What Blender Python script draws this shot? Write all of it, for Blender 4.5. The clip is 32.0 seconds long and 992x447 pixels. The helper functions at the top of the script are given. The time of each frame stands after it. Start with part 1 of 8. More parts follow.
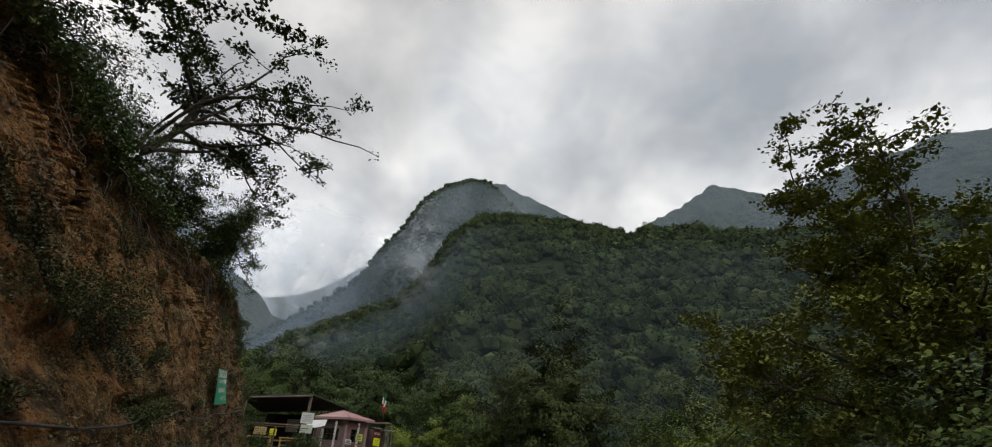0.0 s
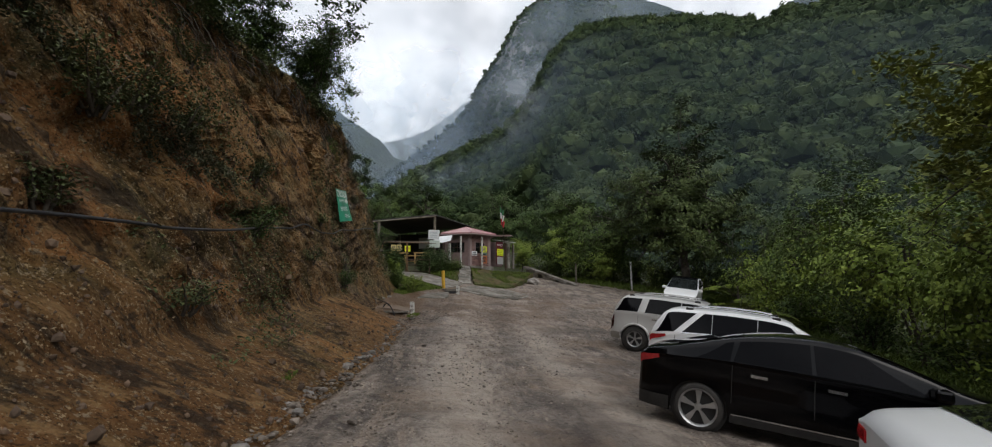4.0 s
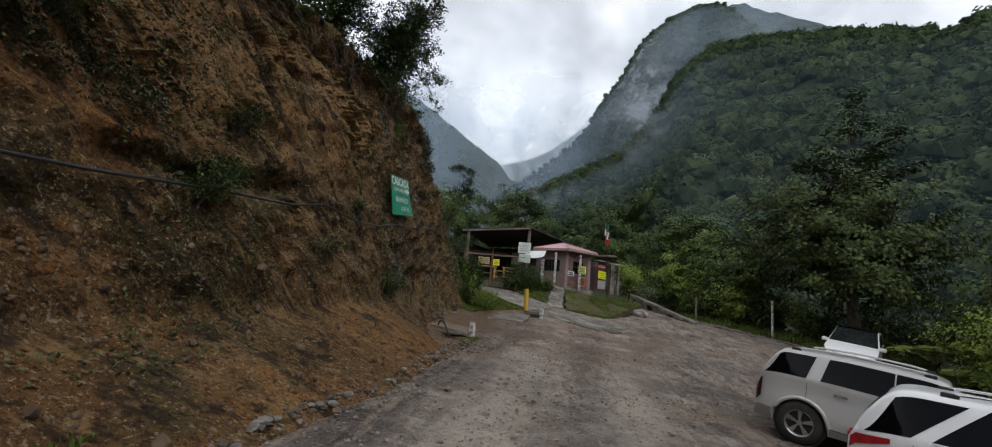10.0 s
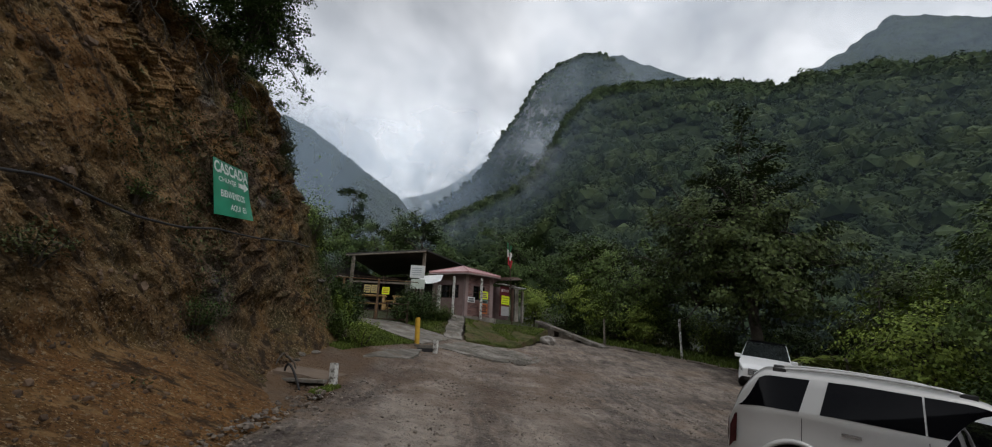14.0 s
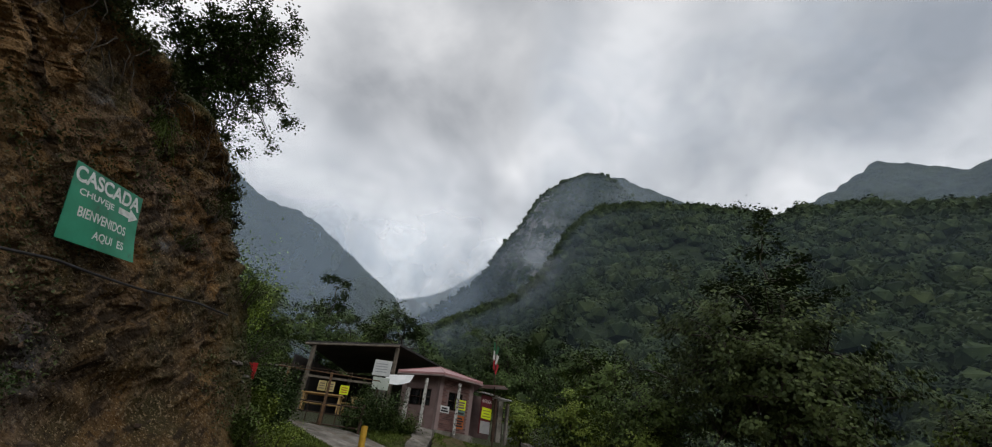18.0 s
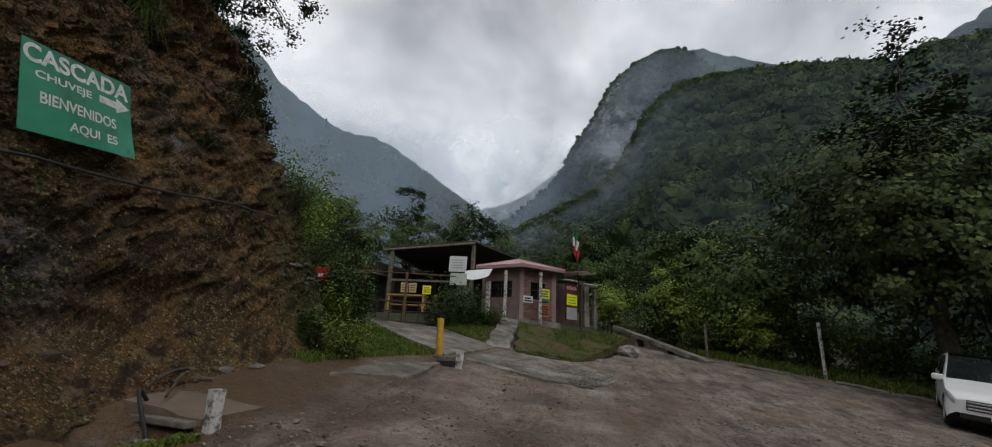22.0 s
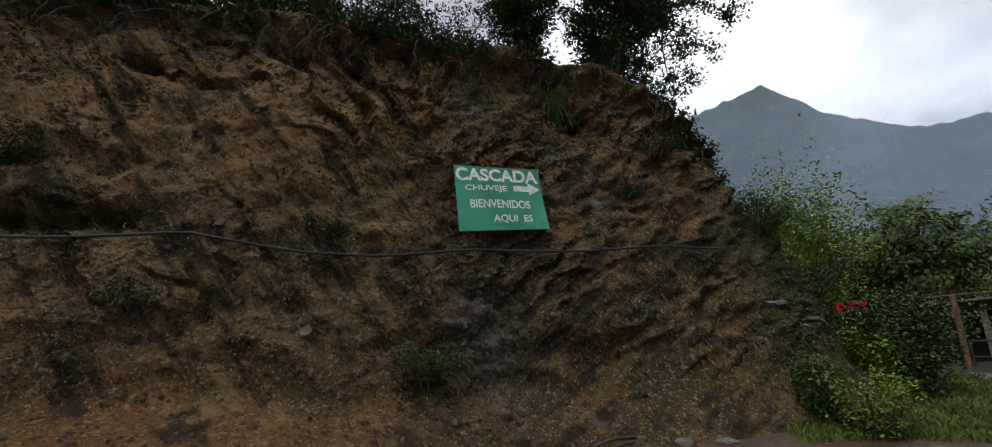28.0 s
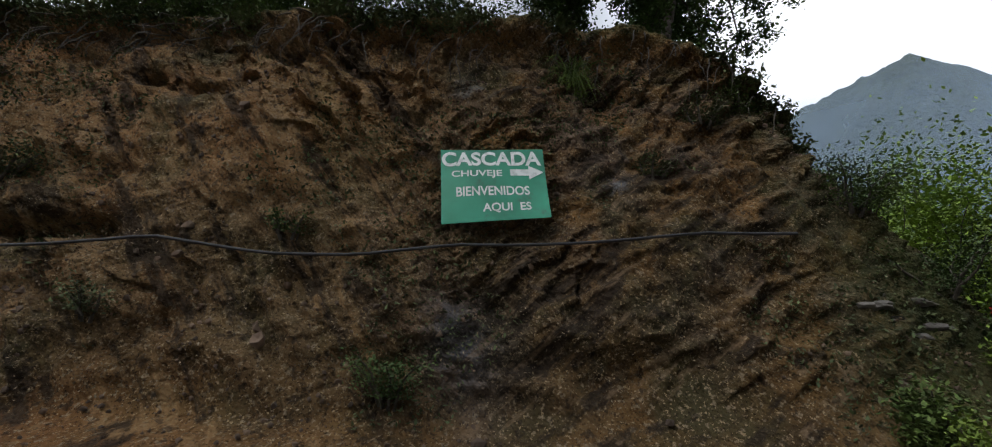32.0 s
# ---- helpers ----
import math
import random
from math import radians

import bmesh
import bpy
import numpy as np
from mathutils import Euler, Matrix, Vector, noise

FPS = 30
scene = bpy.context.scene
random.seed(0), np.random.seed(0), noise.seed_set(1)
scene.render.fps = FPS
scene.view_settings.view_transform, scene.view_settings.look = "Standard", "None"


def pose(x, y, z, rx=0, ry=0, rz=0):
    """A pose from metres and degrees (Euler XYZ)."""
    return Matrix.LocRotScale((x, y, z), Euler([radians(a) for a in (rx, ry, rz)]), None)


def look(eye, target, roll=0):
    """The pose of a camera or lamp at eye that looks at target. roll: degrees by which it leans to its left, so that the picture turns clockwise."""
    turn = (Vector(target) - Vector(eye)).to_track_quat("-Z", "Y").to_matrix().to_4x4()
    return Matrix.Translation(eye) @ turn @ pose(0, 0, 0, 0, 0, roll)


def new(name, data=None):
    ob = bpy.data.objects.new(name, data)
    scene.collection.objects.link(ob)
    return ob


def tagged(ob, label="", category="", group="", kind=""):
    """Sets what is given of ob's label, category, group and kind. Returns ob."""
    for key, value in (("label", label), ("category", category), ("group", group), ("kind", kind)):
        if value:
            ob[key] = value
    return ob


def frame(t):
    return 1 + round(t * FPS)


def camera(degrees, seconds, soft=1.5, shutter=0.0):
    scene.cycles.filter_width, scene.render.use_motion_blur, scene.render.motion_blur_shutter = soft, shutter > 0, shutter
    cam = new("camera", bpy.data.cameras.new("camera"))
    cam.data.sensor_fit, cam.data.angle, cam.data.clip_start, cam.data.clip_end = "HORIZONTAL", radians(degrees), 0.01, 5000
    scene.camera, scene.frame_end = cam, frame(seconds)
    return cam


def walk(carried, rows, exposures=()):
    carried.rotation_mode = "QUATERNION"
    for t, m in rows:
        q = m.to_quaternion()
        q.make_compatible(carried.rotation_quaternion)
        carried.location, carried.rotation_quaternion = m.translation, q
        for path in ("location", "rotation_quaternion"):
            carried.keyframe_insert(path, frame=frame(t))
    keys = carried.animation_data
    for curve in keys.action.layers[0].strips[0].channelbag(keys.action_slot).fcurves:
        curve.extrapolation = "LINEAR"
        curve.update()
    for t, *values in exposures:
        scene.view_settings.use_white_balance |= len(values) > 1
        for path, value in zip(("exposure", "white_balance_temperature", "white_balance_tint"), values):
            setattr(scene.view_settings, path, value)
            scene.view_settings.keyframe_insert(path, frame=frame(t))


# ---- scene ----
cam = camera(93.6, 32.0, soft=1.1)
METRES, EYE, TILT, LEAN, TURN = 22.0, 1.76, 1.15, -1.15, -2.1
ROWS = [
    (0.0, 0.0, 0.0, 0.0, -0.18, 28.1, -0.33),
    (0.5, 0.0018, 0.01, -0.0008, 0.12, 28.22, -1.11),
    (1.0, 0.0016, 0.024, -0.0018, -2.18, 28.54, -0.69),
    (1.5, -0.0009, 0.0408, -0.003, -3.59, 25.93, -1.13),
    (2.0, -0.007, 0.0574, -0.007, 6.91, 18.3, -1.45),
    (2.5, -0.0111, 0.0701, -0.0085, 11.98, 14.55, 0.09),
    (3.0, -0.0151, 0.0816, -0.0107, 13.24, 13.23, 0.56),
    (3.5, -0.0138, 0.0972, -0.0139, 13.8, 9.99, 1.64),
    (4.0, -0.0123, 0.1117, -0.0158, 14.04, 7.13, 1.76),
    (4.5, -0.0117, 0.126, -0.0159, 14.08, 6.08, 1.36),
    (6.5, -0.0173, 0.1929, -0.0196, 19.87, 5.55, 3.07),
    (7.0, -0.0231, 0.2082, -0.0211, 25.53, 5.05, 4.64),
    (7.5, -0.0272, 0.2227, -0.021, 30.45, 4.72, 2.16),
    (8.0, -0.0287, 0.2416, -0.0208, 33.06, 5.39, 1.98),
    (8.5, -0.0303, 0.2611, -0.0216, 32.02, 6.02, 1.53),
    (9.0, -0.0293, 0.279, -0.0217, 30.21, 6.42, 0.86),
    (9.5, -0.0308, 0.2978, -0.021, 28.32, 7.67, -0.33),
    (10.0, -0.0324, 0.3133, -0.0194, 27.02, 9.78, -3.87),
    (10.5, -0.0315, 0.3306, -0.0198, 26.66, 12.94, -2.07),
    (11.0, -0.0321, 0.3494, -0.0211, 26.89, 13.97, 1.25),
    (11.5, -0.0375, 0.368, -0.0211, 23.84, 15.2, -3.44),
    (12.0, -0.0436, 0.3852, -0.0209, 23.73, 15.32, -2.94),
    (12.5, -0.0551, 0.4028, -0.0229, 20.48, 15.51, -1.87),
    (13.0, -0.0646, 0.4194, -0.0244, 19.76, 15.46, -1.99),
    (13.5, -0.0742, 0.443, -0.0238, 20.31, 15.14, 0.65),
    (14.0, -0.077, 0.4662, -0.0256, 15.38, 14.38, -0.53),
    (14.5, -0.0733, 0.4883, -0.0253, 13.69, 15.05, -0.22),
    (16.5, -0.0871, 0.5664, -0.0224, 12.46, 19.32, -2.05),
    (17.0, -0.0944, 0.5838, -0.0204, 13.88, 25.58, -3.66),
    (17.5, -0.0969, 0.6005, -0.0194, 14.06, 27.06, -4.12),
    (18.0, -0.0945, 0.6159, -0.0195, 13.78, 27.7, -4.56),
    (18.5, -0.0935, 0.6291, -0.0193, 3.35, 28.92, -6.55),
    (19.0, -0.0925, 0.6341, -0.0178, -18.15, 30.8, -0.92),
    (19.5, -0.0917, 0.6454, -0.0154, -25.34, 30.86, 2.34),
    (20.0, -0.0925, 0.6541, -0.0183, -16.78, 30.96, 3.62),
    (20.5, -0.0971, 0.6719, -0.0161, -0.04, 32.17, 6.51),
    (21.0, -0.101, 0.685, -0.0158, 10.43, 31.69, 5.9),
    (21.5, -0.1036, 0.7017, -0.0205, 19.95, 21.46, 0.4),
    (22.0, -0.1085, 0.7149, -0.024, 25.15, 15.42, -1.01),
    (22.5, -0.1128, 0.7263, -0.0227, 32.04, 15.01, -0.12),
    (23.0, -0.1233, 0.7341, -0.0222, 47.98, 14.06, 1.06),
    (23.5, -0.1313, 0.7405, -0.0205, 55.63, 14.39, 2.84),
    (24.0, -0.1305, 0.7513, -0.0199, 60.53, 14.6, 2.87),
    (24.5, -0.129, 0.7658, -0.0222, 60.4, 14.71, 4.07),
    (26.5, -0.1277, 0.8303, -0.0218, 63.03, 14.16, 4.59),
    (27.0, -0.1259, 0.8388, -0.0209, 72.43, 15.91, 2.84),
    (27.5, -0.1266, 0.8462, -0.0173, 82.51, 19.6, -1.16),
    (28.0, -0.1329, 0.8581, -0.0174, 91.52, 19.99, -2.79),
    (28.5, -0.1425, 0.872, -0.0167, 97.27, 19.24, -2.26),
    (29.0, -0.153, 0.8842, -0.0141, 96.81, 18.17, -1.69),
    (29.5, -0.1594, 0.8936, -0.0132, 102.98, 17.37, 0.04),
    (30.0, -0.1654, 0.9013, -0.0119, 105.73, 17.55, -0.74),
    (30.5, -0.174, 0.9067, -0.0103, 106.29, 18.44, -1.43),
    (31.0, -0.1834, 0.9168, -0.0076, 106.08, 19.44, -2.52),
    (31.5, -0.1903, 0.9261, -0.0062, 104.91, 19.6, -5.79),
    (32.0, -0.197, 0.9294, -0.005, 104.38, 20.03, -4.76),
]
# exposures: the film's camera opens up when it looks at the dark cliff and closes for the sky
STOPS = [(0.0, 0.18, 6950, 10), (1.5, 0.18, 6950, 10), (3.0, 0.33, 6700, 10), (6.0, 0.62, 6450, 10), (8.0, 0.58, 6350, 10), (9.0, 0.53, 6350, 10), (11.0, 0.28, 6450, 10), (13.0, 0.2, 6500, 10), (16.5, 0.06, 6500, 10), (18.0, 0.03, 6600, 10), (19.0, -0.15, 7100, 10), (20.5, -0.15, 7100, 10), (21.2, -0.1, 6800, 10), (22.5, 0.08, 6550, 10), (26.0, 0.22, 6450, 10), (29.0, 0.5, 6200, 10), (32.0, 0.58, 6200, 10)]
walk(cam, [(t, pose(0, 0, EYE, TILT, LEAN, TURN) @ pose(METRES * x, METRES * y, METRES * z, 90 + pitch, roll, yaw)) for t, x, y, z, yaw, pitch, roll in ROWS], STOPS)

# ---- world and sun: a bright overcast sky with darker cloud bellies ----
SUN_EL, SUN_AZ = radians(48), radians(135)
world = bpy.data.worlds.new("overcast_sky")
scene.world = world
world.use_nodes = True
wn, wl = world.node_tree.nodes, world.node_tree.links
wn.clear()
w_out, w_bg = wn.new("ShaderNodeOutputWorld"), wn.new("ShaderNodeBackground")
w_sky = wn.new("ShaderNodeTexSky")
w_sky.sky_type, w_sky.sun_disc, w_sky.sun_elevation, w_sky.sun_rotation = "NISHITA", False, SUN_EL, SUN_AZ
w_tc, w_sep = wn.new("ShaderNodeTexCoord"), wn.new("ShaderNodeSeparateXYZ")
wl.new(w_tc.outputs["Generated"], w_sep.inputs[0])
w_add = wn.new("ShaderNodeMath")
w_add.operation, w_add.inputs[1].default_value = "ADD", 0.35
wl.new(w_sep.outputs["Z"], w_add.inputs[0])
w_max = wn.new("ShaderNodeMath")
w_max.operation, w_max.inputs[1].default_value = "MAXIMUM", 0.12
wl.new(w_add.outputs[0], w_max.inputs[0])
w_com = wn.new("ShaderNodeCombineXYZ")
for axis in ("X", "Y"):
    w_div = wn.new("ShaderNodeMath")
    w_div.operation = "DIVIDE"
    wl.new(w_sep.outputs[axis], w_div.inputs[0])
    wl.new(w_max.outputs[0], w_div.inputs[1])
    wl.new(w_div.outputs[0], w_com.inputs[axis])
w_n1, w_n2 = wn.new("ShaderNodeTexNoise"), wn.new("ShaderNodeTexNoise")
for w_n, scale, detail, rough, dist in ((w_n1, 2.3, 6.0, 0.5, 0.25), (w_n2, 1.1, 2.0, 0.45, 0.1)):
    wl.new(w_com.outputs[0], w_n.inputs["Vector"])
    w_n.inputs["Scale"].default_value, w_n.inputs["Detail"].default_value = scale, detail
    w_n.inputs["Roughness"].default_value, w_n.inputs["Distortion"].default_value = rough, dist
w_mixn = wn.new("ShaderNodeMix")
w_mixn.inputs[0].default_value = 0.4
wl.new(w_n1.outputs["Fac"], w_mixn.inputs[2])
wl.new(w_n2.outputs["Fac"], w_mixn.inputs[3])
w_ramp = wn.new("ShaderNodeValToRGB")
for i, (p, c) in enumerate(((0.39, (0.25, 0.26, 0.275)), (0.47, (0.40, 0.41, 0.425)), (0.54, (0.56, 0.565, 0.575)), (0.66, (0.70, 0.705, 0.71)))):
    e = w_ramp.color_ramp.elements[i] if i < 2 else w_ramp.color_ramp.elements.new(p)
    e.position, e.color = p, (*c, 1)
wl.new(w_mixn.outputs[0], w_ramp.inputs[0])
w_sc = wn.new("ShaderNodeMix")
w_sc.data_type, w_sc.blend_type = "RGBA", "ADD"
w_sc.inputs[0].default_value = 0.012
wl.new(w_ramp.outputs[0], w_sc.inputs[6])
wl.new(w_sky.outputs[0], w_sc.inputs[7])
# the cloud layer thins and brightens towards the horizon
w_hz = wn.new("ShaderNodeMapRange")
w_hz.interpolation_type = "SMOOTHSTEP"
for key, value in (("From Min", 0.25), ("From Max", 0.75), ("To Min", 1.42), ("To Max", 0.95)):
    w_hz.inputs[key].default_value = value
wl.new(w_sep.outputs["Z"], w_hz.inputs["Value"])
w_vm = wn.new("ShaderNodeVectorMath")
w_vm.operation = "SCALE"
wl.new(w_sc.outputs[2], w_vm.inputs[0])
wl.new(w_hz.outputs[0], w_vm.inputs["Scale"])
wl.new(w_vm.outputs[0], w_bg.inputs[0])
w_bg.inputs[1].default_value = 1.4
wl.new(w_bg.outputs[0], w_out.inputs[0])

sun = new("sun", bpy.data.lights.new("sun", "SUN"))
sun.data.energy, sun.data.angle, sun.data.color = 0.65, radians(35), (1.0, 0.97, 0.93)
sun.matrix_world = look((40 * math.sin(SUN_AZ), 40 * math.cos(SUN_AZ), 40 * math.tan(SUN_EL)), (0, 0, 0))

# ---- helpers of this scene ----
def vnoise(p, seed=0):
    """Smooth value noise in [-1, 1] at an (n, 3) array of places."""
    i = np.floor(p).astype(np.int64)
    f = p - i
    f = f * f * (3 - 2 * f)
    out = np.zeros(len(p))
    for dx in (0, 1):
        for dy in (0, 1):
            for dz in (0, 1):
                h = ((i[:, 0] + dx) * 374761393 + (i[:, 1] + dy) * 668265263 + (i[:, 2] + dz) * 2147483647 + seed * 1274126177) & 0xFFFFFFFF
                h = ((h ^ (h >> 13)) * 1274126177) & 0xFFFFFFFF
                h = (h ^ (h >> 16)) & 0xFFFF
                w = (f[:, 0] if dx else 1 - f[:, 0]) * (f[:, 1] if dy else 1 - f[:, 1]) * (f[:, 2] if dz else 1 - f[:, 2])
                out += w * (h / 32767.5 - 1)
    return out


def fbm(p, octaves=4, seed=0, ridged=False):
    total, amp, norm = np.zeros(len(p)), 1.0, 0.0
    for o in range(octaves):
        n = vnoise(p * 2 ** o, seed + 17 * o)
        total += amp * (1 - 2 * np.abs(n) if ridged else n)
        norm += amp
        amp *= 0.5
    return total / norm


def smooth(a, b, x):
    t = np.clip((x - a) / (b - a), 0, 1)
    return t * t * (3 - 2 * t)


def mesh_np(name, verts, faces, material=None, smooth_shade=True):
    """A mesh from numpy arrays; faces all of one size."""
    me = bpy.data.meshes.new(name)
    verts, faces = np.asarray(verts, np.float32), np.asarray(faces, np.int32)
    k = faces.shape[1]
    me.vertices.add(len(verts))
    me.vertices.foreach_set("co", verts.ravel())
    me.loops.add(faces.size)
    me.loops.foreach_set("vertex_index", faces.ravel())
    me.polygons.add(len(faces))
    me.polygons.foreach_set("loop_start", np.arange(0, faces.size, k, dtype=np.int32))
    me.polygons.foreach_set("loop_total", np.full(len(faces), k, np.int32))
    me.polygons.foreach_set("use_smooth", np.full(len(faces), smooth_shade))
    me.update(calc_edges=True)
    if material:
        me.materials.append(material)
    return me


def grid_faces(nu, nv):
    i, j = np.meshgrid(np.arange(nu - 1), np.arange(nv - 1), indexing="ij")
    a = (i * nv + j).ravel()
    return np.stack([a, a + nv, a + nv + 1, a + 1], 1)


def to_mesh(name, bm, material=None, shade=False):
    me = bpy.data.meshes.new(name)
    bm.normal_update()
    bm.to_mesh(me)
    bm.free()
    if shade:
        for f in me.polygons:
            f.use_smooth = True
    if material:
        me.materials.append(material)
    return me


def part(name, bm, material, parent, label="", shade=False):
    ob = new(name, to_mesh(name, bm, material, shade))
    if parent:
        ob.parent = parent
    return tagged(ob, label)


def part_me(name, me, parent, label=""):
    ob = new(name, me)
    ob.parent = parent
    return tagged(ob, label)


def thing(name, at, label, category, group="", kind="", rz=0.0):
    ob = new(name)
    ob.matrix_basis = pose(*at, 0, 0, rz)
    return tagged(ob, label, category, group, kind)


def box(sx, sy, sz, at=(0, 0, 0), bevel=0.0, turn=None, bm=None, segments=2):
    """A box of that size; at is the middle of its base."""
    own = bm if bm is not None else bmesh.new()
    made = bmesh.ops.create_cube(own, size=1)["verts"]
    m = Matrix.Translation(at) @ (turn or Matrix()) @ Matrix.Translation((0, 0, sz / 2)) @ Matrix.Diagonal((sx, sy, sz, 1))
    bmesh.ops.transform(own, matrix=m, verts=made)
    if bevel:
        edges = list({e for v in made for e in v.link_edges})
        bmesh.ops.bevel(own, geom=edges, offset=bevel, segments=segments, affect="EDGES", profile=0.5)
    return own


def rod(a, b, r0, r1=None, sides=10, bm=None, caps=True):
    own = bm if bm is not None else bmesh.new()
    a, b = Vector(a), Vector(b)
    q = (b - a).to_track_quat("Z", "Y").to_matrix().to_4x4()
    made = bmesh.ops.create_cone(own, cap_ends=caps, segments=sides, radius1=r0, radius2=r0 if r1 is None else r1, depth=(b - a).length)["verts"]
    bmesh.ops.transform(own, matrix=Matrix.Translation((a + b) / 2) @ q, verts=made)
    return own


def tube_np(points, radii, sides=7):
    """A tapered tube along points: verts and faces."""
    pts = np.asarray(points, float)
    n = len(pts)
    tan = np.gradient(pts, axis=0)
    tan /= np.linalg.norm(tan, axis=1)[:, None] + 1e-9
    up = np.where(np.abs(tan[:, 2:3]) > 0.9, np.array([[1.0, 0, 0]]), np.array([[0, 0, 1.0]]))
    u = np.cross(tan, up)
    u /= np.linalg.norm(u, axis=1)[:, None]
    w = np.cross(tan, u)
    a = np.linspace(0, 2 * np.pi, sides, endpoint=False)
    r = np.asarray(radii, float)[:, None, None]
    v = pts[:, None] + r * (np.cos(a)[None, :, None] * u[:, None] + np.sin(a)[None, :, None] * w[:, None])
    faces = []
    for i in range(n - 1):
        for j in range(sides):
            k = (j + 1) % sides
            faces.append((i * sides + j, i * sides + k, (i + 1) * sides + k, (i + 1) * sides + j))
    return v.reshape(-1, 3), np.array(faces)


def join_np(pieces):
    verts, faces, base = [], [], 0
    for v, f in pieces:
        verts.append(v)
        faces.append(f + base)
        base += len(v)
    return np.concatenate(verts), np.concatenate(faces)


def leaves_np(centres, size, rng, droop=0.3, aspect=0.5, normals=None):
    """One folded, pointed leaf (two triangles) at each centre."""
    n = len(centres)
    size = np.broadcast_to(np.asarray(size, float), (n,)) * rng.uniform(0.65, 1.3, n)
    ang = rng.uniform(0, 2 * np.pi, n)
    tilt = rng.normal(-droop, 0.5, n)
    d = np.stack([np.cos(ang) * np.cos(tilt), np.sin(ang) * np.cos(tilt), np.sin(tilt)], 1)
    side = np.stack([-np.sin(ang), np.cos(ang), rng.normal(0, 0.45, n)], 1)
    side /= np.linalg.norm(side, axis=1)[:, None]
    l, w = size[:, None], size[:, None] * aspect
    base = centres - d * l * 0.5
    tip = centres + d * l * 0.5
    mid = centres - np.array([0, 0, 1.0]) * w * 0.12
    v = np.stack([base, mid + side * w * 0.5, tip, mid - side * w * 0.5], 1).reshape(-1, 3)
    f = np.arange(n * 4).reshape(n, 4)
    return v, f


def tangent_np(centres, out, size, rng, jitter=0.35):
    """Leaf sprays that lie on a rounded crown, facing outward."""
    n = len(centres)
    nrm = out + rng.normal(0, jitter, (n, 3))
    nrm /= np.linalg.norm(nrm, axis=1)[:, None]
    t = np.cross(nrm, rng.normal(size=(n, 3)))
    t /= np.linalg.norm(t, axis=1)[:, None]
    w = np.cross(nrm, t)
    s = np.asarray(size)[:, None] * rng.uniform(0.6, 1.3, (n, 1))
    v = np.stack([centres - t * s * 0.5, centres + w * s * 0.36, centres + t * s * 0.5, centres - w * s * 0.36], 1)
    return v.reshape(-1, 3), np.arange(n * 4).reshape(n, 4)


def ico(level):
    bm = bmesh.new()
    bmesh.ops.create_icosphere(bm, subdivisions=level, radius=1)
    bm.verts.ensure_lookup_table()
    v = np.array([x.co[:] for x in bm.verts])
    f = np.array([[y.index for y in x.verts] for x in bm.faces])
    bm.free()
    return v, f


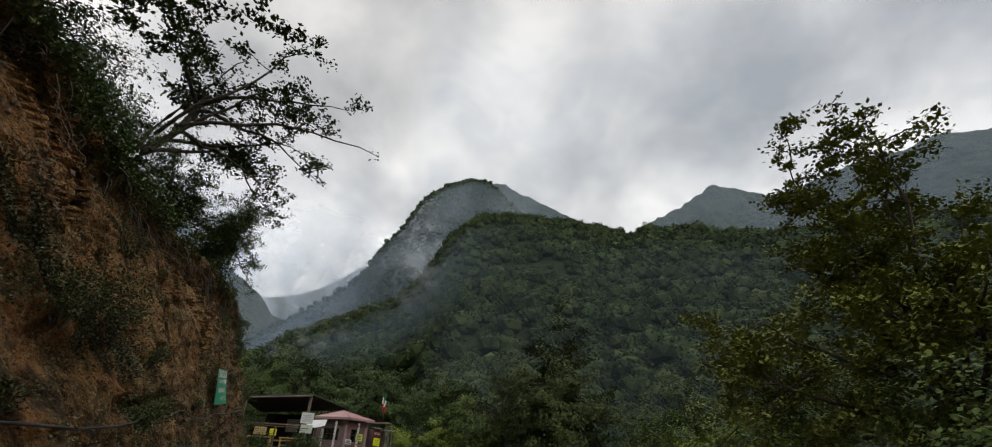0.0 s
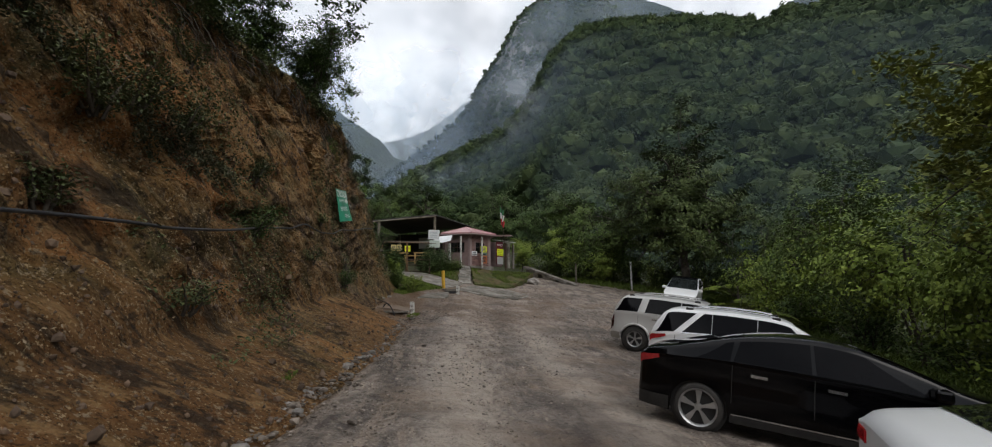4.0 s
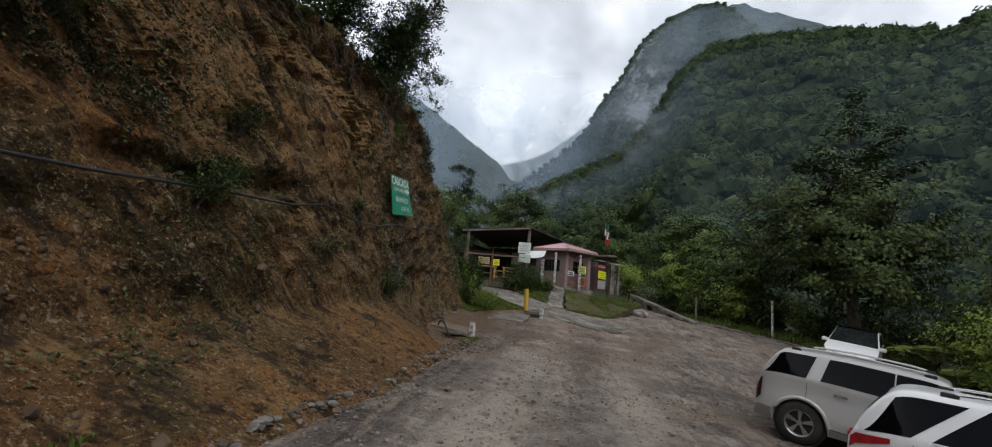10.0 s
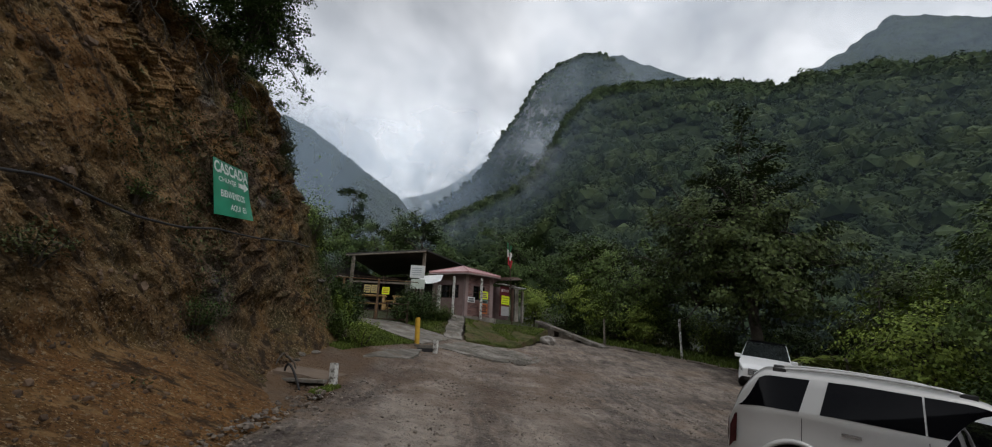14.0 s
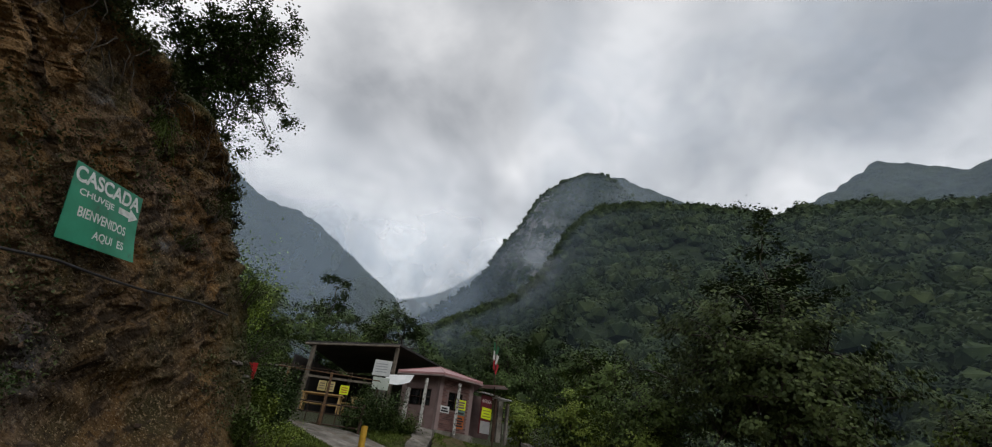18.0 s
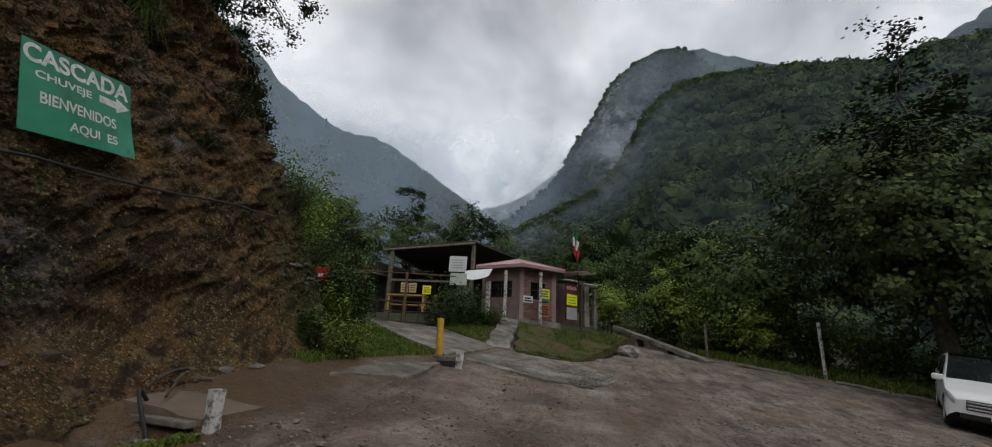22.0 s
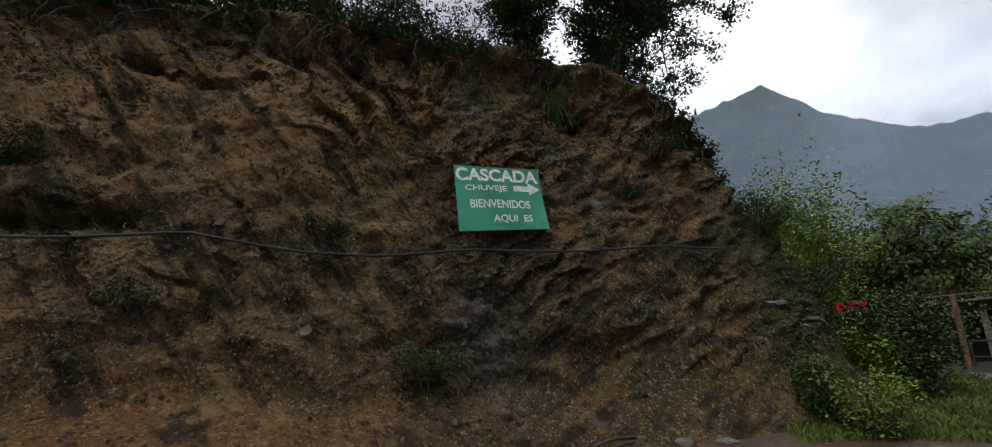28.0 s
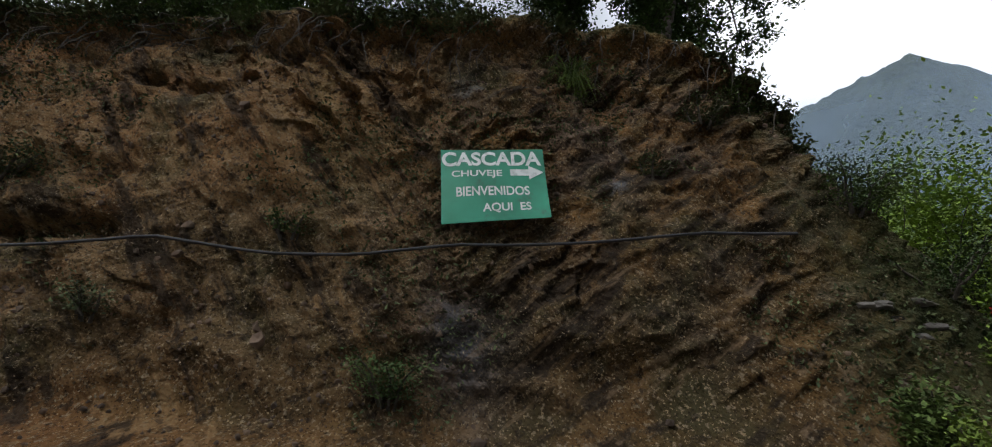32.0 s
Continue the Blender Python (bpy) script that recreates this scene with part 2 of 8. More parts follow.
# ---- materials ----
def material(name, colours, scale=3.0, detail=6.0, rough=0.85, metal=0.0, bump=0.0, bump_scale=30.0, positions=None, coords="Object", per=None, distance=0.02, spec=None, warp=0.0, bump2=None, vary=0.38):
    """Noise between two or three colours, with fine relief. per: 'object' or 'island' varies the brightness by piece."""
    m = bpy.data.materials.new(name)
    m.use_nodes = True
    n, l = m.node_tree.nodes, m.node_tree.links
    b = n["Principled BSDF"]
    b.inputs["Roughness"].default_value, b.inputs["Metallic"].default_value = rough, metal
    if spec is not None:
        b.inputs["Specular IOR Level"].default_value = spec
    tc = n.new("ShaderNodeTexCoord")
    nt = n.new("ShaderNodeTexNoise")
    nt.inputs["Scale"].default_value, nt.inputs["Detail"].default_value, nt.inputs["Roughness"].default_value = scale, detail, 0.6
    nt.inputs["Distortion"].default_value = warp
    l.new(tc.outputs[coords], nt.inputs["Vector"])
    ramp = n.new("ShaderNodeValToRGB")
    positions = positions or [0.35 + 0.3 * i / max(1, len(colours) - 1) for i in range(len(colours))]
    while len(ramp.color_ramp.elements) < len(colours):
        ramp.color_ramp.elements.new(0.5)
    for e, p, c in zip(ramp.color_ramp.elements, positions, colours):
        e.position, e.color = p, (*c, 1)
    l.new(nt.outputs["Fac"], ramp.inputs[0])
    last = ramp.outputs[0]
    if per:
        if per == "island":
            ri = n.new("ShaderNodeNewGeometry").outputs["Random Per Island"]
        else:
            ri = n.new("ShaderNodeObjectInfo").outputs["Random"]
        mr = n.new("ShaderNodeMapRange")
        mr.inputs["To Min"].default_value, mr.inputs["To Max"].default_value = 1 - vary, 1 + vary
        l.new(ri, mr.inputs["Value"])
        hs = n.new("ShaderNodeHueSaturation")
        l.new(mr.outputs[0], hs.inputs["Value"])
        l.new(last, hs.inputs["Color"])
        last = hs.outputs[0]
    l.new(last, b.inputs["Base Color"])
    if bump:
        bn = n.new("ShaderNodeTexNoise")
        bn.inputs["Scale"].default_value, bn.inputs["Detail"].default_value = bump_scale, 5
        l.new(tc.outputs[coords], bn.inputs["Vector"])
        bp = n.new("ShaderNodeBump")
        bp.inputs["Strength"].default_value, bp.inputs["Distance"].default_value = bump, distance
        l.new(bn.outputs["Fac"], bp.inputs["Height"])
        if bump2:
            b2, p2_ = n.new("ShaderNodeTexNoise"), n.new("ShaderNodeBump")
            b2.inputs["Scale"].default_value, b2.inputs["Detail"].default_value, b2.inputs["Roughness"].default_value = bump2[0], 8, 0.65
            p2_.inputs["Strength"].default_value, p2_.inputs["Distance"].default_value = bump2[1], bump2[2]
            l.new(tc.outputs[coords], b2.inputs["Vector"])
            l.new(b2.outputs["Fac"], p2_.inputs["Height"])
            l.new(bp.outputs[0], p2_.inputs["Normal"])
            bp = p2_
        l.new(bp.outputs[0], b.inputs["Normal"])
    return m


def layer(m, colour, scale, lo, hi, seed=0.0, strength=1.0, stretch=(1, 1, 1), detail=5.0, upward=None, attribute="", tilt=0.0, turn=0.0):
    """Lays a patchy second colour over a material. upward=(a, b): only where the surface faces up between those values; attribute: weighted by it."""
    n, l = m.node_tree.nodes, m.node_tree.links
    b = n["Principled BSDF"]
    old = b.inputs["Base Color"].links[0].from_socket
    tc, mp, nt, mr = n.new("ShaderNodeTexCoord"), n.new("ShaderNodeMapping"), n.new("ShaderNodeTexNoise"), n.new("ShaderNodeMapRange")
    mp.vector_type = "TEXTURE"
    mp.inputs["Rotation"].default_value = (radians(tilt), 0, radians(turn))
    mp.inputs["Location"].default_value, mp.inputs["Scale"].default_value = (seed, seed * 0.7, seed * 1.3), tuple(1 / k for k in stretch)
    l.new(tc.outputs["Object"], mp.inputs[0])
    l.new(mp.outputs[0], nt.inputs["Vector"])
    nt.inputs["Scale"].default_value, nt.inputs["Detail"].default_value, nt.inputs["Roughness"].default_value = scale, detail, 0.62
    l.new(nt.outputs["Fac"], mr.inputs["Value"])
    mr.inputs["From Min"].default_value, mr.inputs["From Max"].default_value, mr.inputs["To Max"].default_value = lo, hi, strength
    fac = mr.outputs[0]
    extra = []
    if upward:
        ge, sp, m2 = n.new("ShaderNodeNewGeometry"), n.new("ShaderNodeSeparateXYZ"), n.new("ShaderNodeMapRange")
        l.new(ge.outputs["Normal"], sp.inputs[0])
        l.new(sp.outputs["Z"], m2.inputs["Value"])
        m2.inputs["From Min"].default_value, m2.inputs["From Max"].default_value = upward
        extra.append(m2.outputs[0])
    if attribute:
        at = n.new("ShaderNodeAttribute")
        at.attribute_name = attribute
        extra.append(at.outputs["Fac"])
    for e in extra:
        mu = n.new("ShaderNodeMath")
        mu.operation = "MULTIPLY"
        l.new(fac, mu.inputs[0])
        l.new(e, mu.inputs[1])
        fac = mu.outputs[0]
    mix = n.new("ShaderNodeMix")
    mix.data_type = "RGBA"
    l.new(fac, mix.inputs[0])
    l.new(old, mix.inputs[6])
    mix.inputs[7].default_value = (*colour, 1)
    l.new(mix.outputs[2], b.inputs["Base Color"])
    return m


def leaf_material(name, dark, light, hue=0.0):
    m = material(name, (dark, light), scale=1.2, rough=0.6, per="island", spec=0.14)
    b = m.node_tree.nodes["Principled BSDF"]
    b.inputs["Subsurface Weight"].default_value = 0.0
    return m


def crackle(m, scale, strength, distance, stretch=(1, 1, 1), tilt=0.0, seed=0.0, feature="F1"):
    """Adds angular, broken relief in front of the finer relief that a material has."""
    n, l = m.node_tree.nodes, m.node_tree.links
    b = n["Principled BSDF"]
    old = b.inputs["Normal"].links[0].from_socket
    tc, mp, vo, bp, nz, mv = (n.new("ShaderNode" + k) for k in ("TexCoord", "Mapping", "TexVoronoi", "Bump", "TexNoise", "VectorMath"))
    mp.vector_type = "TEXTURE"
    mp.inputs["Rotation"].default_value, mp.inputs["Scale"].default_value = (radians(tilt), 0, 0), tuple(1 / k for k in stretch)
    mp.inputs["Location"].default_value = (seed, seed, seed)
    nz.inputs["Scale"].default_value, nz.inputs["Detail"].default_value = scale * 0.8, 4
    mv.operation = "MULTIPLY_ADD"
    mv.inputs[1].default_value = (0.9 / scale,) * 3
    l.new(tc.outputs["Object"], mp.inputs[0])
    l.new(mp.outputs[0], nz.inputs["Vector"])
    l.new(nz.outputs["Color"], mv.inputs[0])
    l.new(mp.outputs[0], mv.inputs[2])
    l.new(mv.outputs[0], vo.inputs["Vector"])
    vo.feature = feature
    vo.inputs["Scale"].default_value = scale
    bp.inputs["Strength"].default_value, bp.inputs["Distance"].default_value = strength, distance
    l.new(vo.outputs["Distance"], bp.inputs["Height"])
    l.new(old, bp.inputs["Normal"])
    l.new(bp.outputs[0], b.inputs["Normal"])
    return m


def facets(px, py, scale, seed):
    """Broken blocks: each cell of a jittered net is a tilted plane of its own height, in about [-1, 1]."""
    x, y = px * scale, py * scale
    ix, iy = np.floor(x), np.floor(y)
    best, val = np.full(len(x), 1e9), np.zeros(len(x))

    def rnd(a, b, k):
        h = np.sin(a * 127.1 + b * 311.7 + (seed + k) * 74.7) * 43758.5453
        return h - np.floor(h)
    for dx in (-1, 0, 1):
        for dy in (-1, 0, 1):
            cx, cy = ix + dx, iy + dy
            qx, qy = cx + rnd(cx, cy, 1), cy + rnd(cx, cy, 2)
            d = (x - qx) ** 2 + (y - qy) ** 2
            h = 2 * rnd(cx, cy, 3) - 1 + 1.6 * ((rnd(cx, cy, 4) - 0.5) * (x - qx) + (rnd(cx, cy, 5) - 0.5) * (y - qy))
            val = np.where(d < best, h, val)
            best = np.minimum(best, d)
    return val


def weights(me, name, values):
    at = me.attributes.new(name, "FLOAT", "POINT")
    at.data.foreach_set("value", np.asarray(values, np.float32))


EARTH = material("red_brown_earth", ((0.060, 0.033, 0.013), (0.165, 0.088, 0.031), (0.30, 0.168, 0.062)), scale=1.3, detail=14, rough=0.9, bump=0.7, bump_scale=9, distance=0.07, bump2=(30, 1.0, 0.05), positions=(0.34, 0.5, 0.68), spec=0.12)
crackle(EARTH, 7.0, 0.7, 0.08, (1, 0.42, 1.3), -47, 3.0)
crackle(EARTH, 19.0, 0.55, 0.04, (1, 0.7, 1.2), -35, 8.0)
ROAD = material("damp_dirt_road", ((0.085, 0.070, 0.062), (0.205, 0.172, 0.147), (0.36, 0.31, 0.265)), scale=1.4, detail=14, rough=0.66, bump=1.0, bump_scale=10, distance=0.07, bump2=(45, 1.0, 0.03), positions=(0.34, 0.5, 0.67), spec=0.22)
crackle(ROAD, 9.0, 0.8, 0.05, (1, 0.75, 1), 0, 4.0)
crackle(ROAD, 30.0, 0.8, 0.02, (1, 1, 1), 0, 7.0)
CANOPY = material("forest_canopy", ((0.014, 0.027, 0.010), (0.033, 0.052, 0.019), (0.064, 0.086, 0.031)), scale=0.11, detail=5, rough=0.8, spec=0.12, per="island", vary=0.22)
FAR_FOREST = material("far_forest", ((0.022, 0.036, 0.018), (0.05, 0.07, 0.032)), scale=0.03, detail=10, rough=0.95, bump=1.0, bump_scale=0.06, distance=22, bump2=(0.25, 1.0, 7.0))
CONCRETE = material("worn_concrete", ((0.11, 0.10, 0.085), (0.20, 0.185, 0.16), (0.30, 0.28, 0.25)), scale=1.3, detail=10, rough=0.85, bump=0.7, bump_scale=22, distance=0.03, spec=0.2)
layer(CONCRETE, (0.065, 0.058, 0.045), 0.9, 0.50, 0.62, 3.0, 0.75, detail=8.0)
layer(CONCRETE, (0.13, 0.095, 0.065), 2.2, 0.54, 0.64, 5.0, 0.6, detail=8.0)
layer(CONCRETE, (0.035, 0.030, 0.024), 9.0, 0.60, 0.66, 7.0, 0.7, detail=4.0)
BARK = material("bark", ((0.035, 0.028, 0.02), (0.085, 0.07, 0.055)), scale=6, rough=0.95, bump=0.8, bump_scale=25)
LEAF_DARK = leaf_material("dark_leaf", (0.04, 0.07, 0.022), (0.08, 0.12, 0.036))
LEAF_OLIVE = leaf_material("olive_leaf", (0.032, 0.050, 0.015), (0.082, 0.108, 0.034))
LEAF_MID = leaf_material("green_leaf", (0.046, 0.078, 0.020), (0.108, 0.150, 0.038))
LEAF_GOLD = leaf_material("golden_olive_leaf", (0.115, 0.135, 0.026), (0.23, 0.25, 0.055))
LEAF_LIME = leaf_material("lime_green_leaf", (0.15, 0.23, 0.035), (0.30, 0.40, 0.07))
LEAF_YELLOW = leaf_material("yellow_green_leaf", (0.11, 0.16, 0.028), (0.21, 0.265, 0.05))

# ---- the lie of the land ----
LOT = ((-30, 0.3), (0, -0.1), (5, -0.26), (10, -0.36), (14, -0.38), (18, -0.24), (24, 0.12), (31, 0.72), (36, 1.4), (40, 1.95), (60, 4.0), (120, 8.0))


def gz(x, y):
    """The ground's height: the lot, cross-sloped, and the mound of the entrance."""
    x, y = np.asarray(x, float), np.asarray(y, float)
    lot = np.interp(y, [p[0] for p in LOT], [p[1] for p in LOT]) - 0.11 * (np.clip(x, -14, 7) + 1) - 0.25 * np.clip(x - 8.5, 0, 8)
    mound = 0.92 - 0.21 * (np.clip(x, -14, 6) + 4.2) + 0.086 * (np.clip(y, 0, 44) - 30.8)
    w = smooth(19, 25, y) * smooth(-1.5, -4.0, x)
    return lot + w * np.clip(mound - lot, 0, 3)


def ditch_x(y):
    return -3.72 - 0.27 * (y - 7.1)


def spread(a, b, c, d, step, far):
    """Coordinates from a to d, close together between b and c."""
    mid = list(np.arange(b, c, step))
    lo, hi, s = [], [], step
    x = b
    while x > a:
        s = min(s * 1.25, far)
        x -= s
        lo.append(x)
    x, s = c, step
    while x < d:
        hi.append(x)
        s = min(s * 1.25, far)
        x += s
    return np.array(lo[::-1] + mid + hi)


gx, gy = spread(-420, -9.5, 7, 420, 0.075, 30), spread(-300, 2, 34, 500, 0.085, 30)
GX, GY = np.meshgrid(gx, gy, indexing="ij")
fx, fy = GX.ravel(), GY.ravel()
fz = gz(fx, fy)
p2 = np.stack([fx, fy, 0 * fx], 1)
lot_w = smooth(-9.5, -6, fx) * smooth(10, 6, fx) * smooth(44, 38, fy) * smooth(-12, -4, fy)
fz += lot_w * (0.05 * fbm(p2 * 0.45, 3, 3) + 0.036 * fbm(p2 * 2.6, 3, 5) + 0.026 * np.clip(fbm(p2 * np.array([5.0, 2.4, 1]), 3, 7, ridged=True), -0.2, 1) + 0.022 * facets(fx + 0.1 * fbm(p2 * 3, 2, 8), fy, 3.2, 4) * smooth(-0.1, 0.4, fbm(p2 * 0.8, 2, 77)))
# two wheel tracks worn by traffic, swinging along the cliff
for off in (0.9, 2.6):
    d = np.abs(fx - (ditch_x(fy) + off + 0.25 * np.sin(fy * 0.31)))
    fz -= 0.04 * np.exp(-(d / 0.32) ** 2) * smooth(32, 26, fy) * lot_w
d = np.abs(fx - ditch_x(fy))
fz -= 0.16 * np.exp(-(d / 0.24) ** 2) * smooth(3, 5, fy) * smooth(20.5, 19.5, fy)
fz -= 0.5 * np.exp(-((fx + 7.9) / 0.45) ** 2 - ((fy - 19.35) / 0.45) ** 2) + 0.35 * np.exp(-((fx + 7.95) / 0.4) ** 2 - ((fy - 26.7) / 0.3) ** 2)
# beyond the lot the ground falls a little and then climbs
rr = np.hypot(fx, fy - 15)
fz += 0.12 * np.clip(rr - 60, 0, 400) - 1.5 * smooth(8.5, 16, fx) * smooth(60, 40, rr)
ground_me = mesh_np("ground", np.stack([fx, fy, fz], 1), grid_faces(len(gx), len(gy)), ROAD)
off_ditch = fx - (ditch_x(fy) + 0.25 * np.sin(fy * 0.31))
track = (np.exp(-((off_ditch - 2.2) / 0.7) ** 2) + 0.7 * np.exp(-((off_ditch - 4.7) / 0.6) ** 2)) * smooth(34, 28, fy)
weights(ground_me, "damp", (np.exp(-((off_ditch - 0.85) / 0.42) ** 2) + 0.7 * np.exp(-((off_ditch - 3.5) / 0.5) ** 2) + 0.6 * smooth(5.5, 7.5, off_ditch)) * smooth(30, 24, fy))
weights(ground_me, "track", track)
weights(ground_me, "wild", np.clip(smooth(7.3, 8.4, fx) + smooth(40, 43, fy) + smooth(-3, -9, fy) + smooth(6.6, 7.6, fx + 0.12 * (fy - 20)) + smooth(-10.2, -11.2, fx) * smooth(22.8, 24.5, fy), 0, 1))
weights(ground_me, "red_mud", smooth(17, 21, fy) * smooth(36, 27, fy) * smooth(-0.5, -3.5, fx))
layer(ROAD, (0.37, 0.32, 0.268), 1.5, 0.25, 0.5, 3.0, 0.85, attribute="track")
layer(ROAD, (0.075, 0.060, 0.052), 1.1, 0.30, 0.56, 5.0, 0.8, attribute="damp")
layer(ROAD, (0.42, 0.345, 0.28), 2.2, 0.5, 0.6, 41.0, 0.45, stretch=(1.0, 0.13, 1.0), turn=15)
layer(ROAD, (0.46, 0.36, 0.27), 5.0, 0.54, 0.62, 43.0, 0.35, stretch=(1.0, 0.08, 1.0), turn=22)
layer(ROAD, (0.050, 0.038, 0.033), 3.0, 0.55, 0.63, 47.0, 0.5, stretch=(1.0, 0.16, 1.0), turn=12)
layer(ROAD, (0.085, 0.066, 0.056), 4.5, 0.51, 0.60, 63.0, 0.45, detail=8.0)
layer(ROAD, (0.34, 0.29, 0.24), 3.2, 0.56, 0.64, 65.0, 0.5, detail=9.0)
layer(ROAD, (0.40, 0.35, 0.29), 22.0, 0.60, 0.66, 61.0, 0.7, detail=3.0)
layer(ROAD, (0.035, 0.027, 0.024), 14.0, 0.60, 0.66, 67.0, 0.8, detail=4.0)
layer(ROAD, (0.062, 0.048, 0.042), 0.35, 0.5, 0.62, 19.0, 0.6)
layer(ROAD, (0.22, 0.155, 0.105), 0.5, 0.53, 0.66, 27.0, 0.5)
layer(ROAD, (0.47, 0.40, 0.335), 2.4, 0.30, 0.62, 49.0, 0.7, attribute="track", detail=9.0)
weights(ground_me, "verge", smooth(0.5, -0.1, fx - ditch_x(fy)) * smooth(29, 25, fy))
layer(ROAD, (0.14, 0.084, 0.042), 1.2, 0.3, 0.5, 33.0, 0.9, attribute="verge")
layer(ROAD, (0.125, 0.078, 0.048), 0.6, 0.34, 0.58, 31.0, 0.75, attribute="red_mud")
layer(ROAD, (0.040, 0.046, 0.018), 2.0, 0.0, 0.1, 9.0, 1.0, attribute="wild")
ground = tagged(new("ground", ground_me), "damp brown dirt and gravel parking ground with worn wheel tracks", "ground", kind="structure")

# ---- the cut bank beside the road ----
BANK_TOP = ((-14, 7.6), (0, 8.0), (6, 8.0), (9, 7.9), (12.4, 8.2), (15.5, 8.25), (18, 8.15), (19.6, 8.7), (21.3, 8.9), (22.6, 8.6), (23.6, 8.0), (24.5, 7.0), (25.4, 6.0), (27, 5.2), (40, 4.2))
du = 0.06
us = np.arange(-12, 24.3, du)
line = [(-6.4 - 0.33 * (u - 9.7), u) for u in us]
heading = math.atan2(1, -0.33)
bx, by = line[-1]
arc = list(us)
for k in range(200):
    heading += 0.024 if heading < radians(168) else 0.0
    bx, by = bx + du * math.cos(heading), by + du * math.sin(heading)
    line.append((bx, by))
    arc.append(arc[-1] + du)
line, arc = np.array(line), np.array(arc)
tang = np.gradient(line, axis=0)
tang /= np.linalg.norm(tang, axis=1)[:, None]
norm_out = np.stack([tang[:, 1], -tang[:, 0]], 1)
lean = np.interp(arc, [0, 11, 14, 18, 22, 25, 29], [0.36, 0.36, 0.30, 0.19, 0.12, 0.20, 0.34])
top = np.interp(arc, [p[0] for p in BANK_TOP], [p[1] for p in BANK_TOP])
foot = gz(line[:, 0], line[:, 1])
NT, NF = 36, 160
vs = np.concatenate([np.linspace(-0.28, 0, NT, endpoint=False), np.linspace(0, 1, NF, endpoint=False), np.linspace(1, 1.8, 26)])
U, V = np.meshgrid(np.arange(len(arc)), vs, indexing="ij")
U, V = U.ravel(), V.ravel()
a_, z0, zt, ln = arc[U], foot[U] + 0.75, top[U], lean[U]
zz = z0 + np.clip(V, 0, 1) * (zt - z0)
out = -ln * (zz - z0)
# talus: a fan of loose earth sliding out to the ditch
toe = 0.75 * smooth(20.0, 24.0, a_) * np.clip(1 - np.clip(V, 0, 1), 0, 1) ** 1.4
out = out + toe
reach = np.clip((ditch_x(line[U, 1]) - line[U, 0]) + 0.15 + 0.3 * fbm(np.stack([a_ * 0.7, 0 * a_, 0 * a_], 1), 3, 8), 0.4, 3.2) * np.interp(a_, [16.5, 18.8, 23], [1, 0.42, 0.3])
tl = np.clip(-V / 0.28, 0, 1)
out = out + reach * tl
zz = np.where(V < 0, z0 - (0.8 + 0.05) * tl ** 0.75, zz)
back = np.clip(V - 1, 0, 1)
out = out - back * 16
zz = zz + back * 2.6 + 0.5 * smooth(0, 0.12, back) + smooth(0.02, 0.22, back) * np.clip(8.6 - zt, 0, 5)
# the upper face rounds back towards the end of the bank
out = out - 0.8 * smooth(18.6, 20.8, a_) * smooth(0.5, 1.0, np.clip(V, 0, 1))
base3 = np.stack([a_ * 1.0, zz, 0 * zz], 1)
face = smooth(-0.05, 0.1, V) * smooth(1.25, 0.98, V)
big = fbm(base3 * 0.33, 3, 21)
mid = fbm(np.stack([a_ * 0.8 + zz * 0.5, zz * 1.1 - a_ * 0.35, 0 * zz], 1), 4, 33, ridged=True)
rock = smooth(15.5, 18.5, a_)
strata = fbm(np.stack([a_ * 1.1 + zz * 0.9, (zz - a_ * 0.55) * 3.2, 0 * zz], 1), 4, 41, ridged=True)
slides = fbm(np.stack([(a_ - zz * 0.75) * 0.45, (zz + a_ * 1.2) * 1.5, 0 * zz], 1), 4, 47, ridged=True)
fine = fbm(base3 * 5.5, 3, 57)
slant = 1 - 2 * smooth(17.2, 19.5, a_)
grooves = fbm(np.stack([(a_ - slant * zz) * 0.8, (a_ + slant * zz) * 4.6, 0 * zz], 1), 3, 151, ridged=True)
clods = fbm(base3 * 2.4, 3, 91, ridged=True)
pits = np.clip(fbm(base3 * 0.9, 3, 63) - 0.28, 0, 1) * 1.6
hold = 1 - 0.85 * np.exp(-((a_ - 18.9) / 1.4) ** 2 - ((zz - 4.7) / 1.1) ** 2)
wave = fbm(base3 * 0.8, 3, 111)
dip1, dip2 = (zz + 1.15 * a_) / 0.85 + 1.1 * wave, (zz - 1.1 * a_) / 0.7 + 1.1 * wave
saw1, saw2 = 1 - (dip1 - np.floor(dip1)), 1 - (dip2 - np.floor(dip2))
right = smooth(17.2, 19.5, a_)
broken = smooth(-0.25, 0.35, fbm(base3 * 0.42, 3, 123)) * (1 - 0.8 * np.exp(-((V - 0.12) / 0.12) ** 2))
warp1 = base3 + 0.25 * np.stack([fbm(base3 * 1.6, 2, 131), fbm(base3 * 1.6, 2, 137), 0 * zz], 1)
blocks = facets(warp1[:, 0] + 0.7 * warp1[:, 1] * (1 - 2 * right), warp1[:, 1] * 1.2, 1.1, 3)
chips = facets(warp1[:, 0] + 0.6 * warp1[:, 1] * (1 - 2 * right), warp1[:, 1] * 1.4, 3.4, 9)
fan = np.exp(-((a_ - 15.6) / 2.0) ** 2) * smooth(0.02, -0.08, V) + np.exp(-((a_ - 6.4) / 2.8) ** 2) * smooth(0.15, 0.02, V)
fan = np.clip(fan * (1 + 0.4 * fbm(base3 * 0.9, 3, 141)), 0, 1)
face = face * (1 - 0.85 * fan)
out = out + 0.3 * fan * smooth(-0.28, 0.02, V)
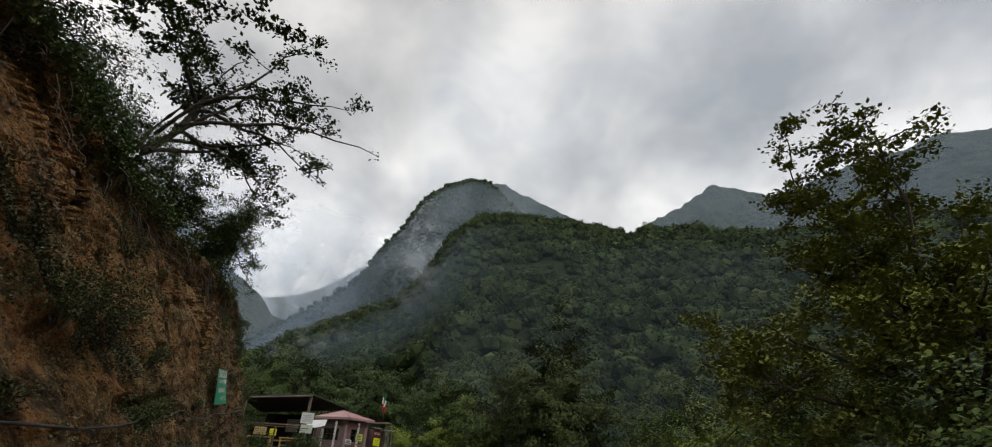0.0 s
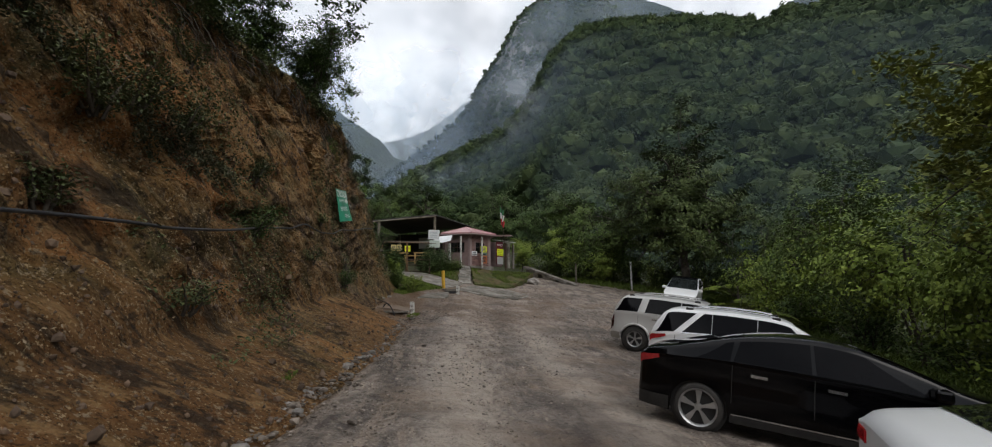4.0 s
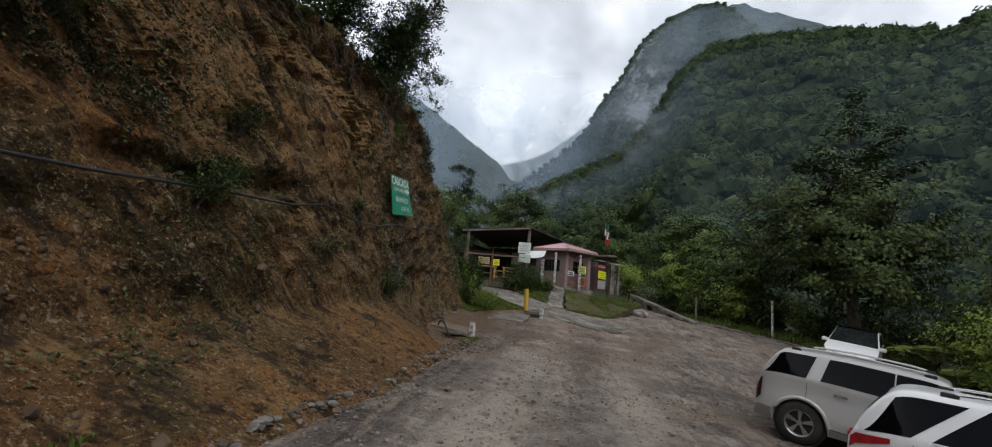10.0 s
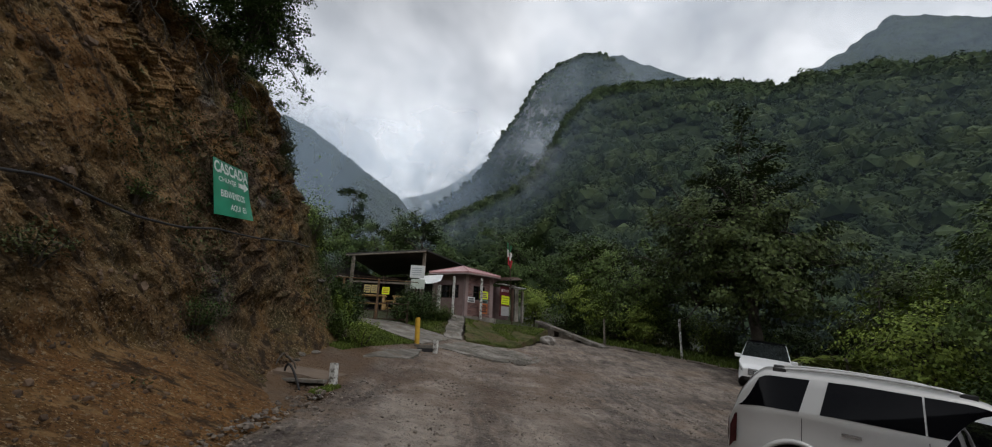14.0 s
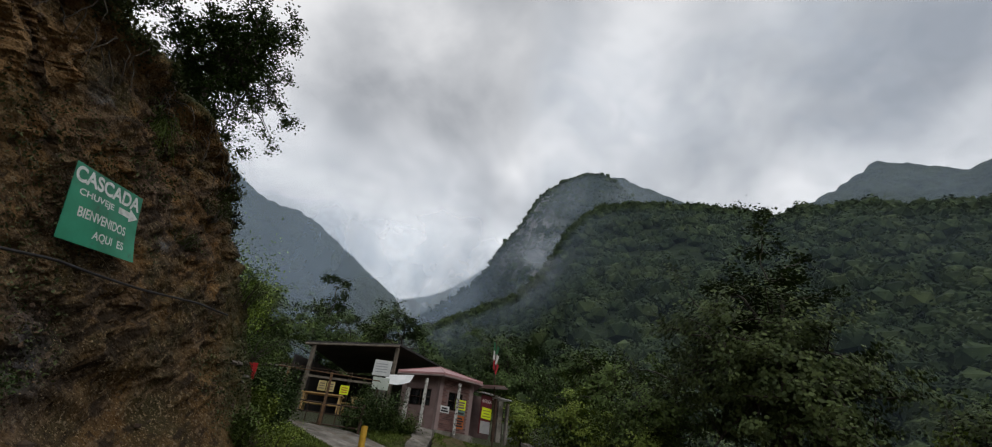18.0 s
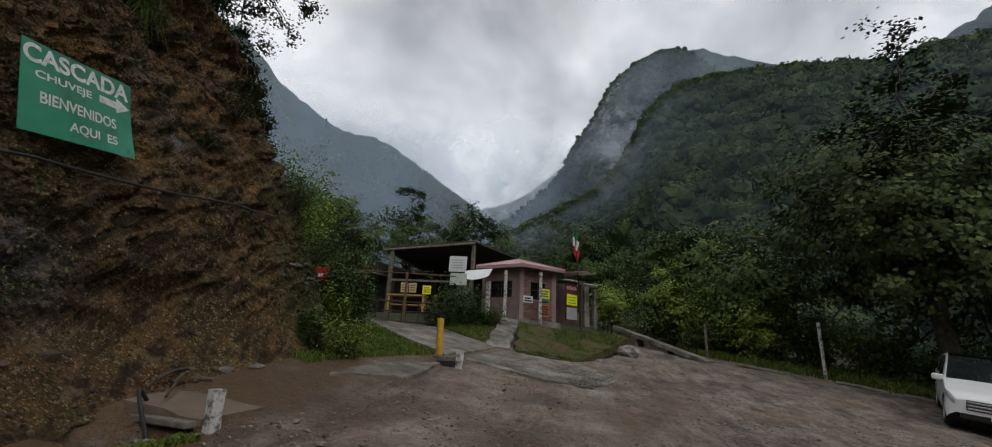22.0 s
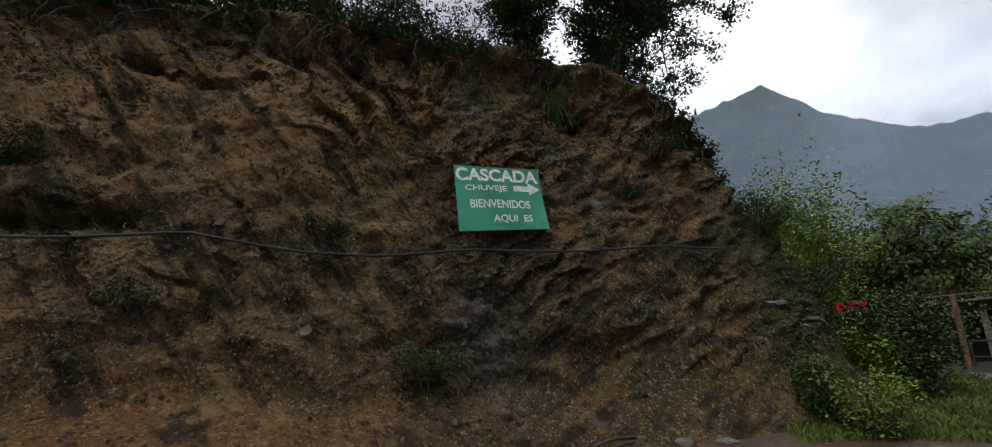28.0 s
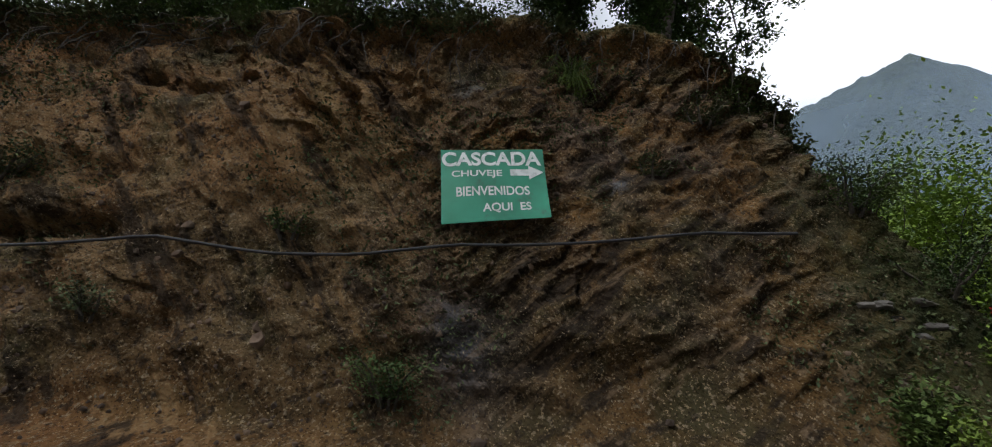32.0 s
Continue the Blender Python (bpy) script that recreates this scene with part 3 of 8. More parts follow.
out = out + hold * face * (0.05 + broken) * (0.26 * ((1 - right) * saw1 + right * saw2 - 0.5) + 0.11 * blocks + 0.04 * chips)
out = out + hold * face * (0.32 * big + 0.09 * mid + (0.02 + 0.11 * rock) * strata + (0.22 - 0.10 * rock) * slides) + 0.028 * fine * (0.3 + face) + 0.045 * face * grooves + face * hold * (0.06 * clods - pits * 0.35) - 0.25 * (1 - hold)
# hollows where blocks have fallen out
for ha, hz, hr, hd in ((13.1, 6.45, 0.24, 0.55), (14.3, 6.2, 0.22, 0.4), (15.2, 7.2, 0.35, 0.35), (11.6, 6.9, 0.3, 0.35), (18.9, 3.0, 0.3, 0.3), (9.6, 5.4, 0.35, 0.4), (20.9, 7.2, 0.35, 0.35)):
    out = out - hd * np.exp(-((a_ - ha + 0.5 * (zz - hz)) / (1.5 * hr)) ** 2 - ((zz - hz) / (0.8 * hr)) ** 2)
# a long dark split where the hose runs
split = np.exp(-((zz - np.interp(a_, [9, 11.5, 14], [2.75, 3.0, 3.5])) / 0.2) ** 2) * smooth(9.0, 10.5, a_) * smooth(14.6, 13.4, a_)
out = out - 0.55 * split * (0.6 + 0.5 * mid)
out = out + 0.28 * smooth(0.9, 0.985, V) * smooth(1.12, 1.0, V) - 0.2 * smooth(0.75, 0.88, V) * smooth(0.98, 0.9, V) * (0.6 + 0.6 * big)
zz = zz + (V > 1) * 0.25 * fbm(base3 * 0.6, 3, 5) + face * 0.12 * fbm(base3 * 1.7, 2, 71)
bxx, byy = line[U, 0] + norm_out[U, 0] * out, line[U, 1] + norm_out[U, 1] * out
low = gz(bxx, byy) - 0.10
zz = np.where(V < 0, z0 + (low - z0) * tl ** 0.72, zz)
bank_xyz = np.stack([line[U, 0] + norm_out[U, 0] * out, line[U, 1] + norm_out[U, 1] * out, zz], 1)
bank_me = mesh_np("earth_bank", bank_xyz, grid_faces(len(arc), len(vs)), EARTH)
weights(bank_me, "rock", rock * smooth(0.0, 0.12, V) * smooth(1.0, 0.8, V))
weights(bank_me, "ochre", np.exp(-((a_ - 16.2 + 0.35 * (zz - 6.3)) / 0.5) ** 2 - ((zz - 6.2) / 1.5) ** 2))
weights(bank_me, "talus", smooth(-0.02, -0.14, V + 0.05 * big) * smooth(24, 20, a_) * (1 - 0.8 * np.exp(-((a_ - 11.2) / 2.0) ** 2)))
weights(bank_me, "turf", smooth(0.95, 1.02, V) + smooth(22.5, 25, a_) * 0.8)
weights(bank_me, "rusty", smooth(18.5, 14.0, a_))
layer(EARTH, (0.31, 0.135, 0.045), 0.6, 0.44, 0.58, 4.0, 0.75, attribute="rusty")
layer(EARTH, (0.195, 0.130, 0.066), 0.8, 0.46, 0.60, 6.0, 0.45)
layer(EARTH, (0.095, 0.074, 0.058), 0.9, 0.46, 0.58, 11.0, 0.75, attribute="rock")
layer(EARTH, (0.20, 0.21, 0.225), 0.55, 0.64, 0.68, 13.0, 0.8, attribute="rock", stretch=(1, 0.6, 1.0), tilt=40)
weights(bank_me, "pale", smooth(9.5, 12, a_) * smooth(20.0, 16.5, a_) * smooth(-0.02, 0.2, V) * smooth(1.0, 0.93, V))
layer(EARTH, (0.30, 0.195, 0.098), 0.9, 0.32, 0.54, 9.0, 0.7, attribute="pale", detail=9.0)
layer(EARTH, (0.115, 0.060, 0.027), 0.7, 0.36, 0.58, 2.0, 0.85, attribute="talus")
layer(EARTH, (0.055, 0.06, 0.026), 0.75, 0.48, 0.64, 7.0, 0.75)
weights(bank_me, "fan", fan)
weights(bank_me, "fan_low", fan * smooth(12, 14, a_))
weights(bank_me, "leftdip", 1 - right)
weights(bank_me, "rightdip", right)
weights(bank_me, "upper", smooth(0.25, 0.6, V + 0.15 * big) * smooth(1.0, 0.9, V) * (1 - 0.85 * rock))
weights(bank_me, "low_dark", smooth(0.46, 0.24, V + 0.2 * big) * smooth(-0.27, -0.18, V) * (1 - fan) * smooth(6.5, 9, a_) * (1 - smooth(0.0, -0.08, V) * smooth(13, 11, a_)) * (1 - 0.45 * smooth(11, 13, a_)))
layer(EARTH, (0.25, 0.12, 0.044), 0.9, 0.44, 0.58, 71.0, 0.6, attribute="upper")
# darker brown over the lower face, gone above about mid height
layer(EARTH, (0.054, 0.040, 0.018), 0.8, 0.30, 0.52, 73.0, 0.85, attribute="low_dark")
layer(EARTH, (0.135, 0.068, 0.027), 1.2, 0.2, 0.5, 79.0, 0.9, attribute="fan")
layer(EARTH, (0.21, 0.105, 0.038), 1.6, 0.2, 0.5, 83.0, 0.85, attribute="fan_low")
layer(EARTH, (0.30, 0.20, 0.09), 2.5, 0.38, 0.55, 17.0, 0.8, attribute="ochre")
layer(EARTH, (0.26, 0.20, 0.13), 11.0, 0.58, 0.64, 23.0, 0.8, detail=4.0)
layer(EARTH, (0.34, 0.25, 0.145), 24.0, 0.60, 0.63, 25.0, 0.85, detail=3.0)
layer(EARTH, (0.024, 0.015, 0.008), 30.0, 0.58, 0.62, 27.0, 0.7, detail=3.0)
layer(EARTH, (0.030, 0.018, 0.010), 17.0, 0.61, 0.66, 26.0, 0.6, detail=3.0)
weights(bank_me, "wet", np.exp(-((a_ - 18.75 + 0.25 * (zz - 2.4)) / 0.42) ** 2 - ((zz - 2.4) / 0.75) ** 2))
layer(EARTH, (0.105, 0.105, 0.118), 3.0, 0.30, 0.50, 35.0, 0.9, attribute="wet")
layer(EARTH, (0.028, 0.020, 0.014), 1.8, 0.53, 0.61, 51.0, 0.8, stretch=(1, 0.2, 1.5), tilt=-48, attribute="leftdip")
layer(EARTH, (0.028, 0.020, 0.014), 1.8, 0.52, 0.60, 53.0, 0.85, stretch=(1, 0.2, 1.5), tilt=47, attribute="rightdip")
layer(EARTH, (0.27, 0.165, 0.075), 2.4, 0.57, 0.64, 57.0, 0.65, stretch=(1, 0.18, 1.8), tilt=-48, attribute="leftdip")
layer(EARTH, (0.22, 0.15, 0.09), 2.4, 0.57, 0.64, 59.0, 0.6, stretch=(1, 0.18, 1.8), tilt=47, attribute="rightdip")
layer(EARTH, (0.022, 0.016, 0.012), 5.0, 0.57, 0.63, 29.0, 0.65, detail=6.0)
layer(EARTH, (0.05, 0.062, 0.02), 1.5, 0.2, 0.4, 15.0, 0.9, attribute="turf")
crisp = (broken * face > 0.45).reshape(len(arc), len(vs))[:-1, :-1].ravel()
bank_me.polygons.foreach_set("use_smooth", ~crisp)
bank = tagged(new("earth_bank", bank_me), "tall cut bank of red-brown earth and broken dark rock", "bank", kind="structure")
bank_grid = bank_xyz.reshape(len(arc), len(vs), 3)
bank_crown = bank_grid[:, NT + NF:].reshape(-1, 3)


def bank_top_z(x, y):
    """Height of the turf on top of the bank."""
    return float(bank_crown[np.argmin((bank_crown[:, 0] - x) ** 2 + (bank_crown[:, 1] - y) ** 2), 2])



def on_bank(a, v):
    """A place on the bank's face by its run a and its share v of the height."""
    i = int(np.clip(round((a + 12) / du), 0, len(arc) - 1))
    j = int(np.argmin(np.abs(vs - v)))
    return bank_grid[i, j]


# ---- mountains round the valley: az, elevation, distance of their crests ----
def massif(name, crest, near, seed, nu, nv, mat, label, rough=1.0, power=1.12):
    az = np.linspace(crest[0][0], crest[-1][0], nu)
    ca = [c[0] for c in crest]
    el, dist = np.interp(az, ca, [c[1] for c in crest]), np.interp(az, ca, [c[2] for c in crest])
    s = np.concatenate([np.linspace(0, 1, nv), np.linspace(1.04, 1.5, nv // 6)])
    A, S = np.meshgrid(np.arange(nu), s, indexing="ij")
    A, S = A.ravel(), S.ravel()
    r0 = near if np.isscalar(near) else np.interp(az, ca, near)[A]
    r = r0 + (dist[A] - r0) * S
    h = np.tan(np.radians(el))[A] * dist[A]
    z = np.where(S <= 1, h * np.clip(S, 0, 1) ** power, h * (1 - 0.6 * (S - 1)))
    t = np.radians(az)[A]
    x, y = r * np.sin(t), 12 + r * np.cos(t)
    q = np.stack([x, y, 0 * x], 1)
    z = z + rough * smooth(0, 0.25, S) * smooth(1.02, 0.8, S) * (0.055 * h * fbm(q / 120, 3, seed, ridged=True) + 0.02 * h * fbm(q / 30, 3, seed + 3))
    z = z + 1.5 + (0.008 * h if r.max() < 1000 else 0.010 * h) * fbm(q / (9 if r.max() < 1000 else 14), 3, seed + 9) + 0.016 * h * smooth(0.6, 0.95, S) * fbm(q / 75, 3, seed + 19)
    me = mesh_np(name, np.stack([x, y, z], 1), grid_faces(nu, len(s)), mat)
    return tagged(new(name, me), label, "mountain", kind="structure"), np.stack([x, y, z], 1).reshape(nu, len(s), 3)


RIDGE = ((-27, 10.5, 420), (-22.8, 13.6, 420), (-19.5, 15.5, 410), (-14.7, 17.8, 400), (-11.4, 19.2, 390), (-8.5, 21.7, 380), (-6.8, 24.5, 375), (-5.2, 27.2, 370), (-2.5, 29.8, 365), (0, 30.4, 360),
         (5, 30.8, 350), (11, 30.0, 335), (15.2, 29.0, 325), (20, 27.9, 315), (25, 27.9, 310), (29.3, 27.0, 300), (34.4, 25.4, 290), (40, 24.4, 285), (45.5, 24.2, 280), (51, 23.3, 275), (58.7, 21.2, 270),
         (66, 20.0, 265), (71, 19.0, 260), (90, 15.4, 260), (120, 12, 280))
PEAK = ((-29, 11.0, 720), (-23, 16.0, 720), (-17.2, 20.4, 710), (-15.2, 22.6, 700), (-14.3, 24.8, 700), (-12.6, 26.9, 690), (-11.2, 28.7, 690), (-9.0, 32.0, 680), (-7.2, 33.2, 680), (-5.2, 34.1, 680), (-2.5, 34.9, 670), (0, 34.7, 670),
        (1.6, 33.9, 660), (3.4, 32.6, 650), (6, 30.6, 640), (10, 28, 630), (16, 25, 620), (26, 20, 620))
NEAR_FOREST = material("near_forest_floor", ((0.012, 0.020, 0.008), (0.028, 0.042, 0.016)), scale=0.1, detail=8, rough=0.95, spec=0.1, bump=1.0, bump_scale=0.3, distance=2.0)
PEAK_FOREST = material("misty_peak_forest", ((0.018, 0.030, 0.016), (0.045, 0.062, 0.030)), scale=0.045, detail=12, rough=0.95, spec=0.1, bump=1.0, bump_scale=0.07, distance=16, bump2=(0.3, 1.0, 5.0))
ridge_mtn, ridge_grid = massif("mountain", RIDGE, 62, 5, 300, 120, NEAR_FOREST, "steep near ridge covered in dense dark forest", 1.0)
peak_mtn, peak_grid = massif("mountain", PEAK, 380, 8, 300, 80, PEAK_FOREST, "blunt rocky forested peak standing in low cloud", 1.6, 1.0)
pk_az = np.degrees(np.arctan2(peak_grid[..., 0], peak_grid[..., 1] - 12)).ravel()
pk_el = np.degrees(np.arctan2(peak_grid[..., 2], np.hypot(peak_grid[..., 0], peak_grid[..., 1] - 12))).ravel()
weights(peak_mtn.data, "cliff", np.exp(-((pk_az + 9.5) / 3.6) ** 2) * smooth(19, 24, pk_el) * smooth(34.6, 32.5, pk_el))
layer(PEAK_FOREST, (0.30, 0.285, 0.265), 0.05, 0.47, 0.57, 3.0, 0.9, stretch=(1, 1, 0.35), detail=8.0, attribute="cliff")
layer(PEAK_FOREST, (0.10, 0.095, 0.09), 0.16, 0.50, 0.60, 5.0, 0.8, stretch=(1, 1, 0.3), detail=6.0, attribute="cliff")
massif("mountain", ((14, 24, 1250), (21.5, 28.2, 1250), (31, 31.2, 1250), (37.3, 28.6, 1250), (46, 29.6, 1200), (53.5, 29.2, 1200), (57, 28.1, 1200), (63, 24, 1200), (70, 20, 1200), (90, 15, 1200)),
       500, 15, 420, 50, FAR_FOREST, "distant dark forested ridge behind the near slope")
massif("mountain", ((-110, 20, 1250), (-80, 26, 1250), (-65, 30.6, 1250), (-61.6, 31.8, 1250), (-57.6, 32.8, 1250), (-54.4, 30.4, 1250), (-52, 28.5, 1250), (-48, 26.3, 1250), (-43.6, 24.9, 1250),
                    (-40, 24.9, 1200), (-34.3, 22.4, 1200), (-30.9, 20.1, 1200), (-26.5, 17.8, 1200), (-22, 13, 1200)), 420, 25, 480, 50, FAR_FOREST, "distant blue-grey pointed mountain across the valley")
_, spur_grid = massif("mountain", ((-110, 16, 800), (-75, 20, 800), (-60, 21, 800), (-50, 20.6, 800), (-44, 20.2, 800), (-38, 18.6, 800), (-33, 17.0, 800), (-28, 13.5, 800), (-24, 9, 800)),
       300, 35, 140, 40, FAR_FOREST, "forested lower spur closing the valley")
massif("mountain", ((-34, 14, 1700), (-26, 17.4, 1700), (-21, 19.0, 1700), (-16, 22.4, 1700), (-10, 24, 1700)), 900, 45, 40, 20, FAR_FOREST, "cloud-veiled ridge at the head of the valley")
massif("mountain", ((-4, 30, 900), (-1, 33.6, 900), (1, 34.5, 900), (2.8, 34.3, 900), (6.2, 33.0, 900), (8.4, 32.1, 900), (10.9, 30.8, 900), (14, 29.2, 900), (20, 25, 900)), 600, 65, 200, 30, FAR_FOREST, "misty rounded shoulder behind the rocky peak")
# unseen hills added behind the start close the valley and darken car reflections
_, rear_grid = massif("mountain", ((112, 14, 330), (130, 19, 320), (165, 22, 300), (200, 23, 300), (230, 22, 320), (252, 20, 500)), 24, 55, 60, 30, FAR_FOREST, "unseen forested hillside added behind the start of the lot")

# ---- woods on the slopes ----
def on_grid(grid, az_lo, az_hi, az, s, nv):
    nu = grid.shape[0]
    u = np.clip((az - az_lo) / (az_hi - az_lo) * (nu - 1), 0, nu - 1.001)
    w = np.clip(s * (nv - 1), 0, nv - 1.001)
    i, j = u.astype(int), w.astype(int)
    fu, fw = (u - i)[:, None], (w - j)[:, None]
    return (grid[i, j] * (1 - fu) + grid[i + 1, j] * fu) * (1 - fw) + (grid[i, j + 1] * (1 - fu) + grid[i + 1, j + 1] * fu) * fw


ICO1 = ico(1)


def crowns_np(places, radius, rng, tufts, tuft_size, flat=0.85):
    """Rounded tree crowns: a lumpy core of several domes with small leaf sprays over it."""
    iv, jf = ICO1
    n = len(places)
    core = iv[None] * (1 + 0.10 * rng.normal(size=(n, len(iv), 1))) * (radius * 0.80)[:, None, None]
    core[..., 2] *= flat
    core = core + places[:, None]
    cf = (jf[None] + (np.arange(n) * len(iv))[:, None, None]).reshape(-1, 3)
    # lobes: each crown swells into a handful of rounded heads
    lobe = rng.normal(size=(n, 7, 3))
    lobe[..., 2] = np.abs(lobe[..., 2]) * 0.9 - 0.1
    lobe /= np.linalg.norm(lobe, axis=2)[..., None]
    pick = rng.integers(0, 7, (n, tufts))
    centre = np.take_along_axis(lobe, pick[..., None], 1) * 0.52
    d = rng.normal(size=(n, tufts, 3))
    d[..., 2] = np.abs(d[..., 2]) * 1.1 - 0.3
    d /= np.linalg.norm(d, axis=2)[..., None]
    c = places[:, None] + (centre + d * rng.uniform(0.42, 0.58, (n, tufts, 1))) * radius[:, None, None] * np.array([1, 1, flat])
    lv, lf = tangent_np(c.reshape(-1, 3), d.reshape(-1, 3), np.repeat(radius, tufts) * tuft_size, rng, 0.3)
    tri = np.concatenate([lf[:, [0, 1, 2]], lf[:, [0, 2, 3]]])
    return np.concatenate([core.reshape(-1, 3), lv]), np.concatenate([cf, tri + n * len(iv)])


frng = np.random.default_rng(7)


def wood(grid, span, nv, count, az_lo, az_hi, s_lo, s_hi, r_lo, r_hi, tufts, tuft, label, bias=0.6):
    az = frng.uniform(az_lo, az_hi, count)
    s = s_lo + (s_hi - s_lo) * frng.uniform(0, 1, count) ** bias
    p = on_grid(grid, *span, az, s, nv)
    rad = r_lo + (r_hi - r_lo) * frng.uniform(0, 1, count) ** 1.8
    p[:, 2] += rad * frng.uniform(0.1, 0.75, count)
    ob = new("woodland", mesh_np("woodland", *crowns_np(p, rad, frng, tufts, tuft), CANOPY, False))
    return tagged(ob, label, "woodland", kind="stuff")


R_SPAN, P_SPAN = (RIDGE[0][0], RIDGE[-1][0]), (PEAK[0][0], PEAK[-1][0])
wood(ridge_grid, R_SPAN, 120, 900, -26, 95, 0.0, 0.17, 2.0, 4.4, 170, 0.20, "dense broadleaf trees at the foot of the slope", 0.7)
wood(ridge_grid, R_SPAN, 120, 2300, -27, 92, 0.14, 0.5, 2.4, 5.6, 105, 0.25, "dense green broadleaf woodland on the slope")
wood(ridge_grid, R_SPAN, 120, 3400, -27, 90, 0.46, 1.0, 2.8, 6.2, 60, 0.30, "dense dark woodland high on the near ridge")
wood(peak_grid, P_SPAN, 80, 3200, -28, 16, 0.2, 1.0, 2.6, 5.6, 16, 0.5, "scattered dark woodland clinging to the rocky peak", 0.8)
wood(spur_grid, (-110, -24), 40, 1500, -100, -24, 0.0, 0.62, 2.6, 5.4, 40, 0.36, "dense woodland on the lower spur of the valley", 0.8)

# ---- low cloud on the slopes, and tinted sheets that imitate aerial haze ----
def mist_material(name, tint, floor, grain=0.011, lo=0.36, hi=0.64):
    MIST = bpy.data.materials.new(name)
    MIST.use_nodes = True
    mn, ml = MIST.node_tree.nodes, MIST.node_tree.links
    mn.clear()
    m_out, m_mix, m_tr = mn.new("ShaderNodeOutputMaterial"), mn.new("ShaderNodeMixShader"), mn.new("ShaderNodeBsdfTransparent")
    m_d, m_t, m_two = mn.new("ShaderNodeBsdfDiffuse"), mn.new("ShaderNodeBsdfTranslucent"), mn.new("ShaderNodeMixShader")
    m_d.inputs[0].default_value = m_t.inputs[0].default_value = (*tint, 1)
    m_at, m_tc, m_no, m_mr, m_mul = mn.new("ShaderNodeAttribute"), mn.new("ShaderNodeTexCoord"), mn.new("ShaderNodeTexNoise"), mn.new("ShaderNodeMapRange"), mn.new("ShaderNodeMath")
    m_at.attribute_name = "veil"
    m_no.inputs["Scale"].default_value, m_no.inputs["Detail"].default_value = grain, 9
    m_no.inputs["Distortion"].default_value = 0.6
    ml.new(m_tc.outputs["Object"], m_no.inputs["Vector"])
    ml.new(m_no.outputs["Fac"], m_mr.inputs["Value"])
    m_mr.inputs["From Min"].default_value, m_mr.inputs["From Max"].default_value, m_mr.inputs["To Min"].default_value = lo, hi, floor
    m_mul.operation = "MULTIPLY"
    ml.new(m_at.outputs["Fac"], m_mul.inputs[0])
    ml.new(m_mr.outputs[0], m_mul.inputs[1])
    ml.new(m_mul.outputs[0], m_mix.inputs[0])
    ml.new(m_tr.outputs[0], m_mix.inputs[1])
    m_two.inputs[0].default_value = 0.5
    ml.new(m_d.outputs[0], m_two.inputs[1])
    ml.new(m_t.outputs[0], m_two.inputs[2])
    ml.new(m_two.outputs[0], m_mix.inputs[2])
    ml.new(m_mix.outputs[0], m_out.inputs[0])
    return MIST


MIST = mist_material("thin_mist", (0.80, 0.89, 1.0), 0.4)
# blue-grey colour that paints distance haze onto the sheets
HAZE_TINT = mist_material("blue_haze_tint", (0.40, 0.51, 0.66), 0.66)


def sheet(name, az, radius, el_lo, el_hi, density, label, mat, nu=60, nv=24):
    """A curved sheet imitating thin mist and haze; density(azimuth, elevation) is its thickness there."""
    A, E = np.meshgrid(np.linspace(*az, nu), np.linspace(el_lo, el_hi, nv), indexing="ij")
    A, E = A.ravel(), E.ravel()
    r = radius * (1 + 0.05 * np.sin(A * 0.2))
    t = np.radians(A)
    v = np.stack([r * np.sin(t), 12 + r * np.cos(t), r * np.tan(np.radians(E))], 1)
    me = mesh_np(name, v, grid_faces(nu, nv), mat)
    side = smooth(az[0], az[0] + 6, A) * smooth(az[1], az[1] - 6, A) * smooth(el_hi, el_hi - 0.35 * (el_hi - el_lo), E)
    weights(me, "veil", np.clip(density(A, E) * side, 0, 1))
    ob = tagged(new(name, me), label, "mist", kind="structure")
    ob.visible_shadow = False
    return ob


sheet("mist_haze_sheet", (-112, -12), 560, 0, 40, lambda a, e: 0.46 + 0 * a, "tinted sheet imitating blue-grey haze in the side valley", HAZE_TINT)
sheet("mist_haze_sheet", (-42, -4), 1450, 8, 30, lambda a, e: 0.8 + 0 * a, "white cloud filling the head of the valley", MIST)
sheet("mist_haze_sheet", (-14, 95), 760, 10, 60, lambda a, e: 0.34 + 0 * a, "tinted sheet imitating thin haze before the far ridge", HAZE_TINT)
sheet("mist_haze_sheet", (-112, -30), 290, 0, 34, lambda a, e: 0.30 + 0 * a, "tinted sheet imitating blue-grey haze before the lower spur", HAZE_TINT)
# thin tinted sheets imitate aerial haze before the slopes, fading at slope and crest
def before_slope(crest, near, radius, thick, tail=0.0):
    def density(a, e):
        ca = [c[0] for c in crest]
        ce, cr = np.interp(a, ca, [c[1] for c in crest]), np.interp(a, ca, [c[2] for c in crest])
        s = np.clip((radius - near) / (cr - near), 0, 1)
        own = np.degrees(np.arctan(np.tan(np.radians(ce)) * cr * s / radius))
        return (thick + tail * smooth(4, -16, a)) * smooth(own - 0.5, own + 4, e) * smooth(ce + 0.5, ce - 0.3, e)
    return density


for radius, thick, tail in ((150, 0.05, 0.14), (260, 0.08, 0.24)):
    sheet("mist_haze_sheet", (-27, 95), radius, 2, 62, before_slope(RIDGE, 62, radius, thick, tail), "tinted sheet imitating thin blue-grey haze before the near ridge", HAZE_TINT, 120, 100)
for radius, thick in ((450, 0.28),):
    sheet("mist_haze_sheet", (-33, 24), radius, 8, 44, before_slope(PEAK, 380, radius, thick), "tinted sheet imitating blue-grey haze before the rocky peak", HAZE_TINT, 120, 100)
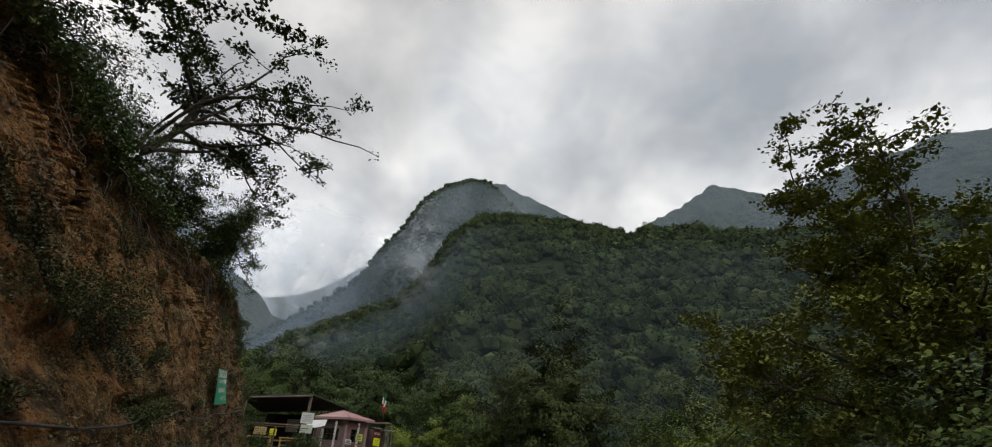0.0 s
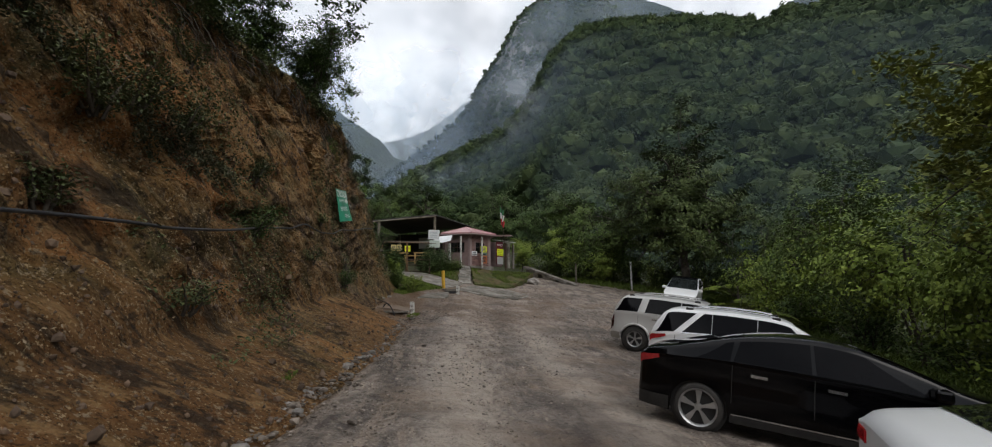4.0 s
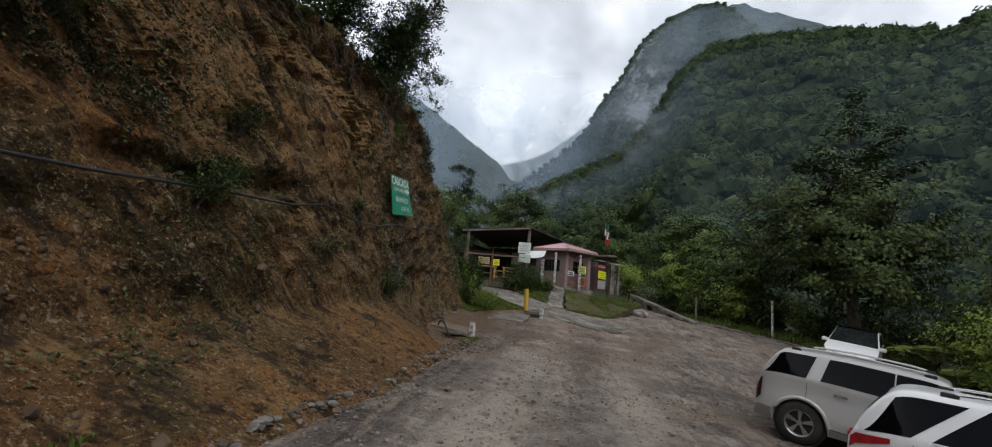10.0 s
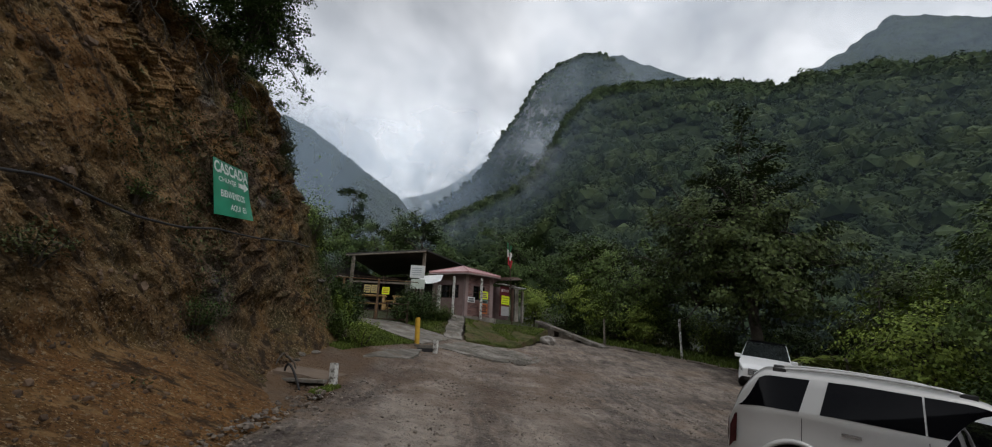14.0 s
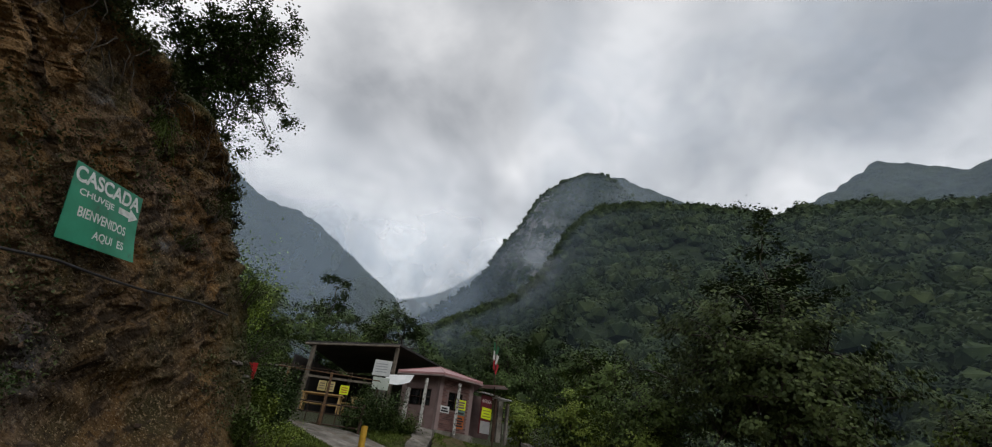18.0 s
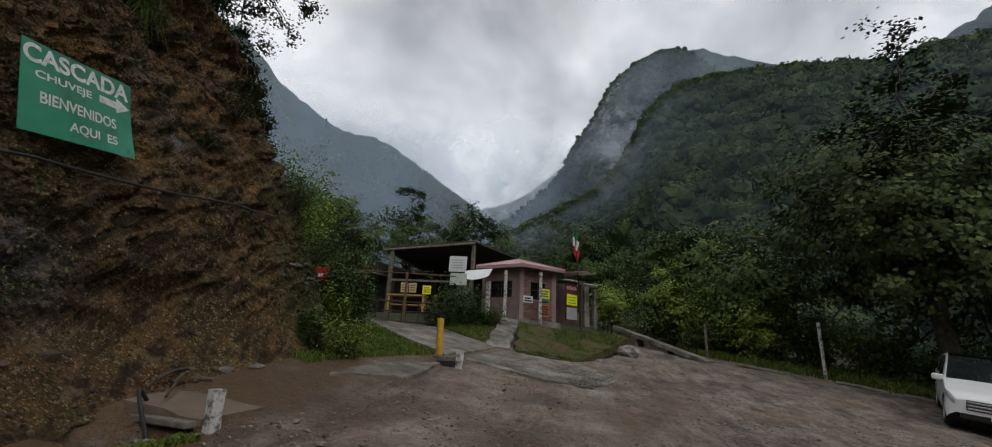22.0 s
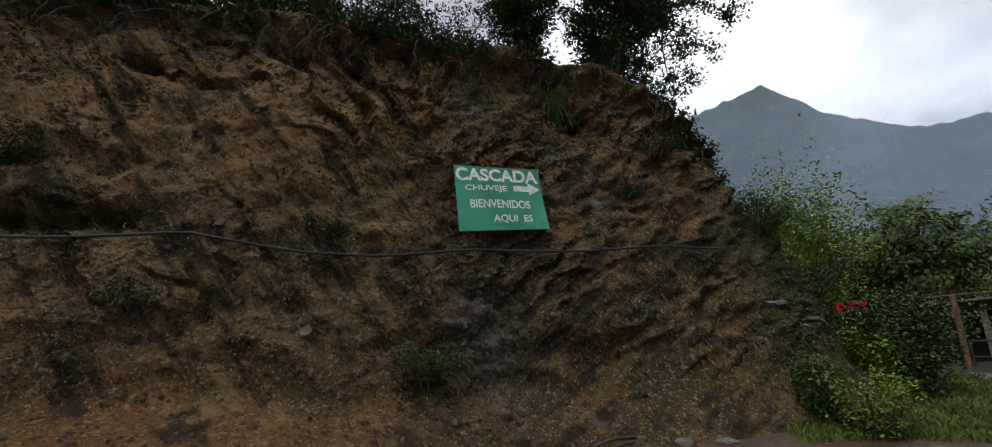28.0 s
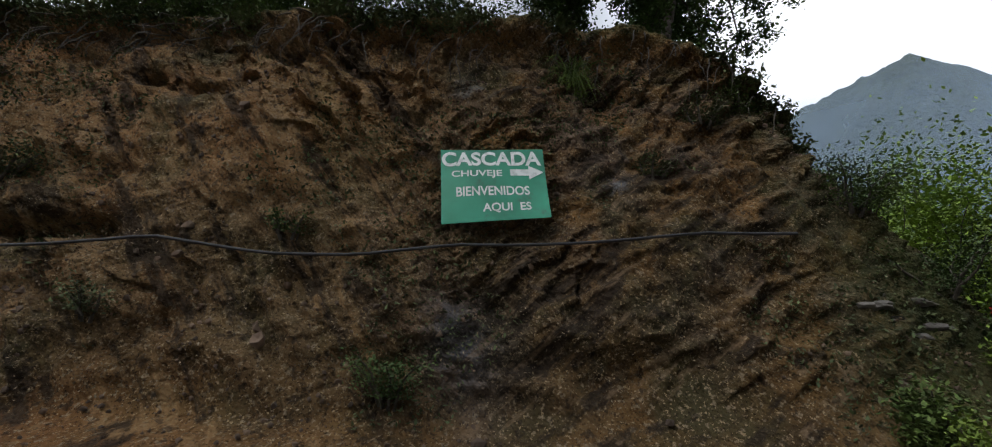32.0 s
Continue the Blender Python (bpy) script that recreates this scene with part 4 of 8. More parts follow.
sheet("mist_haze_sheet", (-10, 100), 58, 2, 34, lambda a, e: 0.07 + 0 * a, "tinted sheet imitating faint haze over the foot of the slope", HAZE_TINT)
WISP = mist_material("drifting_wisp", (0.85, 0.91, 1.0), 0.0, 0.021, 0.44, 0.72)
THIN_WISP = mist_material("thin_drifting_wisp", (0.80, 0.88, 1.0), 0.0, 0.05, 0.46, 0.74)


def wisps(a, e):
    return 0.85 * (np.exp(-((a + 8.6 - 0.5 * (e - 26)) / 2.4) ** 2 - ((e - 26) / 5.0) ** 2) + 0.5 * np.exp(-((a - 3.5) / 4) ** 2 - ((e - 32.6) / 1.5) ** 2) + 0.7 * np.exp(-((a + 15) / 5) ** 2 - ((e - 20) / 3) ** 2))


def low_wisps(a, e):
    return 0.42 * (np.exp(-((a + 9 - 0.4 * (e - 22)) / 3.0) ** 2 - ((e - 22) / 4.0) ** 2) + 0.9 * np.exp(-((a + 21) / 7) ** 2 - ((e - 13) / 5) ** 2))


sheet("mist_wisp", (-28, 16), 432, 14, 44, wisps, "white wisps of cloud drifting past the rocky peak", WISP, 60, 60)
sheet("mist_wisp", (-32, 8), 240, 6, 36, low_wisps, "thin wisps of mist rising along the near ridge", THIN_WISP, 60, 60)


# ---- trees and bushes ----
def curve_pts(a, b, bend, rng, n=9, wob=0.12):
    a, b = np.asarray(a, float), np.asarray(b, float)
    t = np.linspace(0, 1, n)[:, None]
    length = np.linalg.norm(b - a)
    p = a + (b - a) * t + np.asarray(bend) * np.sin(np.pi * t)
    w = np.cumsum(rng.normal(0, wob * length / n, (n, 3)), axis=0)
    w -= w * 0 + t * w[-1]
    return p + w


def tree(name, at, ends, trunk_top, r0, leaf_mat, leaves, leaf_size, label, seed, category="tree", cluster=0.75, twigs=4, twig_len=1.6, group="", dome=False):
    """A tree: a trunk to trunk_top, a limb to each of ends, twigs on the limbs and leaf sprays round the twigs. All places are in metres from its base."""
    rng = np.random.default_rng(seed)
    ob = thing(name, at, label, category, group)
    trunk = curve_pts((0, 0, -0.3), trunk_top, (0, 0, 0), rng, 10, 0.1)
    tv = tube_np(trunk, np.linspace(r0, r0 * 0.45, 10), 9)
    tips = []
    part_me("trunk", mesh_np("trunk", *tv, BARK), ob)
    for e in ends:
        k = rng.uniform(0.45, 0.98)
        s = trunk[int(k * 9)]
        length = np.linalg.norm(np.array(e) - s)
        limb = curve_pts(s, e, (0, 0, 0.10 * length), rng, 9, 0.22)
        pieces = [tube_np(limb, np.linspace(r0 * 0.42, r0 * 0.07, 9), 6)]
        for _ in range(twigs):
            q = limb[rng.integers(3, 9)]
            d = rng.normal(0, 1, 3)
            d[2] = d[2] * 0.7 + 0.25
            d /= np.linalg.norm(d)
            end = q + d * twig_len * rng.uniform(0.5, 1.2)
            tw = curve_pts(q, end, (0, 0, 0.05), rng, 6, 0.2)
            pieces.append(tube_np(tw, np.linspace(r0 * 0.13, r0 * 0.03, 6), 4))
            tips += [tw[4], tw[5]]
            for _ in range(3):
                q2 = tw[rng.integers(2, 6)]
                e2 = q2 + rng.normal(0, 0.42, 3) * twig_len * np.array([0.8, 0.8, 0.5])
                pieces.append(tube_np(np.linspace(q2, e2, 3), np.linspace(r0 * 0.04, r0 * 0.02, 3), 3))
                tips += [e2, (q2 + e2) / 2]
        tips.append(limb[-1])
        part_me("limb", mesh_np("limb", *join_np(pieces), BARK), ob)
    tips = np.array(tips)
    pick = rng.integers(0, len(tips), leaves)
    c = tips[pick] + rng.normal(0, 1, (leaves, 3)) * np.array([1, 1, 0.6]) * cluster * 0.42 * rng.uniform(0.4, 1.0, (len(tips), 1))[pick]
    if dome:
        away = (c - c.mean(0)) / (c.std(0) + 0.1)
        away = away / (np.linalg.norm(away, axis=1)[:, None] + 1e-6) + np.array([0, 0, 0.55])
        sprays = tangent_np(c, away, np.full(leaves, leaf_size * 0.95), rng, 0.45)
    else:
        sprays = leaves_np(c, leaf_size, rng, 0.2, 0.62)
    part_me("crown", mesh_np("crown", *sprays, leaf_mat, False), ob)
    return ob


def ball_ends(n, centre, spread, rng):
    d = rng.normal(size=(n, 3))
    d /= np.linalg.norm(d, axis=1)[:, None]
    d *= rng.uniform(0.55, 1.0, (n, 1)) ** 0.5
    return [tuple(np.array(centre) + x * np.array(spread)) for x in d]


def ball_tree(at, height, spread, seed, mat, leaves, leaf_size, label, low=0.3, r0=0.2, n=16, cluster=0.8, name="tree", twigs=4, twig_len=1.5, group=""):
    rng = np.random.default_rng(seed)
    mid = height * (low + 1) / 2
    ends = ball_ends(n, (0, 0, mid), (spread, spread, height * (1 - low) / 2), rng)
    ends.append((0.2, 0.1, height))
    return tree(name, at, ends, (rng.normal(0, 0.3), rng.normal(0, 0.3), height * 0.72), r0, mat, leaves, leaf_size, label, seed, cluster=cluster, twigs=twigs, twig_len=twig_len, group=group, dome=True)


def bush(at, height, spread, seed, mat, leaves, leaf_size, label, name="bush", group="", stems=9):
    rng = np.random.default_rng(seed)
    ob = thing(name, at, label, "bush", group)
    wood_parts, tips = [], []
    for _ in range(stems):
        a, l = rng.uniform(0, 6.28), rng.uniform(0.4, 1.0)
        e = (math.cos(a) * spread * l, math.sin(a) * spread * l, height * rng.uniform(0.55, 1.0) * (1.1 - 0.35 * l))
        st = curve_pts((0.1 * math.cos(a), 0.1 * math.sin(a), -0.1), e, (0, 0, 0.12 * height), rng, 8, 0.2)
        wood_parts.append(tube_np(st, np.linspace(0.025, 0.006, 8), 5))
        tips += [st[1], st[2], st[3], st[4], st[5], st[6], st[7]]
    tips = np.array(tips)
    pick = rng.integers(0, len(tips), leaves)
    c = tips[pick] + rng.normal(0, 1, (leaves, 3)) * np.array([spread, spread, height * 0.7]) * 0.17
    c[:, 2] = np.abs(c[:, 2]) + 0.02
    v, f = join_np(wood_parts)
    part_me("stem", mesh_np("stem", v, f, BARK), ob)
    part_me("foliage", mesh_np("foliage", *leaves_np(c, leaf_size, rng, 0.2, 0.6), mat, False), ob)
    return ob


def g(x, y):
    return float(gz(x, y))


# trees on top of the bank
tree("tree", (-13.2, 13.4, bank_top_z(-13.2, 13.4) - 0.1), [(8.0, 4.0, 5.2), (7.0, 2.2, 6.2), (6.2, 3.2, 3.0), (5.2, 3.6, 4.6), (4.8, 1.4, 6.6), (4.2, 2.6, 2.2), (3.0, 0.6, 7.2), (3.2, 3.4, 3.6), (1.5, -1.5, 6.6), (1.0, 2.4, 6.2), (5.6, 0.2, 7.4),
     (2.2, -2.4, 5.2), (3.4, 4.6, 2.6)], (2.2, 0.4, 5.0), 0.2, LEAF_DARK, 9500, 0.15, "leaning broadleaf tree with long bare limbs on top of the bank", 11, cluster=0.45, twigs=6, twig_len=1.3)
tree("tree", (-9.6, 4.2, bank_top_z(-9.6, 4.2) - 0.1), [(1.6, 1.5, 3.0), (2.0, 2.8, 4.2), (0.5, 2.6, 4.4), (-1, 1, 4.6), (1.2, 0.3, 4.6), (2.6, 3.6, 3.0), (0.6, 3.8, 3.2)], (0.4, 0.6, 3.4), 0.16, LEAF_DARK, 9000, 0.15,
     "leafy dark tree rooted at the lip of the bank", 12, cluster=0.5, twigs=5)
tree("tree", (-13.3, 21.8, bank_top_z(-13.3, 21.8) - 0.1), ball_ends(22, (-0.2, 0.9, 3.3), (1.7, 2.1, 3.3), np.random.default_rng(31)), (-0.1, 0.5, 4.6), 0.15, LEAF_DARK, 27000, 0.105, "dark broadleaf tree standing on the end of the bank", 13, cluster=0.5, twigs=6, twig_len=1.0)
tree("tree", (-14.8, 19.2, bank_top_z(-14.8, 19.2) - 0.1), ball_ends(10, (0.2, 0, 3.4), (1.2, 1.3, 2.2), np.random.default_rng(32)), (0, 0, 3.6), 0.12, LEAF_DARK, 12000, 0.105, "dark broadleaf tree behind the lip of the bank", 14, cluster=0.5, twigs=6, twig_len=1.0)
for k, (x, y, h) in enumerate(((-16.0, 17.0, 4.2), (-13.4, 9.5, 3.6), (-11.6, 7.2, 3.4), (-12.5, 11.4, 3.8), (-13.3, 13.0, 3.4), (-13.9, 15.2, 4.0), (-12.0, 9.4, 3.2), (-15.0, 11.8, 5.0), (-16.4, 14.4, 5.2))):
    ball_tree((x, y, bank_top_z(x, y) - 0.1), h, 1.5, 40 + k, LEAF_DARK, 6000, 0.105, "small dark leafy tree on the bank top", 0.25, 0.09, 9, 0.5, group="small trees on the bank")

for k, (aa, dx, h, w) in enumerate(((8.5, -1.6, 1.3, 1.1), (10.4, -1.4, 1.5, 1.2), (12.2, -1.2, 1.5, 1.2), (13.9, -1.2, 1.6, 1.2), (15.5, -1.2, 1.2, 1.0), (4.6, -2.2, 2.2, 1.4), (6.2, -2.2, 2.2, 1.4), (7.8, -2.3, 2.3, 1.4), (9.2, -2.3, 2.2, 1.4), (11.2, -2.2, 2.2, 1.4), (9.4, -2.8, 2.4, 1.5), (13.0, -2.8, 2.2, 1.5))):
    q = on_bank(aa, 1.0)
    bush((q[0] + dx, q[1], q[2] - 0.1), h, w, 150 + k, LEAF_MID, 3000, 0.11, "dark leafy shrub growing along the bank's lip", group="shrubs along the lip", stems=12)
# the big trees behind the far fence
ball_tree((6.0, 37.2, g(6.0, 37.2)), 12.2, 4.9, 51, LEAF_OLIVE, 46000, 0.20, "large spreading broadleaf tree with a dark crown behind the fence", 0.04, 0.32, 34, 0.8, twigs=6, twig_len=1.9)
ball_tree((1.2, 42.2, g(1.2, 42.2)), 5.2, 2.6, 52, LEAF_MID, 11000, 0.19, "broadleaf tree with a low dark crown behind the fence", 0.02, 0.24, 20, 0.75, twigs=6, twig_len=1.8)
ball_tree((11.6, 35.6, g(11.6, 35.6)), 5.4, 3.2, 53, LEAF_OLIVE, 13000, 0.20, "broadleaf tree with a wide crown behind the parked cars", 0.02, 0.26, 20, 0.75, twigs=6, twig_len=1.8)
ball_tree((-1.0, 48.5, g(-1, 48.5)), 7.6, 4.2, 54, LEAF_MID, 10000, 0.24, "green broadleaf tree beyond the ramp", 0.06, 0.2, 16, 0.8)
for k, (x, y, h, w) in enumerate(((-6.3, 42.0, 3.0, 1.1), (-3.2, 40.9, 3.6, 1.4), (0.6, 40.2, 2.8, 1.2))):
    ball_tree((x, y, g(x, y)), h, w, 56 + k, LEAF_YELLOW, 5200, 0.15, "light-green leafy sapling beyond the ramp", 0.15, 0.06, 10, 0.5, group="saplings beyond the ramp", twigs=4, twig_len=0.8)
# the tree beside the first cars
rt = [(-4.0, 1.2, 4.6), (-3.2, 2.6, 6.4), (-1.6, 1.6, 8.2), (0.2, -1.0, 12.0), (-1.2, 0.8, 11.6), (0.8, -0.4, 11.2), (-0.4, 0.9, 10.4), (1.2, -1.4, 8.6), (2.6, -2.6, 8.4), (3.6, -3.6, 7.4), (-2.6, -1.4, 5.6), (-0.8, -3.0, 6.2), (1.4, 2.6, 7.0), (4.4, -2.0, 6.0),
      (-3.8, 3.6, 3.4), (-2.2, 0.2, 3.2), (0.6, -3.8, 4.2), (3.0, -4.6, 4.8), (-0.6, 3.4, 4.6), (2.0, 0.5, 7.6)]
tree("tree", (11.2, 11.4, g(11.2, 11.4) - 0.8), [(p[0], p[1], p[2] + 2.4) for p in rt], (0.2, 0.2, 9.2), 0.22, LEAF_GOLD, 60000, 0.15, "tall leafy tree with a thin sparse top beside the parked cars", 61, cluster=0.6, twigs=6, twig_len=1.6)
for k, (x, y, h, w, m, n) in enumerate(((15.5, 5.5, 9.0, 4.0, LEAF_MID, 12000), (9.6, 19.5, 5.2, 2.7, LEAF_YELLOW, 9500), (10.4, 24.5, 6.6, 3.2, LEAF_MID, 11000), (14.5, 17.5, 8.5, 3.8, LEAF_DARK, 12000), (8.8, 15.2, 4.2, 2.0, LEAF_YELLOW, 8000),
                                           (12.5, 29.5, 7.2, 3.4, LEAF_MID, 11000), (9.2, 29.8, 3.6, 2.2, LEAF_YELLOW, 5500), (9.4, 7.6, 4.6, 2.2, LEAF_MID, 9000), (17.5, 25, 9.5, 4.0, LEAF_DARK, 11000))):
    ball_tree((x, y, g(x, y) - 0.6), h + 1.2, w, 70 + k, m, int(n * 1.5), 0.135, "slender leafy tree in the thicket behind the parked cars", 0.12, 0.09, 14, 0.6, group="thicket trees", twigs=5)
# woods left of the entrance and behind the shed
for k, (x, y, h, w, m, n) in enumerate(((-29, 55, 13.0, 5.2, LEAF_DARK, 12000), (-22, 52, 9.5, 4.4, LEAF_MID, 9000), (-17.5, 48.5, 8.0, 3.6, LEAF_DARK, 8000), (-36, 50, 12.5, 5.0, LEAF_DARK, 10000), (-26, 41, 8.2, 3.8, LEAF_MID, 9000), (-21.5, 36.5, 6.4, 3.0, LEAF_MID, 8000),
                                           (-31, 37, 10.0, 4.6, LEAF_DARK, 10000), (-9.5, 52, 8.4, 4.0, LEAF_DARK, 9000), (-4.5, 55, 8.2, 4.0, LEAF_DARK, 9000), (-40, 42, 11.5, 5.0, LEAF_MID, 9000))):
    ball_tree((x, y, g(x, y)), h, w, 90 + k, m, int(n * 1.7), 0.19, "broadleaf tree in the wood behind the entrance", 0.1, 0.2, 16, 0.85, group="trees behind the entrance")
# shrubs where the bank ends
for k, (x, y, h, w, m, n, sz) in enumerate(((-15.0, 27.8, 5.9, 1.9, LEAF_LIME, 13000, 0.11), (-16.8, 28.6, 5.7, 2.2, LEAF_LIME, 10000, 0.12), (-14.6, 26.0, 4.6, 1.2, LEAF_LIME, 8000, 0.10), (-15.2, 30.4, 2.2, 1.5, LEAF_MID, 5000, 0.11))):
    bush((x, y, g(x, y)), h, w, 120 + k, m, n, sz, "tall light-green shrub crowding the end of the bank", group="shrubs at the bank's end", stems=14)
bush((-10.8, 26.3, g(-10.8, 26.3)), 1.85, 0.8, 131, LEAF_DARK, 12000, 0.085, "dense dark green bush beside the drive", stems=16)
bush((-9.0, 24.2, g(-9.0, 24.2)), 0.85, 0.5, 132, LEAF_YELLOW, 2600, 0.06, "small bright green bush at the foot of the bank")
bush((-10.7, 25.7, g(-10.7, 25.7)), 1.2, 0.5, 134, LEAF_YELLOW, 7000, 0.085, "yellow-green bush beside the drive", stems=14)
bush((-9.9, 24.0, g(-9.9, 24.0)), 0.9, 0.6, 133, LEAF_MID, 3600, 0.07, "low leafy bush in the grass by the bank")

# ---- entrance: slabs, posts, kiosk, shed, gate ----
BRICK = material("painted_brick", ((0.16, 0.085, 0.075), (0.22, 0.12, 0.105)), scale=4, rough=0.85, bump=0.3, bump_scale=60, per="object")
MORTAR = material("mauve_plaster", ((0.17, 0.115, 0.11), (0.235, 0.165, 0.155)), scale=2.5, rough=0.9, bump=0.3, bump_scale=50)
PINK_ROOF = material("pink_metal_roof", ((0.37, 0.18, 0.18), (0.46, 0.26, 0.26)), scale=1.4, rough=0.38, bump=0.1, bump_scale=20)
FASCIA = material("faded_fascia", ((0.26, 0.19, 0.18), (0.36, 0.29, 0.275)), scale=3, rough=0.6)
DARK_ROOF = material("old_sheet_roof", ((0.018, 0.017, 0.016), (0.045, 0.042, 0.04)), scale=1.2, rough=0.7, bump=0.2, bump_scale=18)
WHITE = material("weathered_white_paint", ((0.13, 0.115, 0.10), (0.56, 0.55, 0.52)), scale=9, rough=0.8, positions=(0.40, 0.52), bump=0.2, bump_scale=50)
WHITE_PANEL = material("white_sheet_panel", ((0.60, 0.62, 0.62), (0.74, 0.76, 0.76)), scale=2, rough=0.5)
YELLOW = material("yellow_paint", ((0.45, 0.25, 0.02), (0.60, 0.36, 0.03)), scale=6, rough=0.6, bump=0.2, bump_scale=50)
OCHRE = material("ochre_rusty_paint", ((0.07, 0.035, 0.018), (0.16, 0.085, 0.03)), scale=8, rough=0.7, bump=0.2, bump_scale=60)
NEON = material("fluorescent_yellow_card", ((0.66, 0.80, 0.01), (0.74, 0.86, 0.02)), scale=2, rough=0.6)
ORANGE = material("orange_card", ((0.36, 0.09, 0.02), (0.46, 0.13, 0.03)), scale=3, rough=0.65)
RED = material("red_panel", ((0.36, 0.012, 0.016), (0.48, 0.02, 0.024)), scale=3, rough=0.5)
WINE = material("wine_red_panel", ((0.10, 0.010, 0.016), (0.14, 0.016, 0.024)), scale=3, rough=0.5)
INK_SHADE = material("dark_ink_and_shade", ((0.015, 0.015, 0.017), (0.03, 0.03, 0.032)), scale=8, rough=0.7)
RUST = material("rusty_steel", ((0.035, 0.022, 0.016), (0.09, 0.05, 0.032)), scale=9, rough=0.75, metal=0.3, bump=0.3, bump_scale=70)
TIMBER = material("grey_timber", ((0.10, 0.085, 0.065), (0.21, 0.18, 0.145)), scale=5, rough=0.9, bump=0.5, bump_scale=30)
TABLE = material("ochre_timber", ((0.36, 0.22, 0.08), (0.52, 0.34, 0.14)), scale=4, rough=0.7)
POSTER = material("pale_ochre_poster", ((0.42, 0.33, 0.12), (0.56, 0.45, 0.2)), scale=4, rough=0.7)
# near-black wall colour stands in for the shade under the shed roofs
SHADE_WALL = material("shade_black_wall", ((0.015, 0.014, 0.013), (0.035, 0.03, 0.027)), scale=1.5, rough=0.9)
GLASS = material("dark_window_glass", ((0.010, 0.012, 0.013), (0.016, 0.018, 0.02)), scale=1, rough=0.06, spec=0.6)
GRASS_BLADE = leaf_material("grass_blade", (0.055, 0.085, 0.016), (0.12, 0.16, 0.03))
MOSS_SOIL = material("grassy_soil", ((0.045, 0.05, 0.018), (0.075, 0.085, 0.03), (0.11, 0.10, 0.05)), scale=2.2, rough=0.95, bump=0.9, bump_scale=14, distance=0.06, spec=0.1)
layer(MOSS_SOIL, (0.105, 0.075, 0.045), 1.3, 0.46, 0.58, 3.0, 0.85, detail=8.0)
layer(MOSS_SOIL, (0.03, 0.034, 0.014), 5.0, 0.52, 0.62, 5.0, 0.7, detail=6.0)


def plate(name, outline, thick, mat, label, category, rise=0.0, cuts=12, rough=0.012, kind=""):
    """A slab over an outline of four corners, draped on the ground."""
    a, b, c, d = [np.array(p, float) for p in outline]
    u, w = np.meshgrid(np.linspace(0, 1, cuts), np.linspace(0, 1, cuts), indexing="ij")
    u, w = u.ravel()[:, None], w.ravel()[:, None]
    p = (a * (1 - u) + b * u) * (1 - w) + (d * (1 - u) + c * u) * w
    ra, rb, rc, rd = rise if isinstance(rise, tuple) else (rise,) * 4
    z = gz(p[:, 0], p[:, 1]) + ((ra * (1 - u) + rb * u) * (1 - w) + (rd * (1 - u) + rc * u) * w)[:, 0]
    q = np.stack([p[:, 0], p[:, 1], 0 * z], 1)
    z = z + rough * fbm(q * 1.3, 3, 4)
    # ragged broken edges
    rim_w = np.maximum(np.abs(2 * u[:, 0] - 1), np.abs(2 * w[:, 0] - 1)) ** 6
    p = p + rim_w[:, None] * 0.16 * np.stack([fbm(q * 2.1, 3, 14), fbm(q * 2.1, 3, 24)], 1)
    topv = np.stack([p[:, 0], p[:, 1], z], 1)
    low = topv - np.array([0, 0, thick])
    n = cuts * cuts
    f = grid_faces(cuts, cuts)[:, ::-1]
    faces = [f, f[:, ::-1] + n]
    rim = [i * cuts for i in range(cuts)] + [(cuts - 1) * cuts + j for j in range(1, cuts)] + [i * cuts + cuts - 1 for i in range(cuts - 2, -1, -1)] + [j for j in range(cuts - 2, 0, -1)]
    rim = np.array(rim)
    nxt = np.roll(rim, -1)
    faces.append(np.stack([rim, nxt, nxt + n, rim + n], 1))
    me = mesh_np(name, np.concatenate([topv, low]), np.concatenate(faces), mat, False)
    ob = new(name, me)
    return tagged(ob, label, category, kind=kind)


# concrete drive from the gate, its spreading apron and the drain slabs
plate("driveway", ((-12.6, 29.0), (-11.2, 31.9), (-8.2, 31.0), (-8.15, 27.4)), 0.2, CONCRETE, "grey worn concrete driveway rising to the gate", "driveway", 0.05, kind="structure")
plate("apron", ((-7.9, 27.5), (-7.6, 30.6), (-5.9, 32.2), (-5.4, 27.9)), 0.2, CONCRETE, "cracked grey concrete apron", "pavement", 0.04, 16, kind="structure")
apron = plate("ramp_apron", ((-5.5, 27.9), (-5.95, 32.1), (-4.1, 30.6), (-4.3, 28.1)), 0.2, CONCRETE, "broken grooved concrete ramp end", "pavement", 0.025, 14, 0.03, kind="structure")
for k in range(22):
    u = (k + 0.5) / 22
    x0, x1 = -7.1 + 2.8 * u, -6.9 + 2.75 * u
    y0, y1 = 28.0 + 0.2 * u + 0.1 * math.sin(k * 2.1), 31.0 - 0.3 * u + 0.5 * math.sin(k * 1.7)
    bm = bmesh.new()
    for j in range(8):
        a_, b_ = j / 8, (j + 0.94) / 8
        xa, ya, xb, yb = x0 + (x1 - x0) * a_, y0 + (y1 - y0) * a_, x0 + (x1 - x0) * b_, y0 + (y1 - y0) * b_
        xa, xb = xa + 0.03 * math.sin(7.0 * ya + k), xb + 0.03 * math.sin(7.0 * yb + k)
        rod((xa, ya, g(xa, ya) + 0.026), (xb, yb, g(xb, yb) + 0.026), 0.032, sides=6, bm=bm)
    part("groove_ridge", bm, CONCRETE, apron)
